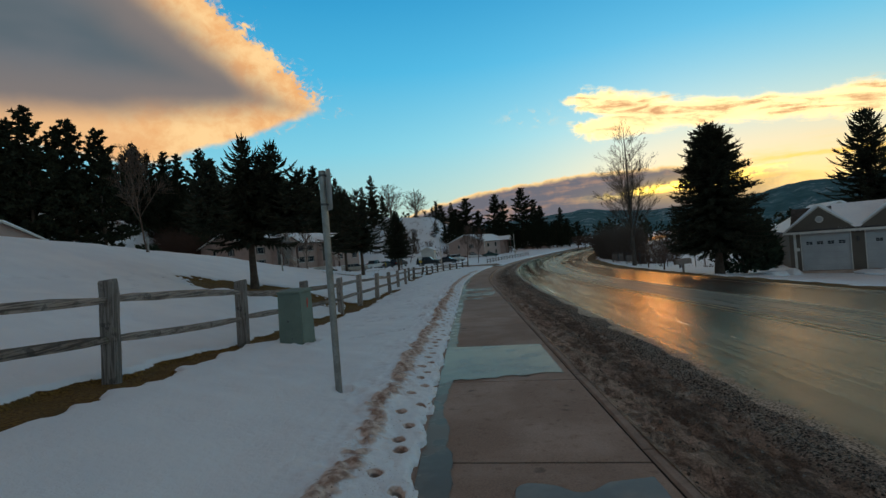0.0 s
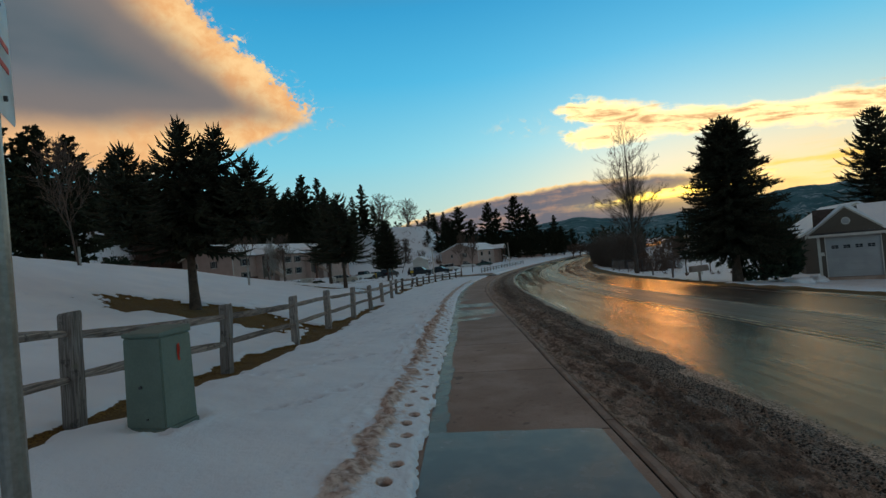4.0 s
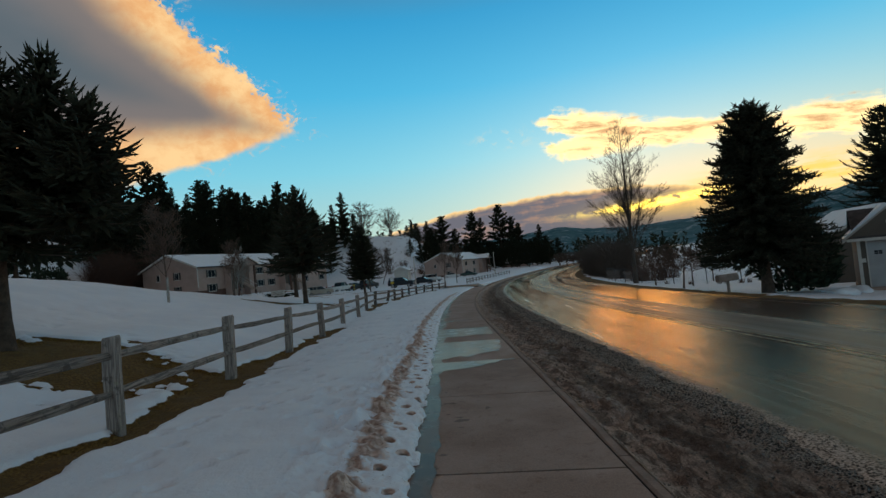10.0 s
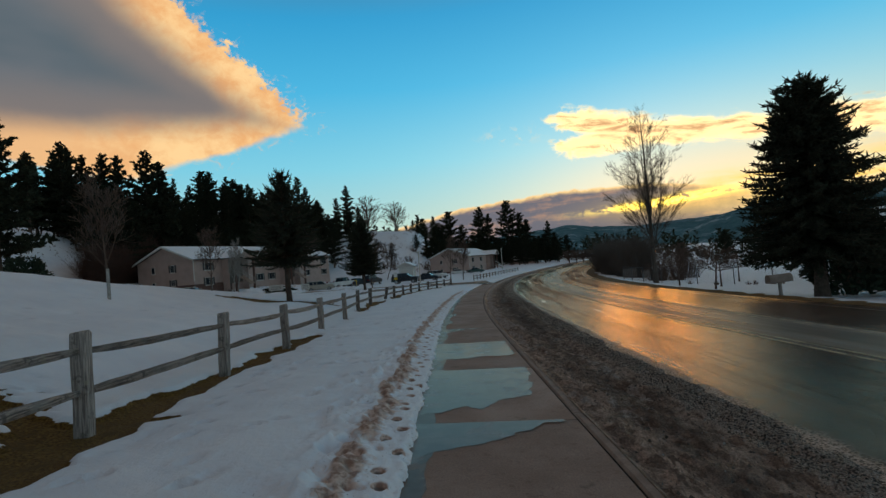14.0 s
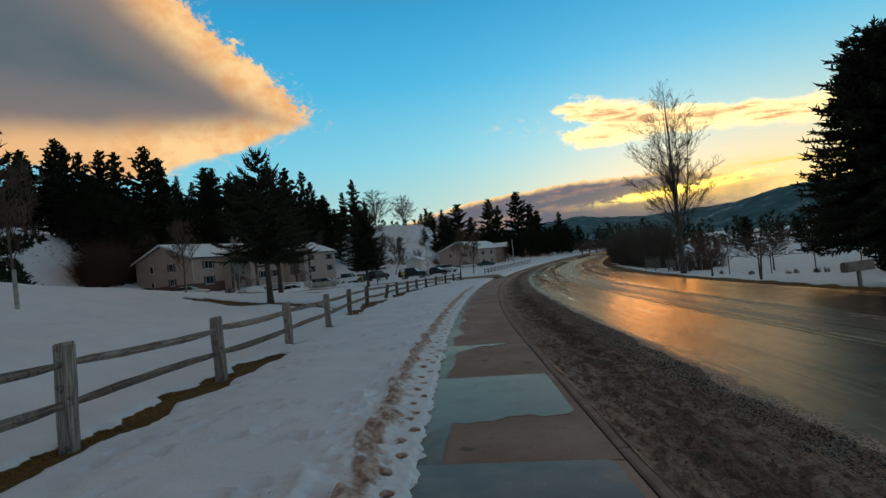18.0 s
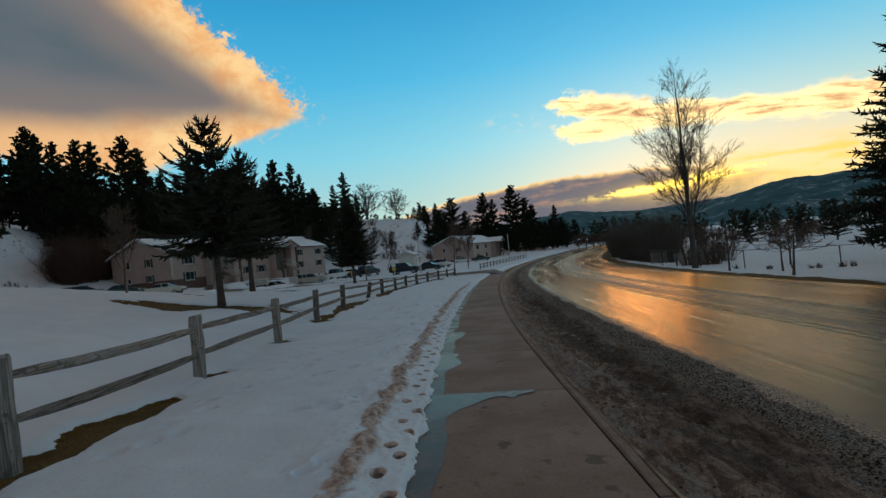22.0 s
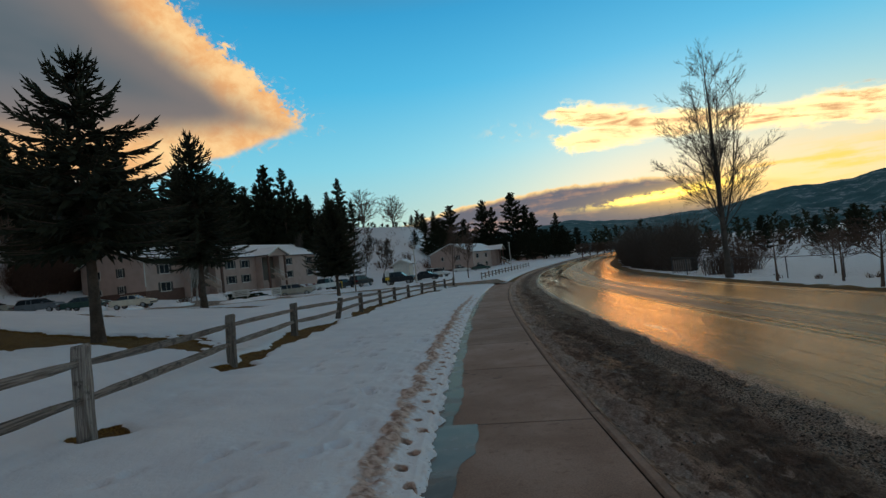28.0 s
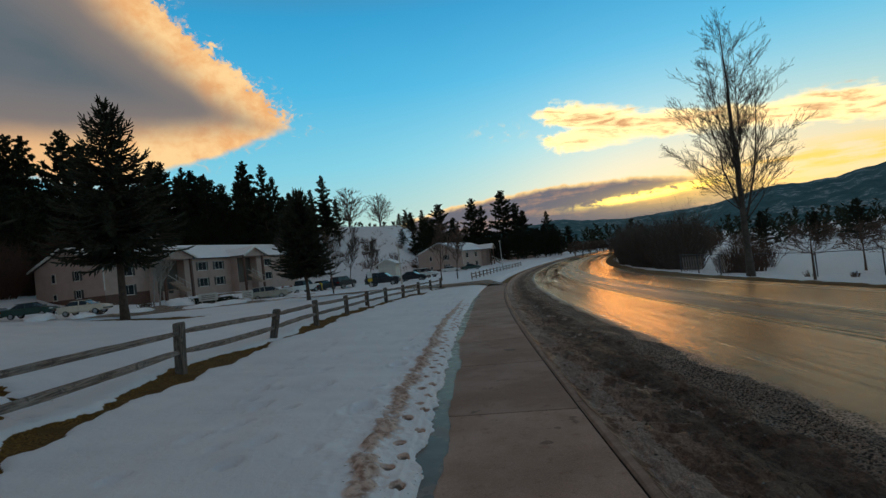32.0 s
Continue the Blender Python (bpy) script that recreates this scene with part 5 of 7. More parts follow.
def tall_pine(name, label, h, r, clear, seed, tufts=170, round_top=0.5):
    """A ponderosa-like pine built at the origin: bare lower trunk and clumps of needles on uneven limbs."""
    rs = random.Random(seed)
    th = base(name, pose(0, 0, 0), label, "tree", "pines on the hillside")
    so = Soup()
    trunk = trunk_soup(h * 0.97, 0.014 * h + 0.04, rs, 0.006, 7)
    for i in range(tufts):
        t = ((i + rs.random()) / tufts) ** 0.85
        zz = clear + (h - clear) * t
        prof = (1 - t) ** round_top * (0.55 + 0.45 * min(1, 3 * t + 0.15)) + 0.06
        an = i * 2.4 + rs.uniform(-0.7, 0.7)
        ln = r * prof * rs.uniform(0.45, 1.12)
        rise = math.radians(rs.uniform(-4, 22) + 40 * t * t)
        d = Vector((math.cos(an) * math.cos(rise), math.sin(an) * math.cos(rise), math.sin(rise)))
        p = Vector((0, 0, zz))
        trunk.tube([p, p + d * ln], [0.06 * (1.1 - t), 0.015], 3)
        s = (0.50 + 0.55 * prof) * 0.034 * h * rs.uniform(0.8, 1.2)
        n = max(3, int(ln / (s * 0.42)))
        for q in range(n):
            f = 0.12 + 0.93 * (q + rs.random()) / n
            c = p + d * ln * min(f, 1.05) + Vector((rs.gauss(0, 0.25), rs.gauss(0, 0.25), rs.gauss(0.12, 0.18))) * s
            for k in range(13):
                w = Vector((rs.gauss(d.x * 0.6, 0.8), rs.gauss(d.y * 0.6, 0.8), rs.gauss(0.45, 0.6))).normalized()
                so.blade(c - w * s * 0.25, c + w * s * rs.uniform(0.6, 1.10), s * 0.25, w.cross(Vector((rs.gauss(0, 1), rs.gauss(0, 1), rs.gauss(0, 1)))).normalized())
    so.link("crown", M_PINE, th)
    trunk.link("trunk", M_BARK, th, True)
    return th


def bare_tree(name, label, x, y, h, r, seed, z=None, fork=0.22, spread=0.55, levels=5, material=None, kids=5, lean=(0, 0), twig_r=0.006, up=0.35, group="", crook=0.12):
    """A leafless tree: trunk, limbs and fine twigs."""
    rs = random.Random(seed)
    z = ground_z(x, y) if z is None else z
    th = base(name, pose(x, y, z, lean[0], lean[1], rs.uniform(0, 360)), label, "tree", group)
    wood, fine = Soup(), Soup()

    def grow(p, d, ln, rad, lev):
        segs = 5 if lev < 2 else 3
        pts, rads = [p], [rad]
        dd = d.copy()
        for i in range(segs):
            dd = (dd + Vector((rs.gauss(0, crook), rs.gauss(0, crook), rs.gauss(0.02, crook) + 0.04 * lev * up))).normalized()
            pts.append(pts[-1] + dd * ln / segs)
            rads.append(max(rad * (1 - 0.72 * (i + 1) / segs), twig_r))
        (wood if lev < 3 or levels < 4 else fine).tube(pts, rads, 7 if lev == 0 else (5 if lev == 1 else 3))
        if lev >= levels:
            return
        n = kids + (8 if lev == 0 else 0) + (2 if lev == 1 else 0)
        for k in range(n):
            f = (fork + (1 - fork) * (k + rs.uniform(0.1, 0.9)) / n) if lev == 0 else rs.uniform(0.22, 1.0)
            i = min(int(f * segs), segs - 1)
            q = pts[i].lerp(pts[i + 1], f * segs - i)
            an = k * 2.4 + rs.uniform(-0.5, 0.5)
            ax = (pts[i + 1] - pts[i]).normalized()
            s = ax.cross(Vector((math.cos(an), math.sin(an), 0.2))).normalized()
            sp = spread * rs.uniform(0.7, 1.35) * (1.15 - 0.5 * f if lev == 0 else 1)
            nd = (ax * math.cos(sp) + s * math.sin(sp)).normalized()
            nd = (nd + Vector((0, 0, up * 0.5))).normalized()
            nl = ln * (rs.uniform(0.36, 0.56) * (1.12 - 0.55 * f) if lev == 0 else rs.uniform(0.42, 0.66) * (1.15 - 0.45 * f))
            grow(q, nd, nl, max(rads[i] * (0.42 if lev == 0 else 0.55), twig_r), lev + 1)

    grow(Vector((0, 0, -0.2)), Vector((0, 0, 1)), h, r, 0)
    wood.link("trunk", material or M_GREYBARK, th, True)
    if fine.v:
        fine.link("branchwork", material or M_GREYBARK, th)
    return th


def leafless(name, label, x, y, h, r, seed, env, z=None, first=0.2, limbs=30, forks=3, twig_r=0.012, material=None, group="", lean=(0, 0), lift=0.16, space=0.34, bush=0.30):
    """A leafless crown: limbs that climb from the stem to an outline env(height share), set with twigs."""
    rs = random.Random(seed)
    th = base(name, pose(x, y, ground_z(x, y) if z is None else z, lean[0], lean[1], rs.uniform(0, 360)), label, "tree", group)
    wood, fine = Soup(), Soup()
    stem, rad = [], []
    for i in range(13):
        t = i / 12
        stem.append(Vector((rs.gauss(0, 0.006) * h * t * (1 - t), rs.gauss(0, 0.006) * h * t * (1 - t), h * t - (0.3 if i == 0 else 0))))
        rad.append(max(r * (1 - t) ** 0.9 * (1.3 if i == 0 else 1.0), twig_r))
    wood.tube(stem, rad, 9)
    upz = Vector((0, 0, 1))

    def spray(q, d, ln, lev):
        d1 = (d + Vector((rs.gauss(0, 0.08), rs.gauss(0, 0.08), 0.06))).normalized()
        m = q + d * ln * 0.5
        e = m + d1 * ln * 0.5
        fine.tube([q, m, e], [twig_r * (1.5 if lev else 1.1), twig_r * 1.1, twig_r * 0.7], 3)
        if lev:
            for j in range(max(2, int(ln / space) + 1)):
                f = rs.uniform(0.25, 0.98)
                c = q.lerp(m, f * 2) if f < 0.5 else m.lerp(e, f * 2 - 1)
                v = Vector((rs.gauss(0, 1), rs.gauss(0, 1), rs.gauss(0.25, 0.7))).normalized()
                spray(c, (d1 + v * 0.62).normalized(), ln * rs.uniform(0.30, 0.52), lev - 1)

    for i in range(limbs):
        big = i < forks
        f0 = first + 0.05 * i if big else first + (0.93 - first) * ((i - forks + rs.random()) / (limbs - forks)) ** 1.1
        f1 = min(0.985, rs.uniform(0.74, 0.92)) if big else min(0.985, f0 + lift * rs.uniform(0.5, 1.5) * (1.05 - f0) + 0.02)
        an = i * 2.4 + rs.uniform(-0.5, 0.5)
        rr = env(f1) * h * (rs.uniform(0.35, 0.60) if big else rs.uniform(0.70, 1.06))
        o = Vector((math.cos(an), math.sin(an), 0))
        k = f0 * 12
        j = min(int(k), 11)
        p0 = stem[j].lerp(stem[j + 1], k - j)
        p2 = Vector((o.x * rr, o.y * rr, f1 * h))
        p1 = p0 + o * rr * (0.75 if big else 0.52) + upz * (f1 - f0) * h * (0.30 if big else 0.40)
        n = 7
        pts = [p0 * (1 - t) ** 2 + p1 * 2 * t * (1 - t) + p2 * t * t + Vector((rs.gauss(0, 1), rs.gauss(0, 1), rs.gauss(0, 1))) * 0.005 * (p2 - p0).length * min(1, 3 * t) for t in [q / n for q in range(n + 1)]]
        ln = (p2 - p0).length
        r0 = max(rad[j] * (0.44 if big else 0.21), twig_r * 1.6)
        wood.tube(pts, [max(r0 * (1 - 0.92 * q / n), twig_r) for q in range(n + 1)], 5)
        for q in range(max(4, int(ln / space))):
            f = rs.uniform(0.18, 1.0) * n
            k = min(int(f), n - 1)
            c = pts[k].lerp(pts[k + 1], f - k)
            ax = (pts[k + 1] - pts[k]).normalized()
            v = Vector((rs.gauss(0, 1), rs.gauss(0, 1), rs.gauss(0.15, 0.6))).normalized()
            spray(c, (ax + v * 0.60 + upz * 0.12).normalized(), (bush * min(ln, 0.34 * h) * (1.15 - 0.6 * f / n) + 0.25) * rs.uniform(0.6, 1.2), 1 if ln < 1.2 else 2)
    for q in range(14):
        c = stem[-3].lerp(stem[-1], rs.random())
        spray(c, (upz + Vector((rs.gauss(0, 0.35), rs.gauss(0, 0.35), 0))).normalized(), 0.07 * h * rs.uniform(0.5, 1.1), 1)
    wood.link("trunk", material or M_GREYBARK, th, True)
    fine.link("branchwork", material or M_GREYBARK, th)
    return th


def brush(name, label, x, y, w, h, seed, stems=260, material=None, z=None, group="brush"):
    """A leafless thicket of thin stems."""
    rs = random.Random(seed)
    z = ground_z(x, y) if z is None else z
    so = Soup()
    for k in range(stems):
        a, d = rs.uniform(0, 6.283), w * math.sqrt(rs.random()) * 0.5
        p = Vector((math.cos(a) * d * 0.75, math.sin(a) * d * 0.75, -0.1))
        hh = h * rs.uniform(0.55, 1.05) * (1 - 0.45 * (2 * d / w) ** 2)
        v = Vector((math.cos(a) * 0.35 * d / w * 2 + rs.gauss(0, 0.18), math.sin(a) * 0.35 * d / w * 2 + rs.gauss(0, 0.18), 1)).normalized()
        pts = [p, p + v * hh * 0.5, p + (v + Vector((rs.gauss(0, 0.15), rs.gauss(0, 0.15), 0))).normalized() * hh]
        so.tube(pts, [0.03, 0.02, 0.008], 3)
        for b in range(5):
            q = pts[1].lerp(pts[2], rs.random())
            so.tube([q, q + (v + Vector((rs.gauss(0, 0.55), rs.gauss(0, 0.55), rs.gauss(0.2, 0.3)))).normalized() * hh * rs.uniform(0.2, 0.42)], [0.012, 0.006], 3)
    ob = so.link(name, material or M_TWIG, None)
    ob.matrix_world = pose(x, y, z)
    return tagged(ob, label, "bush", group)


def hedge(name, label, x, y, rx, ry, h, seed, material, n=1500, z=None):
    """A dense evergreen bush: an uneven body of many small sprays."""
    rs = random.Random(seed)
    so = Soup()
    for k in range(n):
        a, t = rs.uniform(0, 6.283), rs.random()
        prof = min(1.0, 0.65 + t * 1.6) * (1 - max(0, t - 0.35) ** 2 * 1.35)
        lob = 1 + 0.14 * math.sin(3 * a + seed) + 0.10 * math.sin(7 * a + 9 * t)
        d = prof * lob * rs.uniform(0.55, 1.0) ** 0.5
        c = Vector((math.cos(a) * rx * d, math.sin(a) * ry * d, h * t * rs.uniform(0.9, 1.03)))
        w = (Vector((math.cos(a), math.sin(a), 0.7)) + Vector((rs.gauss(0, 0.6), rs.gauss(0, 0.6), rs.gauss(0, 0.6)))).normalized()
        so.blade(c - w * 0.12, c + w * rs.uniform(0.25, 0.5), 0.10, w.cross(Vector((rs.gauss(0, 1), rs.gauss(0, 1), rs.gauss(0, 1)))).normalized())
    th = base(name, pose(x, y, ground_z(x, y) - 0.1 if z is None else z), label, "bush")
    so.link("foliage", material, th)
    stems = Soup()
    for k in range(5):
        a = 1.26 * k + rs.uniform(-0.3, 0.3)
        d = Vector((math.cos(a) * rx, math.sin(a) * ry, 0))
        stems.tube([d * 0.04 - Vector((0, 0, 0.15)), d * 0.25 + Vector((0, 0, h * 0.35)), d * 0.45 + Vector((0, 0, h * 0.75))], [0.05 * h ** 0.5, 0.035 * h ** 0.5, 0.012], 5)
    stems.link("stems", M_BARK, th, True)
    return th


# spruces on the lawn
spruce("spruce_tree", "dark spruce with several tops over a ring of bare grass", -8.3, 19.7, 5.9, 2.35, 2.1, 5, branches=9, radius=0.16, full=0.80, dense=0.88,
       leaders=((1.05, 0.1, 5.8, 1.35, 2.9), (0.5, 0.3, 5.35, 1.3, 2.9), (-0.55, -2.05, 4.85, 1.2, 2.4), (1.9, -0.5, 3.95, 1.25, 2.3), (2.3, -0.7, 4.4, 1.0, 3.1)))
spruce("spruce_tree", "tall dark spruce on the lawn over bare brown grass", -8.15, 40.6, 7.0, 2.6, 2.35, 6, branches=9, radius=0.14, full=0.84, dense=0.76)
spruce("spruce_tree", "dark full spruce on the snowy lawn", -13.0, 55.8, 9.4, 3.0, 2.8, 7, branches=10, radius=0.17, twig=1.15, full=0.78, dense=0.9)
spruce("spruce_tree", "narrow dark spruce near the entrance drive", -9.2, 71.5, 8.3, 2.5, 2.2, 8, branches=11, radius=0.14, twig=1.3, dense=1.5, full=0.68)
# large conifer across the road
spruce("spruce_tree", "large dark conifer beside the road with snow under it", 20.85, 42.3, 12.2, 4.25, 2.7, 9, full=0.50, skirt=0.75, z=-2.66, branches=13, twig=1.1, radius=0.33, dense=1.0, swing=36, ragged=1.06, clump=3, hook=0.25, leaders=((0.7, 0.0, 11.7, 1.5, 8.5), (-0.6, 0.2, 11.5, 1.5, 8.5)))
spruce("spruce_tree", "tall dark conifer behind the garage", 57.0, 72.3, 18.7, 6.0, 3.0, 10, z=-4.0, branches=10, twig=2.6, radius=0.5, full=0.55)
hedge("juniper_bush", "rounded dark evergreen bush beside the conifer", 23.6, 43.6, 2.3, 2.2, 4.5, 3, M_JUNIPER, 2600, -2.75)
hedge("juniper_bush", "rounded dark evergreen bush behind the snowy rise", -38.6, 60.6, 2.0, 2.0, 5.1, 7, M_JUNIPER, 2200)
hedge("juniper_bush", "dark evergreen bush by the garage wall", 26.4, 46.0, 1.4, 1.4, 3.0, 4, M_JUNIPER, 1200, -2.9)

# bare trees
leafless("poplar_tree", "tall leafless poplar beside the road", 23.7, 71.5, 20.2, 0.275, 23, lambda f: float(np.interp(f, [0.15, 0.28, 0.40, 0.55, 0.68, 0.82, 0.93, 1.0], [0.04, 0.13, 0.190, 0.232, 0.222, 0.180, 0.115, 0.04])), z=-3.75, first=0.21, limbs=52, forks=5, twig_r=0.0068, lift=0.22, space=0.30, bush=0.27)
for k, (x, y, h, ln) in enumerate([(22.9, 64.0, 3.5, 0), (25.9, 62.0, 3.5, 0), (20.3, 52.4, 3.4, -9), (34.5, 74, 3.6, 0), (39, 66, 3.6, 4)]):
    leafless("orchard_tree", "small leafless orchard tree in snow beside a wire fence", x, y, h, 0.085, 31 + k, lambda f: 0.56 * max(0.0, 1 - (1.75 * f - 1.10) ** 2) ** 0.5, first=0.40, limbs=24, forks=5, twig_r=0.0075, lean=(0, ln), lift=0.20, space=0.20, bush=0.30, material=M_TWIG, group="orchard trees")
for k, (x, y, h) in enumerate([(-29.9, 219, 14.0), (-19.2, 224, 12)]):
    leafless("bare_tree", "rounded leafless tree on the crest of the hill", x, y, h, 0.34, 51 + k, lambda f: 0.50 * max(0.0, 1 - (2 * f - 1.05) ** 2) ** 0.5, first=0.08, limbs=64, forks=6, twig_r=0.034, lift=0.36, space=0.75, bush=0.34, material=M_GREYTWIG, group="trees on the crest")
for k, (x, y, h) in enumerate([(-20, 150, 9), (-16, 152, 8), (-33, 146, 9)]):
    bare_tree("bare_tree", "thin leafless tree at the foot of the hill", x, y, h, 0.12, 61 + k, fork=0.25, spread=0.5, levels=3, kids=6, twig_r=0.025, up=0.6, group="trees at the hill's foot")

# birches with whitened feet on the lawn
for x, y, z, h, sd in ((-11.3, 31.2, 0.95, 3.4, 71), (-15.7, 24.8, 2.35, 4.6, 72), (-13.7, 43.9, None, 3.2, 73)):
    tr = bare_tree("birch_tree", "young leafless birch with a whitened foot in the snow", x, y, h, 0.045, sd, z=z, fork=0.32, spread=0.75, levels=3, kids=6, twig_r=0.007, up=0.4, material=M_TWIG, group="young birches", crook=0.05)
    part("painted_foot", rod_bm((0, 0, -0.1), (0, 0, 0.92), 0.055, 0.05, 10), M_BIRCH, tr, "whitened lower trunk")
for x, y, h, sd in ((0.85, 99, 6.0, 74), (3.0, 102, 5.8, 75), (-10.8, 88.0, 5.5, 76)):
    bare_tree("young_tree", "young leafless street tree in the snow", x, y, h, 0.09, sd, fork=0.3, spread=0.6, levels=3, kids=6, twig_r=0.012, up=0.5, material=M_TWIG, group="young street trees", crook=0.05)
for x, y, h, sd in ((-34.5, 96.3, 6.8, 78), (-33.9, 96.6, 6.0, 79)):
    bare_tree("birch_tree", "leafless pale-barked birch before the apartments", x, y, h, 0.09, sd, fork=0.2, spread=0.45, levels=3, kids=6, twig_r=0.014, up=0.6, material=M_BIRCH, lean=(0, -5 if sd == 78 else 6), group="birches by the apartments", crook=0.06)

# pines: a few shapes, set out over the hillside and beyond the houses
PINES = [tall_pine("pine_tree", "tall dark ponderosa pine on the snowy hillside", 24, 6.0, 3.5, 101, 84, 0.55), tall_pine("pine_tree", "tall dark ponderosa pine on the snowy hillside", 25, 5.6, 4.5, 102, 80, 0.6),
         tall_pine("pine_tree", "dark pine with a pointed top on the snowy hillside", 22, 5.2, 2.5, 103, 80, 0.8), tall_pine("pine_tree", "dark bushy pine on the snowy hillside", 20, 6.2, 1.5, 104, 84, 0.6)]
PINE_H = [24, 25, 22, 20]
for p in PINES:
    p.matrix_world = pose(-150, -40 - 9 * PINES.index(p), ground_z(-150, -40))
pine_count = 0


def plant(x, y, top, shape=None, wide=1.0):
    global pine_count
    k = pine_count % 4 if shape is None else shape
    pine_count += 1
    z = ground_z(x, y) - 0.3
    s = max(top - z, 5) / PINE_H[k]
    ob = copy_thing(PINES[k], pose(x, y, z, 0, 0, pine_count * 77 % 360))
    ob.scale = (s * wide, s * wide, s)
    return ob


for x, y, top in [(-77.6, 109.2, 28.4), (-80, 119.3, 30.1), (-73.3, 114.1, 29.9), (-74, 119.1, 29.7), (-71.5, 122.1, 30.2), (-66.5, 119, 28.9), (-63.6, 123.9, 30.5), (-61.6, 125.9, 28.3)]:
    plant(x, y, top, pine_count % 2)
for x, y, top in [(-70.7, 164, 32), (-67.1, 164, 27.5), (-62.8, 164, 29), (-56.6, 164, 28.9), (-47.2, 165.5, 31.3), (-41.7, 163.4, 29.5), (-40.8, 168.5, 27.1), (-52.2, 163.7, 25.9)]:
    plant(x, y, top, 2 if pine_count % 3 else 1)
for x, y, top in [(-57.9, 74.3, 25), (-60, 74.3, 24.3), (-55.6, 77.3, 23.9), (-72.0, 102.5, 26.5), (-70.7, 108.7, 29.6), (-75.7, 108.6, 26.5), (-61.5, 71, 26.3), (-64, 68, 24.5), (-66.5, 73, 25.6)]:
    plant(x, y, top, pine_count % 2)
for x, y, top in [(-16.1, 269.7, 17.6), (-4.5, 275, 24.6), (3.6, 270.5, 25.6), (9.4, 265.6, 18.1), (19.4, 271, 26.7), (23.4, 269, 22.8), (32.6, 266.6, 28), (38.1, 263.8, 21.3), (42.9, 272, 18.6), (49.4, 252, 15.7), (51.5, 252, 7.9), (-24.8, 279, 15.8)]:
    plant(x, y, top, None, 1.15)
for x, y, top in [(-33, 193, 30.7), (-36.1, 190, 26.2), (-28.4, 188, 22.2)]:
    plant(x, y, top, 2, 1.1)
for x, y, top in [(71.4, 143, 2.7), (90.5, 152.7, 1.4), (84.1, 132.8, 2.8), (64.8, 153, 1.0)]:
    plant(x, y, top, 3, 1.3)
rsf = random.Random(7)
for k in range(64):                       # the wood's inner rows, lower than its edge
    y = 66 + 1.75 * k + rsf.uniform(-2, 2)
    x = -81 - rsf.uniform(0, 22) + 0.16 * (y - 66)
    plant(x, y, ground_z(x, y) + rsf.uniform(7, 11.5), 3 if k % 2 else None, 1.15)
for k in range(20):                       # slope below the crest, left of the bare trees
    x, y = -66 + 1.7 * k + rsf.uniform(-1, 1), 186 + rsf.uniform(-8, 22)
    plant(x, y, ground_z(x, y) + rsf.uniform(9, 15), None, 1.1)
for k in range(26):
    x, y = -72 + 1.5 * k + rsf.uniform(-1, 1), 150 + 0.5 * k + rsf.uniform(-5, 8)
    plant(x, y, ground_z(x, y) + rsf.uniform(9, 14), 3)
for k in range(22):
    x, y = -8 + 3.0 * k + rsf.uniform(-1.5, 1.5), 262 + rsf.uniform(-8, 14)
    plant(x, y, ground_z(x, y) + rsf.uniform(9, 17), 3, 1.3)

for k in range(26):
    x, y = -12 + 2.6 * k + rsf.uniform(-1.0, 1.0), 226 + rsf.uniform(-6, 16)
    plant(x, y, min(ground_z(x, y) + rsf.uniform(7, 13), 15.5 + 0.35 * max(x + 12, 0)), 3, 1.35)

for k in range(44):                       # dense low growth behind the apartments
    y = 108 + 1.35 * k
    x = -63 + 0.30 * (y - 104) - rsf.uniform(0, 13)
    plant(x, y, ground_z(x, y) + rsf.uniform(9, 13.5), 3, 1.35)
for k in range(26):
    x, y = -76 + 1.6 * k + rsf.uniform(-1, 1), 172 + rsf.uniform(-4, 8)
    plant(x, y, ground_z(x, y) + rsf.uniform(12, 17), None, 1.25)

# thickets
for k in range(24):
    y = 97 + 2.3 * k + 0.06 * k * k + rsf.uniform(-1, 1)
    x = float(bend(y)) + 19.5 + rsf.uniform(-1.0, 4.0)
    brush("thicket", "leafless brown thicket along the bend of the road", x, y, 5.5, rsf.uniform(5.4, 7.6), 200 + k, 420, M_GREYTWIG, group="thickets by the road")
for x, y, w, h in ((27.4, 80.0, 2.6, 2.8), (31.5, 84, 3.5, 3.6), (36, 90, 4.5, 4.2)):
    brush("thicket", "leafless brown shrub behind the wire fence", x, y, w, h, int(x * 7), 150, group="thickets by the road")
for k in range(9):
    y = 105 + 2.2 * k
    x = -58.5 - rsf.uniform(0, 5) + 0.10 * (y - 94)
    brush("thicket", "leafless rust-brown thicket at the edge of the pines", x, y, 5.5, rsf.uniform(4.5, 8.0), 240 + k, 480, M_RUST, group="thickets at the wood's edge")
for k in range(13):
    y = 98.5 + 1.1 * k
    x = -57.0 - rsf.uniform(0, 1) * (0.8 + 0.62 * (y - 98.0))
    brush("thicket", "leafless rust-brown thicket at the edge of the pines", x, y, 4.5, rsf.uniform(4.5, 7.5), 300 + k, 420, M_RUST, group="thickets at the wood's edge")
for k in range(9):
    x, y = -58.5 - 1.0 * k, 108 + rsf.uniform(-1.5, 5)
    plant(x, y, ground_z(x, y) + rsf.uniform(10, 14), 3, 1.3)
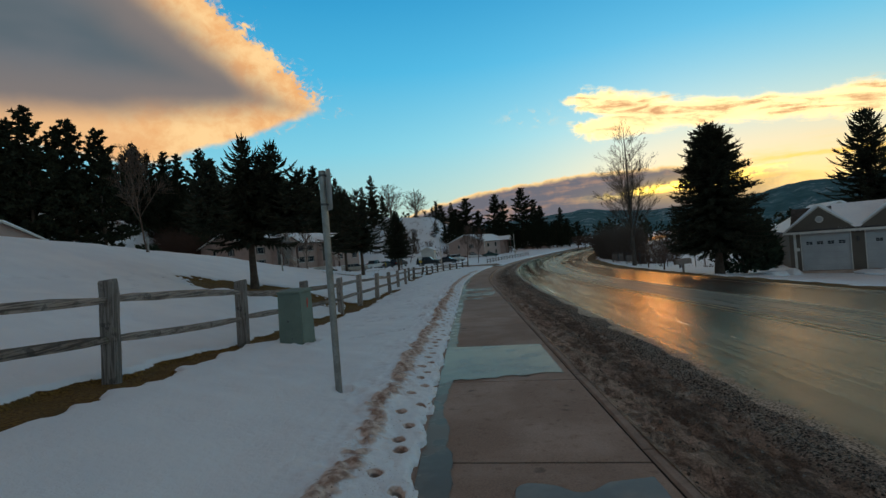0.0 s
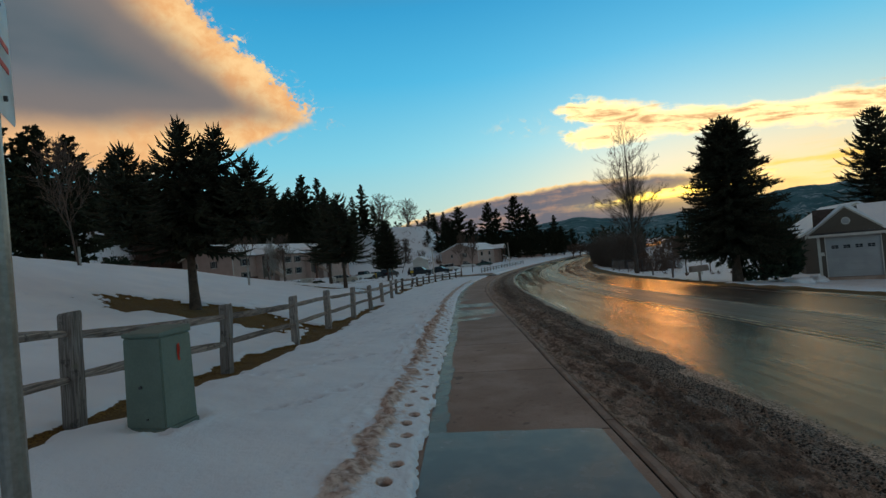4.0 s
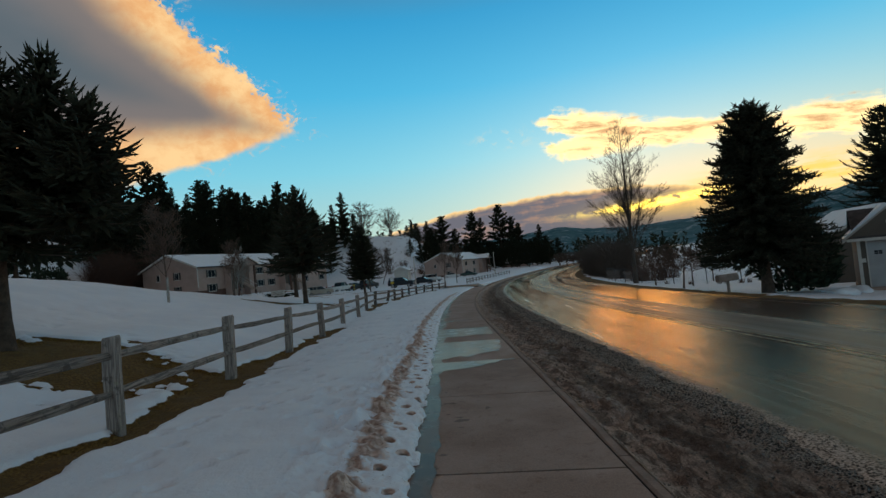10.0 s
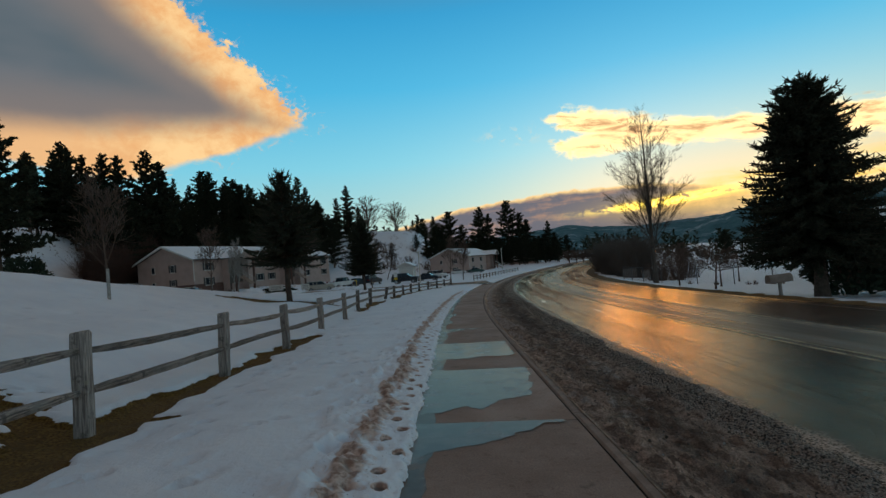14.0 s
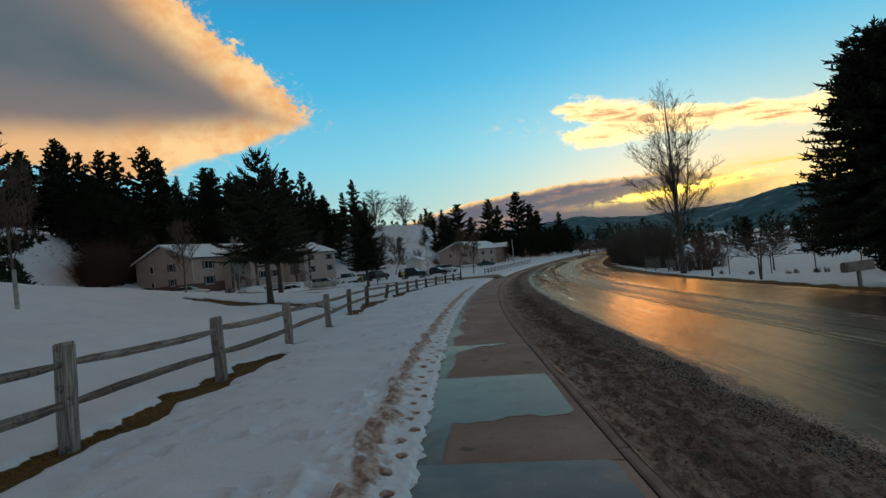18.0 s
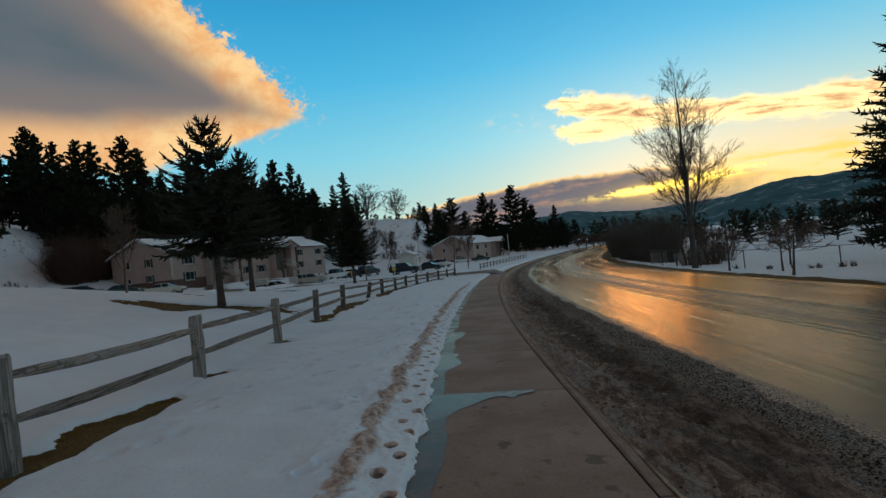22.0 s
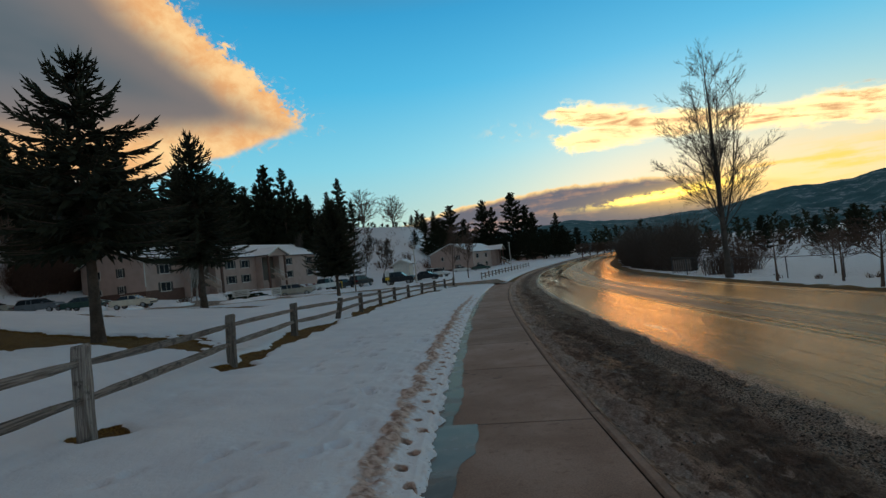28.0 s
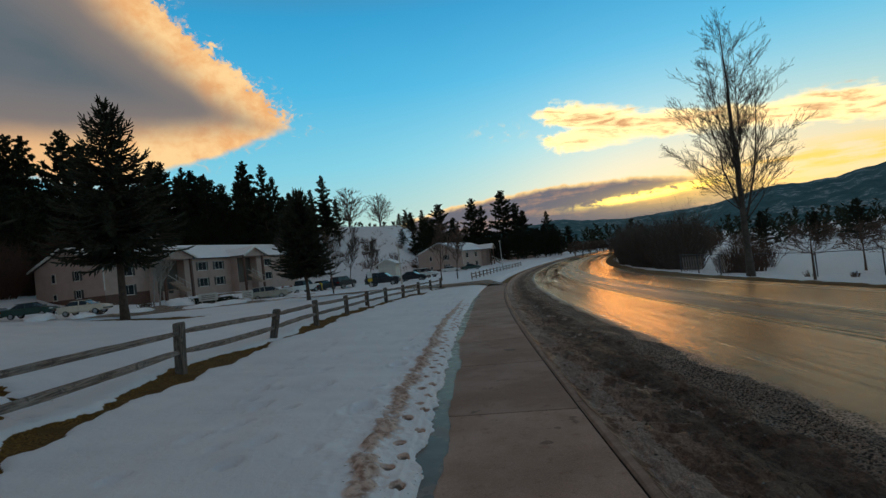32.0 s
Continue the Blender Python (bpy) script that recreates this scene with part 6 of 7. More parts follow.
FIELD = [leafless("field_tree", "round dark leafless tree along the far side of the field", 58, 140 + 9 * k, 6.0, 0.16, 270 + k, lambda f: 0.46 * max(0.0, 1 - (1.9 * f - 1.05) ** 2) ** 0.5, first=0.16, limbs=46, forks=6, twig_r=0.030, lift=0.30, space=0.42, bush=0.32, material=M_TWIG, group="trees beyond the field") for k in range(2)]
for k in range(26):
    x, y = 68 + 4.6 * k + rsf.uniform(-3, 3), 152 + rsf.uniform(-10, 45)
    f = copy_thing(FIELD[k % 2], pose(x, y, ground_z(x, y), 0, 0, 50 * k))
    w = rsf.uniform(0.5, 0.8)
    f.scale = (w * 1.25, w * 1.25, w)
for k in range(12):
    x, y = 42 + 3.5 * k, 186 + 4 * k
    f = copy_thing(FIELD[k % 2], pose(x, y, ground_z(x, y), 0, 0, 70 * k))
    f.scale = (1.2, 1.2, 0.75)

# growth on the snowy hill below the crest
for k in range(26):
    x, y = -26 + 1.35 * k + rsf.uniform(-2, 2), 172 + rsf.uniform(-6, 40)
    brush("shrub", "small leafless brown shrub on the snowy hill", x, y, rsf.uniform(1.6, 3.2), rsf.uniform(1.2, 3.4), 500 + k, 60, M_TWIG, group="shrubs on the hill")
for k in range(9):
    x, y = -9 + 2.1 * k + rsf.uniform(-1, 1), 196 + rsf.uniform(-5, 16)
    plant(x, y, min(ground_z(x, y) + rsf.uniform(5, 9), 11.5), 3, 1.3)
for k in range(46):                       # the wood's front row, closing the gaps between the trunks
    y = 70 + 1.7 * k + rsf.uniform(-1, 1)
    x = -70 - rsf.uniform(0, 8) + 0.12 * (y - 70)
    if y < 116 and x - float(bend(y)) > -84:
        continue
    plant(x, y, ground_z(x, y) + rsf.uniform(8, 13), 3, 1.25)
for k in range(12):
    x, y = -60.5 - rsf.uniform(0, 12), 84 + rsf.uniform(0, 24)
    brush("shrub", "small leafless brown shrub on the snowy slope", x, y, rsf.uniform(0.9, 2.0), rsf.uniform(0.6, 1.7), 530 + k, 24, M_TWIG, group="shrubs on the slope")
for x, y, s in ((-66.5, 76.5, 1.7), (-58.0, 69.0, 1.9), (-70.5, 82.0, 1.4), (-64.0, 90.0, 1.3)):
    hedge("shrub", "small dark evergreen shrub on the snowy slope", x, y, s * 0.8, s * 0.8, s, int(s * 30), M_JUNIPER, 320)


# woods closing the valley, too far to tell apart
def far_woods(name, label, rows):
    so = Soup()
    rs = random.Random(12)
    for x0, y0, x1, y1, n, hgt in rows:
        for k in range(n):
            t = (k + rs.random()) / n
            x, y = x0 + (x1 - x0) * t + rs.uniform(-12, 12), y0 + (y1 - y0) * t + rs.uniform(-15, 15)
            z = ground_z(x, y) - 1
            h = hgt * rs.uniform(0.6, 1.15)
            for b in range(26):
                f = rs.random()
                a, d = rs.uniform(0, 6.283), h * 0.26 * (1 - f) ** 0.7 * rs.uniform(0.3, 1)
                c = Vector((x + math.cos(a) * d, y + math.sin(a) * d, z + h * f))
                w = Vector((math.cos(a), math.sin(a), rs.uniform(0.2, 1.4))).normalized()
                so.blade(c - w, c + w * h * 0.14, h * 0.045, w.cross(Vector((rs.gauss(0, 1), rs.gauss(0, 1), rs.gauss(0, 1)))).normalized())
    return tagged(so.link(name, M_PINE, None), label, "woods", kind="stuff")


far_woods("far_woods", "dark mixed woods closing the valley below the ridge", [(-60, 330, 120, 330, 90, 14), (60, 300, 330, 250, 130, 12), (180, 260, 420, 180, 90, 12), (120, 420, 520, 420, 120, 14), (90, 205, 260, 150, 60, 8)])


def tufts(name, label, n, seed, area, hgt):
    """Dry grass and twigs standing out of the snow, past counting."""
    so, rs = Soup(), random.Random(seed)
    x0, x1, y0, y1 = area
    for k in range(n):
        x, y = rs.uniform(x0, x1), rs.uniform(y0, y1)
        if noise.noise(Vector((x * 0.16, y * 0.12, seed))) < -0.05:
            continue
        p = Vector((x, y, ground_z(x, y) - 0.05))
        for b in range(4):
            q = p + Vector((rs.gauss(0, 0.35), rs.gauss(0, 0.35), 1)).normalized() * hgt * rs.uniform(0.5, 1.3)
            so.blade(p, q, 0.07 * hgt, Vector((rs.gauss(0, 1), rs.gauss(0, 1), 0)).normalized())
    return tagged(so.link(name, M_TWIG, None), label, "dry grass", kind="stuff")


tufts("dry_grass", "dry brown grass and twigs sticking out of the snowy hill", 800, 3, (-48, 0, 168, 222), 0.8)
tufts("dry_grass", "dry brown twigs sticking out of the snowy slope", 420, 5, (-78, -58, 78, 112), 0.55)

# ---- buildings ----
def window_unit(parent, m, w, h, shutters=True, panes=2):
    """A window set on a wall: frame, panes, sill and shutters; x along the wall, -y outwards."""
    fr = part("window", box_bm(-w / 2 - 0.06, w / 2 + 0.06, -0.05, 0.02, -h / 2 - 0.06, h / 2 + 0.06, 0.01), M_TRIM, parent)
    fr.matrix_basis = m
    pw = w / panes
    for k in range(panes):
        part("pane", box_bm(-w / 2 + k * pw + 0.03, -w / 2 + (k + 1) * pw - 0.03, -0.062, -0.03, -h / 2, h / 2), M_GLASS, fr)
    part("sill", box_bm(-w / 2 - 0.1, w / 2 + 0.1, -0.10, 0.02, -h / 2 - 0.13, -h / 2 - 0.06), M_TRIM, fr)
    if shutters:
        for s in (-1, 1):
            part("shutter", box_bm(min(s * (w / 2 + 0.07), s * (w / 2 + 0.42)), max(s * (w / 2 + 0.07), s * (w / 2 + 0.42)), -0.06, 0.01, -h / 2 - 0.05, h / 2 + 0.05, 0.008), M_DARKTRIM, fr)


def gable_roof(parent, w, y0, y1, eave, rise, over=0.55, thick=0.14, snow=0.13, name="roof", x0=0.0, patch=None):
    """Roof slabs with overhang over a span w, and the snow that lies on them."""
    k = rise / (w / 2)
    a, b = x0 - over, x0 + w + over
    zc, ze = eave + rise, eave - over * k
    c = x0 + w / 2
    part(name, prism_bm([(a, ze), (c, zc), (b, ze), (b, ze + thick), (c, zc + thick), (a, ze + thick)], y0 - over, y1 + over), M_ROOF, parent)
    i = 0.10
    sn = part(name + "_snow", prism_bm([(a + i, ze + thick + i * k), (c, zc + thick), (b - i, ze + thick + i * k), (b - i - 0.04, ze + thick + snow + i * k), (c + 0.25, zc + thick + snow * 0.85), (c - 0.25, zc + thick + snow * 0.85), (a + i + 0.04, ze + thick + snow + i * k)], y0 - over + 0.06, y1 + over - 0.06), M_SNOW, parent, "snow lying on the roof")
    for s, y in ((1, y0 - over), (-1, y1 + over)):
        part("fascia", prism_bm([(a - 0.02, ze - 0.10), (c, zc - 0.10), (b + 0.02, ze - 0.10), (b + 0.02, ze + thick + 0.01), (c, zc + thick + 0.01), (a - 0.02, ze + thick + 0.01)], y - 0.03, y + 0.03), M_TRIM, parent)


def apartments(name, label, m, length, porches, wins, mirror=False, h=4.7):
    """Two-storey block of flats: gable end at y = 0, entrance side at x = w."""
    w = 12.4
    th = base(name, m, label, "apartment building")
    part("wall", prism_bm([(0, -2.5), (w, -2.5), (w, h), (w / 2, h + 2.45), (0, h)], 0, length), M_TAN, th)
    part("brick_base", box_bm(-0.03, w + 0.03, -0.03, 9.0, -2.6, 0.36), M_BRICK, th)
    gable_roof(th, w, 0, length, h, 2.5)
    for x, z, ww, hh in ((3.6, 3.35, 0.65, 1.1), (7.9, 3.35, 0.8, 1.2), (7.9, 0.9, 0.8, 1.0), (3.6, 0.8, 0.6, 0.7)):
        window_unit(th, pose(x, -0.01, z), ww, hh, x > 4, 1 if x < 4 else 2)
    for y in wins:
        for z in (3.35, 0.75):
            window_unit(th, pose(w + 0.01, y, z, 0, 0, 90), 1.7, 1.25)
    part("corner_board", box_bm(w - 0.02, w + 0.05, -0.05, 0.10, 1.0, h - 0.1), M_TRIM, th)
    part("corner_board", box_bm(w - 0.02, w + 0.05, length - 0.10, length + 0.05, 1.0, h - 0.1), M_TRIM, th)
    for y in porches:
        pw, d = 5.5, 3.0
        pb = part("porch", prism_bm([(-pw / 2, h - 0.25), (pw / 2, h - 0.25), (pw / 2, h), (0, h + 1.25), (-pw / 2, h)], 0, d), M_TAN, th, "gabled tan entrance porch")
        pb.matrix_basis = pose(w + d, y, 0, 0, 0, 90)
        gable_roof(pb, pw, -0.0, d + 2.5, h, 1.25, 0.45, 0.12, 0.12, "porch_roof", -pw / 2)
        for s in (-1, 1):
            part("column", box_bm(s * (pw / 2 - 0.25) - 0.16, s * (pw / 2 - 0.25) + 0.16, 0.1, 0.42, -2.0, h - 0.25, 0.02), M_BRICK, pb, "dark brick column")
            part("side_wall", box_bm(s * (pw / 2 - 0.10) - 0.08, s * (pw / 2 - 0.10) + 0.08, 1.6, d, -2.0, h - 0.25), M_TAN, pb)
        part("back_wall", box_bm(-pw / 2 + 0.2, pw / 2 - 0.2, d - 0.06, d - 0.01, 0, h - 0.3), M_BROWN, pb)
        part("entry_door", box_bm(-1.5, -0.6, d - 0.10, d - 0.055, 2.3, 4.3, 0.01), M_DARKTRIM, pb)
        part("entry_door", box_bm(0.5, 1.4, d - 0.10, d - 0.055, -0.4, 1.7, 0.01), M_DARKTRIM, pb)
        st = part("stair", box_bm(-1.9, -0.7, 0.2, 0.5, 0.0, 0.17, 0.01), M_CONCRETE, pb, "concrete entrance stair")
        for k in range(9):
            part("step", box_bm(-1.9, -0.6, -2.4 + 0.29 * k, -2.1 + 0.29 * k, -0.4 + 0.18 * k, -0.22 + 0.18 * k, 0.012), M_CONCRETE, st)
        part("handrail", rod_bm((-0.65, -2.4, 0.6), (-0.65, 0.2, 2.2), 0.04), M_TRIM, st)
        part("handrail", rod_bm((-1.9, -2.4, 0.6), (-1.9, 0.2, 2.2), 0.04), M_TRIM, st)
        for k in range(5):
            part("baluster", rod_bm((-0.65, -2.3 + 0.6 * k, -0.3 + 0.37 * k), (-0.65, -2.3 + 0.6 * k, 0.66 + 0.37 * k), 0.025), M_TRIM, st)
    return th


apartments("apartment_building", "two-storey tan apartment building with snow on its roof and brick-columned porches", pose(-54.6, 104.0, 0.55, 0, 0, -17.8), 44, (9.5, 26.5), (3.4, 17.2, 20.9, 34.0, 41.4))
apartments("apartment_building", "two-storey tan apartment building beyond the entrance drive, snow on its roof", pose(-4.6, 171.0, -2.55, 0, 0, -17.0), 36, (27.0,), (5.0, 16.0, 33.5))


def small_house(name, label, m, w, length, h, rise, wall, wins):
    th = base(name, m, label, "house")
    part("wall", prism_bm([(0, -2.5), (w, -2.5), (w, h), (w / 2, h + rise), (0, h)], 0, length), wall, th)
    gable_roof(th, w, 0, length, h, rise, 0.5)
    for pos_w, turn, ww, hh in wins:
        window_unit(th, pose(*pos_w, 0, 0, turn), ww, hh, False)
    return th


small_house("house", "low tan house with a snowy roof behind the snowbank", pose(-57.5, 55.6, 4.75, 0, 0, 75), 9, 14, 2.3, 2.1, M_TAN, [((2.2, -0.01, 1.2), 0, 1.3, 1.2), ((6.2, -0.01, 1.2), 0, 1.3, 1.2)])
small_house("shed", "small pale garden shed with snow on its roof", pose(-10.6, 129.0, -1.35, 0, 0, -4), 3.2, 5.0, 2.1, 0.75, M_TRIM, [])
small_house("house", "pale house far down the road with a snowy roof", pose(33, 246, -4.2, 0, 0, 10), 9, 12, 3.0, 2.4, M_TAN, [((3, -0.01, 1.6), 0, 1.2, 1.2)])


def garage_house():
    """Brown garage with two tall white doors; the front faces the road."""
    th = base("garage_house", pose(27.1, 42.5, -3.0, 0, 0, -36), "brown garage with white sectional doors, pale trim and a snowy roof", "garage")
    h, d = 3.17, 4.8
    bays = ((0.0, 4.05), (4.05, 9.6), (9.6, 15.8))
    for x0, x1 in bays:
        for a, b in ((x0, x0 + 0.47), (x1 - 0.47, x1)):
            part("wall", box_bm(a, b, 0, 0.2, -0.6, h), M_BROWN, th)
        part("wall", box_bm(x0 + 0.47, x1 - 0.47, 0, 0.2, 2.98, h), M_BROWN, th)
    part("side_wall", box_bm(0, 0.2, 0.2, d, -0.6, h), M_BROWN, th)
    part("side_wall", box_bm(15.6, 15.8, 0.2, d, -0.6, h), M_BROWN, th)
    part("back_wall", box_bm(0.2, 15.6, d - 0.2, d, -0.6, h), M_BROWN, th)
    part("floor_slab", box_bm(-0.05, 15.85, -0.4, d, -0.5, 0.02), M_CONCRETE, th)
    part("corner_trim", box_bm(-0.05, 0.13, -0.04, 0.03, -0.1, h - 0.1), M_TRIM, th)
    part("eave_board", box_bm(-0.55, 16.3, -0.50, -0.40, h - 0.16, h + 0.02), M_TRIM, th)
    for x0, x1 in bays[:2]:
        w = x1 - x0 + (0.55 if x0 == 0 else 0)
        a = x0 - (0.55 if x0 == 0 else 0)
        g = part("front_gable", prism_bm([(a, h), (x1, h), ((a + x1) / 2, h + w * 0.41)], -0.30, 0.05), M_BROWN, th)
        gable_roof(g, w, 0.1, d * 0.5, h, w * 0.41, 0.18, 0.12, 0.13, "gable_roof", a)
        c = (a + x1) / 2
        part("vent", rod_bm((c, -0.34, h + w * 0.20), (c, -0.28, h + w * 0.20), 0.27, sides=20), M_TRIM, g, "round white gable vent")
        part("vent_grille", rod_bm((c, -0.36, h + w * 0.20), (c, -0.33, h + w * 0.20), 0.20, sides=20), M_DOORWHITE, g)
    rw = part("main_roof", prism_bm([(-0.45, h - 0.1), (d / 2 - 0.1, h + 1.75), (d / 2 + 0.1, h + 1.75), (d + 0.5, h - 0.1), (d + 0.5, h + 0.05), (d / 2, h + 1.93), (-0.45, h + 0.05)], 0, 16.4), M_ROOF, th)
    rw.matrix_basis = pose(16.2, 0.0, 0, 0, 0, 90) @ pose(0, 0, 0)
    sn = part("roof_snow", prism_bm([(-0.35, h + 0.08), (d / 2, h + 1.95), (d + 0.4, h + 0.08), (d + 0.3, h + 0.22), (d / 2, h + 2.08), (-0.25, h + 0.22)], 0.1, 13.6), M_SNOW, th, "snow lying on the roof")
    sn.matrix_basis = pose(16.15, 0.0, 0, 0, 0, 90)
    for x0, x1 in bays:
        door = part("garage_door", box_bm(x0 + 0.47, x1 - 0.47, 0.10, 0.14, 0.0, 2.98), M_DOORWHITE, th, "white sectional garage door")
        for a in (x0 + 0.40, x1 - 0.47):
            part("door_trim", box_bm(a, a + 0.07, -0.03, 0.05, 0, 3.02), M_TRIM, th)
        part("door_trim", box_bm(x0 + 0.40, x1 - 0.40, -0.03, 0.05, 2.98, 3.06), M_TRIM, th)
        for k in range(6):
            part("door_panel", box_bm(x0 + 0.49, x1 - 0.49, 0.075, 0.105, 0.02 + 0.493 * k, 0.493 * (k + 1) - 0.012, 0.01), M_DOORWHITE, door)
        n = 4
        for k in range(n):
            cx = x0 + 0.47 + (x1 - x0 - 0.94) * (k + 0.75) / (n + 0.5)
            part("door_window", box_bm(cx - 0.20, cx + 0.20, 0.055, 0.08, 2.10, 2.34, 0.006), M_GLASS, door, "small dark window pane")
            part("glazing_bar", box_bm(cx - 0.012, cx + 0.012, 0.045, 0.06, 2.10, 2.34), M_DOORWHITE, door)
            part("glazing_bar", box_bm(cx - 0.20, cx + 0.20, 0.045, 0.06, 2.21, 2.23), M_DOORWHITE, door)
    part("house_number", box_bm(0.08, 0.34, -0.03, 0.0, 1.62, 1.88, 0.005), M_TRIM, th)
    part("wall_lamp", box_bm(3.97, 4.13, -0.15, 0.0, 2.2, 2.55, 0.03), M_DARKTRIM, th)


garage_house()
small_house("house", "dark brown house behind the garage with a steep dark roof", pose(35.5, 56.5, -3.3, 0, 0, -24), 9, 12, 3.2, 2.6, M_BROWN, [])

# ---- parked vehicles ----
def car_paint(name, col):
    return two_tone(name, col, tuple(min(1, c * 1.25 + 0.01) for c in col), 1.5, 20.0, 0.42, bump=0.02, spec=0.25)


P_WHITE, P_CREAM, P_BLACK, P_TAN, P_GREEN, P_GREY, P_YELLOW = [car_paint(n, c) for n, c in (("white_car_paint", (0.55, 0.54, 0.52)), ("cream_car_paint", (0.52, 0.45, 0.36)), ("black_car_paint", (0.014, 0.017, 0.022)), ("tan_car_paint", (0.30, 0.27, 0.22)), ("green_car_paint", (0.018, 0.045, 0.036)), ("grey_car_paint", (0.10, 0.11, 0.12)), ("yellow_paint", (0.55, 0.36, 0.03)))]
M_LAMPRED = two_tone("red_lens", (0.20, 0.008, 0.006), (0.30, 0.015, 0.01), 4.0, 20.0, 0.2)
M_LENS = two_tone("clear_lens", (0.45, 0.45, 0.45), (0.6, 0.6, 0.6), 4.0, 20.0, 0.15)
SHAPES = {  # side outlines: body and glasshouse, along x from the tail to the nose
    "sedan": ([(-2.38, 0.35), (-2.42, 0.62), (-2.36, 0.92), (-1.55, 0.98), (1.05, 0.95), (2.05, 0.80), (2.38, 0.62), (2.40, 0.35), (2.2, 0.24), (-2.2, 0.24)], [(-1.62, 0.96), (-0.95, 1.36), (-0.55, 1.43), (0.25, 1.42), (1.15, 0.94)], 0.89, 0.33),
    "wagon": ([(-2.35, 0.38), (-2.40, 0.7), (-2.34, 1.0), (1.0, 1.0), (2.05, 0.90), (2.36, 0.66), (2.36, 0.38), (2.15, 0.26), (-2.15, 0.26)], [(-2.30, 0.98), (-2.0, 1.46), (-1.5, 1.54), (0.2, 1.52), (1.1, 0.98)], 0.90, 0.34),
    "suv": ([(-2.4, 0.48), (-2.45, 0.8), (-2.40, 1.12), (1.0, 1.12), (2.15, 1.04), (2.42, 0.8), (2.42, 0.48), (2.2, 0.34), (-2.2, 0.34)], [(-2.36, 1.10), (-2.2, 1.66), (-1.8, 1.77), (0.3, 1.76), (1.12, 1.10)], 0.95, 0.38),
    "pickup": ([(-2.85, 0.55), (-2.87, 1.12), (1.4, 1.14), (2.65, 1.10), (2.85, 0.9), (2.85, 0.5), (2.6, 0.40), (-2.6, 0.40)], [(-0.55, 1.12), (-0.40, 1.76), (-0.1, 1.84), (1.0, 1.83), (1.65, 1.12)], 0.98, 0.40),
}


def parked(kind, paint, label, x, y, yaw, lift=0.13):
    """A parked vehicle: body, glasshouse, roof, panes, wheels and lamps."""
    body, house, hw, wr = SHAPES[kind]
    th = base(kind if kind != "wagon" else "station_wagon", pose(x, y, ground_z(x, y) + lift, 0, 0, yaw), label, "car", "parked cars")
    bm = prism_bm(body, -hw, hw)
    bmesh.ops.bevel(bm, geom=[e for e in bm.edges if abs(e.verts[0].co.y - e.verts[1].co.y) < 1e-4], offset=0.09, segments=3, affect="EDGES")
    part("body", bm, paint, th, smooth=False)
    bm = prism_bm(house, -hw + 0.10, hw - 0.10)
    top = max(z for _, z in house)
    lowz = min(z for _, z in house)
    for v in bm.verts:
        v.co.y *= 1 - 0.17 * (v.co.z - lowz) / (top - lowz)
    bmesh.ops.bevel(bm, geom=bm.edges[:], offset=0.03, segments=2, affect="EDGES")
    part("glasshouse", bm, M_GLASS, th, "dark window glass")
    xs = [p for p in house if p[1] > top - 0.12]
    rf = part("roof_panel", box_bm(min(p[0] for p in xs) - 0.1, max(p[0] for p in xs) + 0.1, -hw * 0.78, hw * 0.78, top - 0.035, top + 0.025, 0.025), paint, th)
    for px in [(house[0][0] + house[-1][0]) / 2 + 0.1] + ([-1.05] if kind in ("suv", "wagon") else []):
        for s in (-1, 1):
            part("pillar", rod_bm((px, s * (hw - 0.10), lowz), (px - 0.05, s * (hw - 0.10) * 0.845, top), 0.045, sides=6), paint, th)
    ax = body[-1][0] * -1
    for wx in (ax * 0.0 + body[0][0] + 0.92, body[-3][0] - 0.90):
        for s in (-1, 1):
            wb = bmesh.new()
            bmesh.ops.create_cone(wb, cap_ends=True, segments=20, radius1=wr, radius2=wr, depth=0.22)
            bmesh.ops.bevel(wb, geom=[e for e in wb.edges if len(e.link_faces) == 2 and e.calc_face_angle(0) > 1.0], offset=0.04, segments=2, affect="EDGES")
            wh = part("wheel", wb, M_TYRE, th)
            wh.matrix_basis = pose(wx, s * (hw - 0.10), wr - 0.12, 90, 0, 0)
            part("rim", rod_bm((0, 0, -0.118), (0, 0, 0.118), wr * 0.62, sides=14), M_RIM, wh)
    nose, tail = max(p[0] for p in body), min(p[0] for p in body)
    hz = body[1][1]
    for s in (-1, 1):
        part("tail_lamp", box_bm(tail - 0.015, tail + 0.12, min(s * hw * 0.60, s * hw * 0.95), max(s * hw * 0.60, s * hw * 0.95), hz + 0.02, hz + 0.20, 0.02), M_LAMPRED, th)
        part("headlamp", box_bm(nose - 0.22, nose - 0.02, min(s * hw * 0.58, s * hw * 0.94), max(s * hw * 0.58, s * hw * 0.94), 0.60, 0.74, 0.03), M_LENS, th)
        part("mirror", box_bm(house[-1][0] - 0.35, house[-1][0] - 0.2, min(s * hw, s * (hw + 0.18)), max(s * hw, s * (hw + 0.18)), lowz + 0.02, lowz + 0.16, 0.03), paint, th)
    if kind == "pickup":
        part("plough_blade", prism_bm([(2.95, 0.15), (3.12, 0.10), (3.06, 0.55), (3.16, 1.05), (3.05, 1.08), (2.92, 0.60)], -1.15, 1.15), P_YELLOW, th, "yellow snow plough blade")
        part("load_bed", box_bm(-2.75, -0.65, -hw + 0.12, hw - 0.12, 1.10, 1.15), M_TYRE, th)
    part("bumper", box_bm(tail - 0.05, tail + 0.1, -hw * 0.94, hw * 0.94, 0.36, 0.52, 0.03), M_STEELDARK, th)
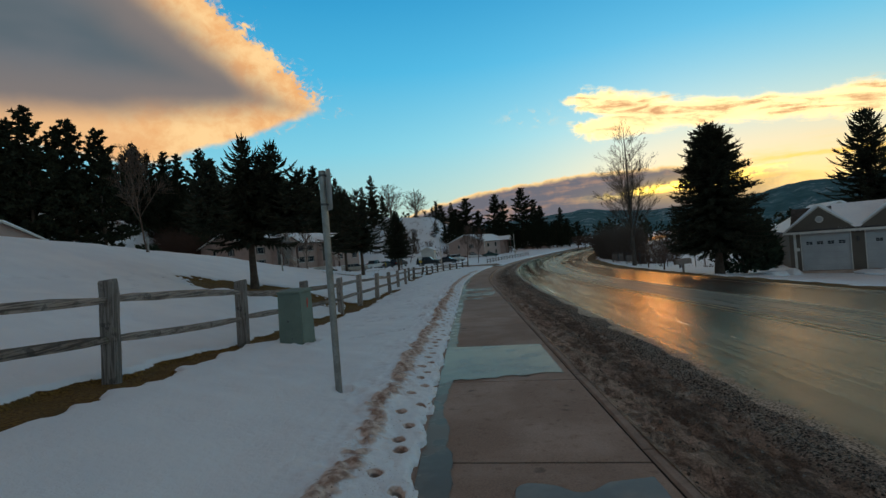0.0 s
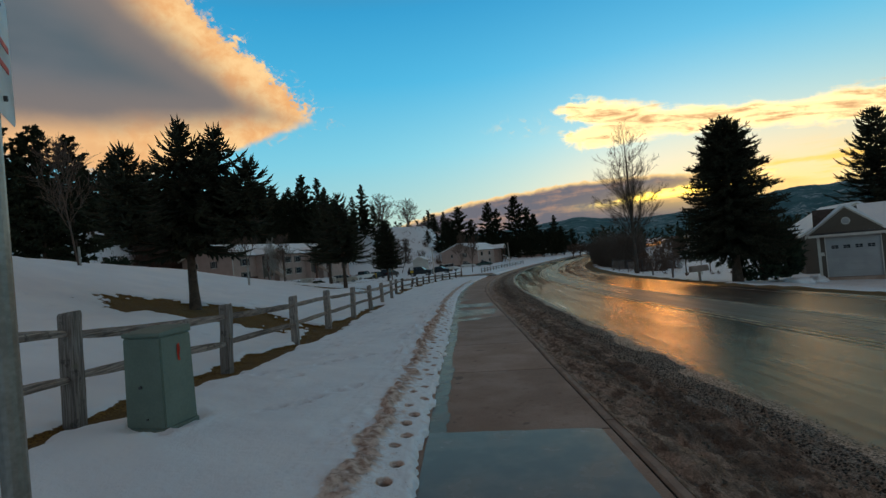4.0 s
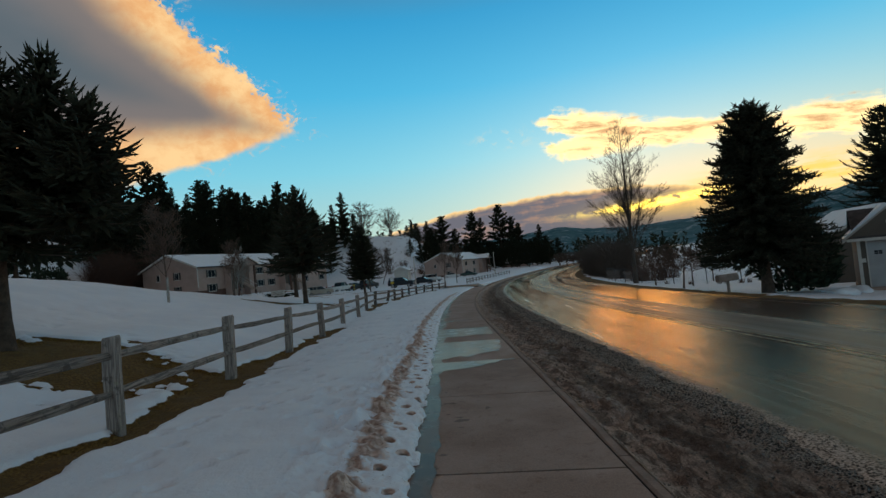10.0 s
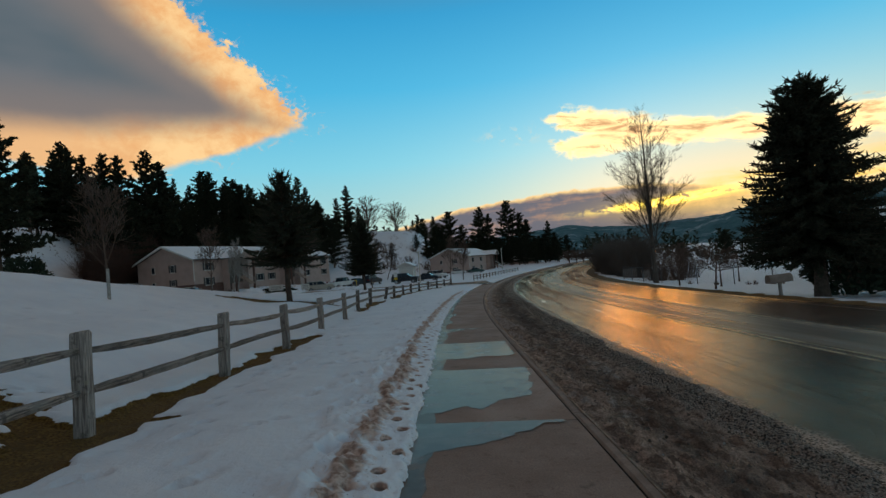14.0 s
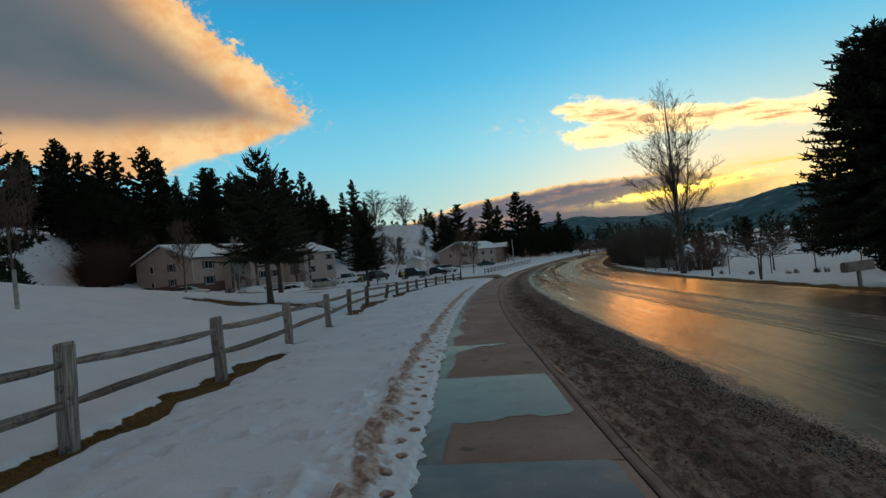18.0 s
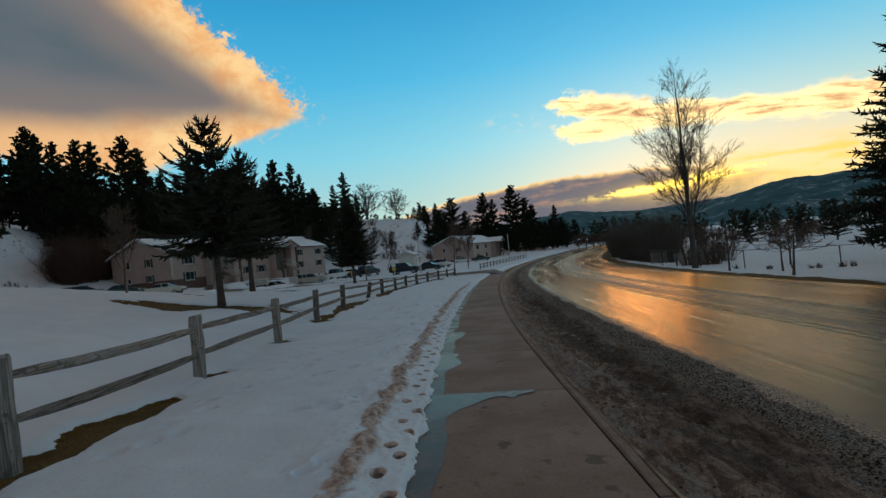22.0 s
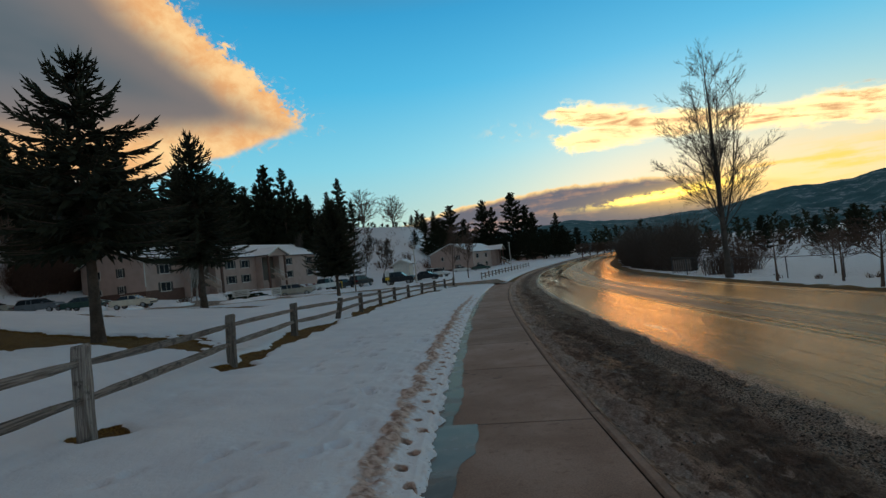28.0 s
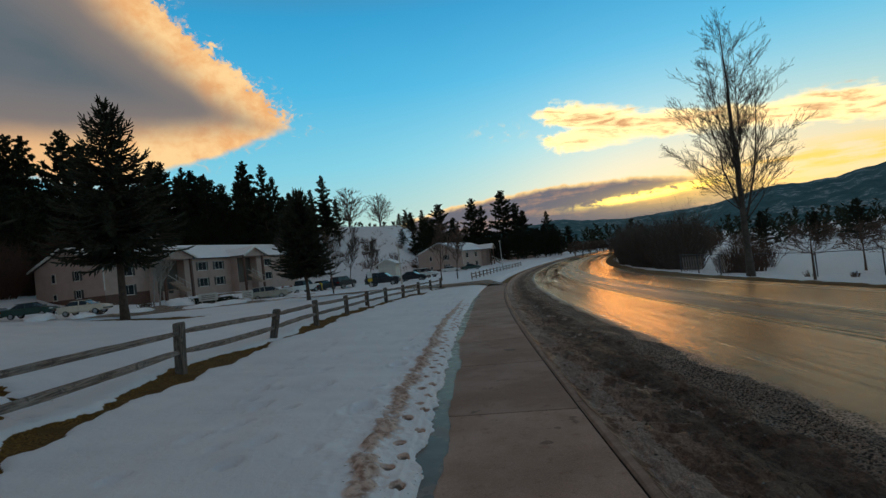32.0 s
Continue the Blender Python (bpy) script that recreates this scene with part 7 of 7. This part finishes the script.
    part("bumper", box_bm(nose - 0.1, nose + 0.03, -hw * 0.94, hw * 0.94, 0.34, 0.50, 0.03), M_STEELDARK, th)
    return th


for kind, paint, label, x, y, yaw in [
        ("sedan", P_CREAM, "parked cream sedan with snow around its wheels", -37.2, 88.2, 4), ("sedan", P_GREEN, "parked dark green sedan behind the snowbank", -42.7, 88.0, 8),
        ("wagon", P_TAN, "parked tan station wagon before the apartments", -21.0, 98.5, 10), ("pickup", P_WHITE, "parked white pickup truck before the apartments", -19.2, 106.6, 62),
        ("sedan", P_BLACK, "parked dark sedan beside the pickup", -17.0, 110.5, 66), ("suv", P_BLACK, "parked black off-roader beside the dark sedan", -14.6, 113.8, 66),
        ("suv", P_BLACK, "parked black sport utility vehicle by the shed", -7.2, 104.4, -8), ("sedan", P_BLACK, "parked dark sedan behind the black utility vehicle", -3.6, 114.2, -14),
        ("suv", P_WHITE, "parked white sport utility vehicle in the row by the shed", -2.0, 129.0, -38), ("sedan", P_WHITE, "parked white sedan before the far apartments", 3.6, 159.0, -5),
        ("sedan", P_GREEN, "parked dark green sedan before the far apartments", 8.6, 158.5, -5), ("wagon", P_GREY, "parked grey station wagon half hidden by the snowbank", -47.4, 87.2, 6), ("sedan", P_TAN, "parked tan car half hidden by the snowbank", -53.5, 87.5, 10)]:
    parked(kind, paint, label, x, y, yaw, 0.24 if x < -30 else 0.13)

# ---- small things ----
def mailbox_stand():
    th = base("mailbox", pose(16.8, 39.6, ground_z(16.8, 39.6) - 0.02, 0, -1, 8), "long grey wooden mailbox on a single post by the road", "mailbox")
    part("post", box_bm(-0.06, 0.06, -0.06, 0.06, -0.3, 0.72, 0.01), M_WOOD, th)
    n = 8
    prof = [(-0.17, 0.72), (0.17, 0.72)] + [(0.17 * math.cos(radians(180 * k / n)), 0.93 + 0.16 * math.sin(radians(180 * k / n))) for k in range(n + 1)]
    bx = part("box", prism_bm(prof, -0.62, 0.62), M_BOXGREY, th, "weathered grey box")
    bx.matrix_basis = pose(0, 0, 0, 0, 0, 90)
    part("door", prism_bm([(x * 1.04, 0.72 + (z - 0.72) * 1.03) for x, z in prof], 0.62, 0.65), M_BOXGREY, bx)
    part("shelf", box_bm(-0.7, 0.7, -0.12, 0.12, 0.68, 0.72, 0.006), M_WOOD, th)


M_BOXGREY = two_tone("weathered_box", (0.17, 0.13, 0.108), (0.26, 0.205, 0.175), 4.0, 40.0, 0.75)
mailbox_stand()


def wire_fence():
    """Chain-link fence along the orchard: posts, top rail and mesh wires."""
    th = base("wire_fence", pose(0, 0, 0), "grey chain-link fence along the snowy orchard", "fence")
    pts = [(45.2 - 2.5 * k, 58.0 + 0.55 * k + 0.17 * k * k) for k in range(8)] + [(25.2, 73.5), (24.2, 76.4), (24.0, 79.6), (24.3, 83.5)]
    tops = []
    for x, y in pts:
        z = ground_z(x, y)
        part("post", rod_bm((x, y, z - 0.2), (x, y, z + 1.75), 0.045, sides=7), M_STEELDARK, th)
        tops.append(Vector((x, y, z)))
    for a, b in zip(tops, tops[1:]):
        part("rail", rod_bm(a + Vector((0, 0, 1.72)), b + Vector((0, 0, 1.72)), 0.024, sides=6), M_STEELDARK, th)
        so = Soup()
        n = 26
        for k in range(n):
            for s in (0, 1):
                f0 = k / n
                f1 = min(1, max(0, f0 + (0.30 if s else -0.30)))
                p, q = a.lerp(b, f0) + Vector((0, 0, 0.05)), a.lerp(b, f1) + Vector((0, 0, 1.70))
                so.tube([p, q], [0.0016, 0.0016], 3)
        so.link("wire_mesh", M_STEELDARK, th)


wire_fence()


def picket_panel(x, y, yaw, tip, n):
    th = base("picket_panel", pose(x, y, ground_z(x, y) + 0.12, tip, 0, yaw), "old pale picket panel leaning behind the wire fence", "fence panel", "picket panels")
    for k in range(n):
        part("picket", prism_bm([(0.22 * k, 0), (0.22 * k + 0.09, 0), (0.22 * k + 0.09, 1.25), (0.22 * k + 0.045, 1.34), (0.22 * k, 1.25)], -0.012, 0.012), M_BOXGREY, th)
    for z in (0.3, 0.95):
        part("rail", box_bm(-0.05, 0.22 * n, 0.014, 0.05, z, z + 0.07, 0.005), M_BOXGREY, th)


picket_panel(23.6, 81.5, -12, -8, 8)
picket_panel(24.9, 78.2, 20, -14, 6)
for k in range(14):
    f = rsf.random()
    x, y = 44.0 - 18.5 * f + rsf.uniform(-0.3, 0.3), 58.3 + 3.6 * f + 8.6 * f * f + rsf.uniform(0.1, 0.7)
    brush("grass_tuft", "dry reddish-brown grass tuft in snow along the wire fence", x, y, 0.5, rsf.uniform(0.30, 0.6), 600 + k, 14, M_TWIG, group="grass tufts along the wire fence")


def notice_board(x, y, w, label):
    th = base("notice_board", pose(x, y, ground_z(x, y), 0, 0, 0), label, "sign")
    for s in (-1, 1):
        part("post", box_bm(s * w * 0.36 - 0.05, s * w * 0.36 + 0.05, -0.05, 0.05, -0.2, 1.0, 0.008), M_TRIM, th)
    part("panel", box_bm(-w / 2, w / 2, -0.09, -0.05, 0.55, 1.45, 0.01), M_TRIM, th)
    for k in range(3):
        part("text_bar", box_bm(-w * 0.36, w * 0.36, -0.096, -0.088, 0.75 + 0.2 * k, 0.81 + 0.2 * k), M_BROWN, th)


notice_board(-27.2, 95.0, 2.3, "pale notice board on two posts before the apartments")
notice_board(-22.5, 95.0, 1.3, "small pale sign in the snow before the apartments")


def lamp_post(x, y, h, label):
    th = base("street_lamp", pose(x, y, ground_z(x, y)), label, "street lamp")
    part("pole", rod_bm((0, 0, -0.2), (0, 0, h), 0.10, 0.07, 10), M_TRIM, th)
    part("head", box_bm(-0.22, 0.22, -0.12, 0.12, h, h + 0.14, 0.03), M_TRIM, th)


lamp_post(15.7, 153.6, 6.2, "pale lamp post beside the far apartments")
lamp_post(-4.3, 99.0, 5.2, "thin pale lamp post by the parking row")

# snow heaps along the parking edge and the drive
for k, (x, y, w, h) in enumerate([(-32.4, 88.6, 2.2, 0.45), (-36.2, 86.3, 1.2, 0.34), (-40.2, 86.0, 1.5, 0.55), (-24.5, 93.5, 3.0, 0.5), (-31.3, 96.5, 2.5, 0.9), (-25.5, 89.0, 2.0, 0.5), (26.3, 41.8, 1.0, 0.42), (24.6, 41.2, 1.1, 0.32), (31.5, 38.4, 2.4, 0.3)]):
    bm = bmesh.new()
    bmesh.ops.create_icosphere(bm, subdivisions=3, radius=1.0)
    for v in bm.verts:
        n = noise.noise(v.co * 1.7 + Vector((k * 3.1, 0, 0))) * 0.35 + noise.noise(v.co * 4.0 + Vector((0, k, 0))) * 0.12
        v.co = Vector((v.co.x * w * (1 + n), v.co.y * w * 0.7 * (1 + n), max(v.co.z, -0.3) * h * (1 + n)))
    me = bpy.data.meshes.new("snowbank")
    bm.to_mesh(me)
    bm.free()
    me.materials.append(M_SNOW)
    me.polygons.foreach_set("use_smooth", [True] * len(me.polygons))
    ob = new("snowbank", me)
    ob.matrix_world = pose(x, y, ground_z(x, y) + 0.05, 0, 0, k * 40)
    tagged(ob, "heap of shovelled snow beside the parking area" if x < 0 else "heap of ploughed snow by the driveway", "snow heap", "snow heaps")
for k, (x, y, s) in enumerate([(-34.5, 94.5, 1.0), (-31.0, 97.0, 1.3), (-37.5, 90.5, 1.1)]):
    brush("shrub", "low leafless brown shrub before the apartments", x, y, 1.6 * s, 1.1 * s, 400 + k, 70, M_TWIG, group="shrubs by the apartments")

# low evergreens with snow on top before the entrance
for k, (x, y, rx) in enumerate(((-29.4, 96.4, 1.4), (-25.9, 96.2, 1.6))):
    hb = hedge("low_hedge", "low dark evergreen shrub capped with snow before the apartments", x, y, rx, 0.9, 1.0, 60 + k, M_JUNIPER, 420)
    bm = bmesh.new()
    bmesh.ops.create_icosphere(bm, subdivisions=2, radius=1.0)
    for v in bm.verts:
        n = noise.noise(v.co * 2.0 + Vector((k * 3.1, 0, 0))) * 0.3
        v.co = Vector((v.co.x * rx * 0.8 * (1 + n), v.co.y * 0.7 * (1 + n), 1.0 + max(v.co.z, -0.2) * 0.22))
    part("snow_cap", bm, M_SNOW, hb, "cap of snow", True)


def post_sign(x, y, label):
    th = base("post_sign", pose(x, y, ground_z(x, y), 0, 0, -5), label, "sign")
    part("post", rod_bm((0, 0, -0.2), (0, 0, 2.1), 0.05, sides=8), M_TRIM, th)
    part("plate", box_bm(-0.32, 0.32, -0.07, -0.045, 1.35, 2.15, 0.01), M_SIGNWHITE, th)
    part("lower_plate", box_bm(-0.30, 0.30, -0.07, -0.045, 0.85, 1.25, 0.01), P_YELLOW, th, "small yellow plate")


post_sign(-8.7, 101.9, "pale sign with a small yellow plate by the parking row")

# loose stones and ice crumbs along the gutter and beside the sidewalk
def crumbs(name, label, n, seed, u0, u1, y0, y1, smin, smax, material, lift):
    rs = np.random.RandomState(seed)
    verts, faces = [], []
    for k in range(n):
        y = y0 + (y1 - y0) * rs.rand() ** 1.15
        u = u0 + (u1 - u0) * (rs.rand() if k % 3 else rs.beta(4, 2))
        s = smin + (smax - smin) * rs.rand() ** 3
        c = np.array([float(place_x(u, y)), y, lift(u, y)])
        q = rs.normal(size=(5, 3))
        q /= np.linalg.norm(q, axis=1)[:, None]
        q = np.array([[-1, -0.7, 0], [1, -0.6, 0.1], [0.1, 1, 0], [-0.1, 0.1, 0.9], [0.2, -0.2, -0.4]]) + q * 0.45
        i = len(verts)
        verts += (c + q * s).tolist()
        faces += [(i, i + 1, i + 3), (i + 1, i + 2, i + 3), (i + 2, i, i + 3), (i + 1, i, i + 4), (i + 2, i + 1, i + 4), (i, i + 2, i + 4)]
    return tagged(link_mesh(name, verts, faces, material), label, "gravel", kind="stuff")


M_SLUSH = two_tone("grey_slush", (0.16, 0.15, 0.14), (0.34, 0.32, 0.30), 12.0, 60.0, 0.6, local=False)
M_GRIT = two_tone("grey_grit", (0.030, 0.024, 0.020), (0.15, 0.13, 0.115), 30.0, 90.0, 0.8, local=False)
crumbs("gravel", "loose gravel and sand along the edge of the road", 9000, 5, 2.6, 3.55, 1.5, 46, 0.004, 0.012, M_GRIT, lambda u, y: float(mud_height(u, y)) + 0.006 if u < 3.45 else float(plain(u, y)) + 0.012)
crumbs("mud_crumbs", "frozen crumbs of mud in the gutter", 8000, 6, 1.36, 3.2, 1.5, 42, 0.005, 0.020, M_RUBBLE, lambda u, y: float(mud_height(u, y)) + 0.004)
crumbs("ice_crumbs", "grey crumbs of ice in the gutter", 1500, 8, 1.36, 3.3, 1.5, 44, 0.005, 0.014, M_SLUSH, lambda u, y: float(mud_height(u, y)) + 0.003)
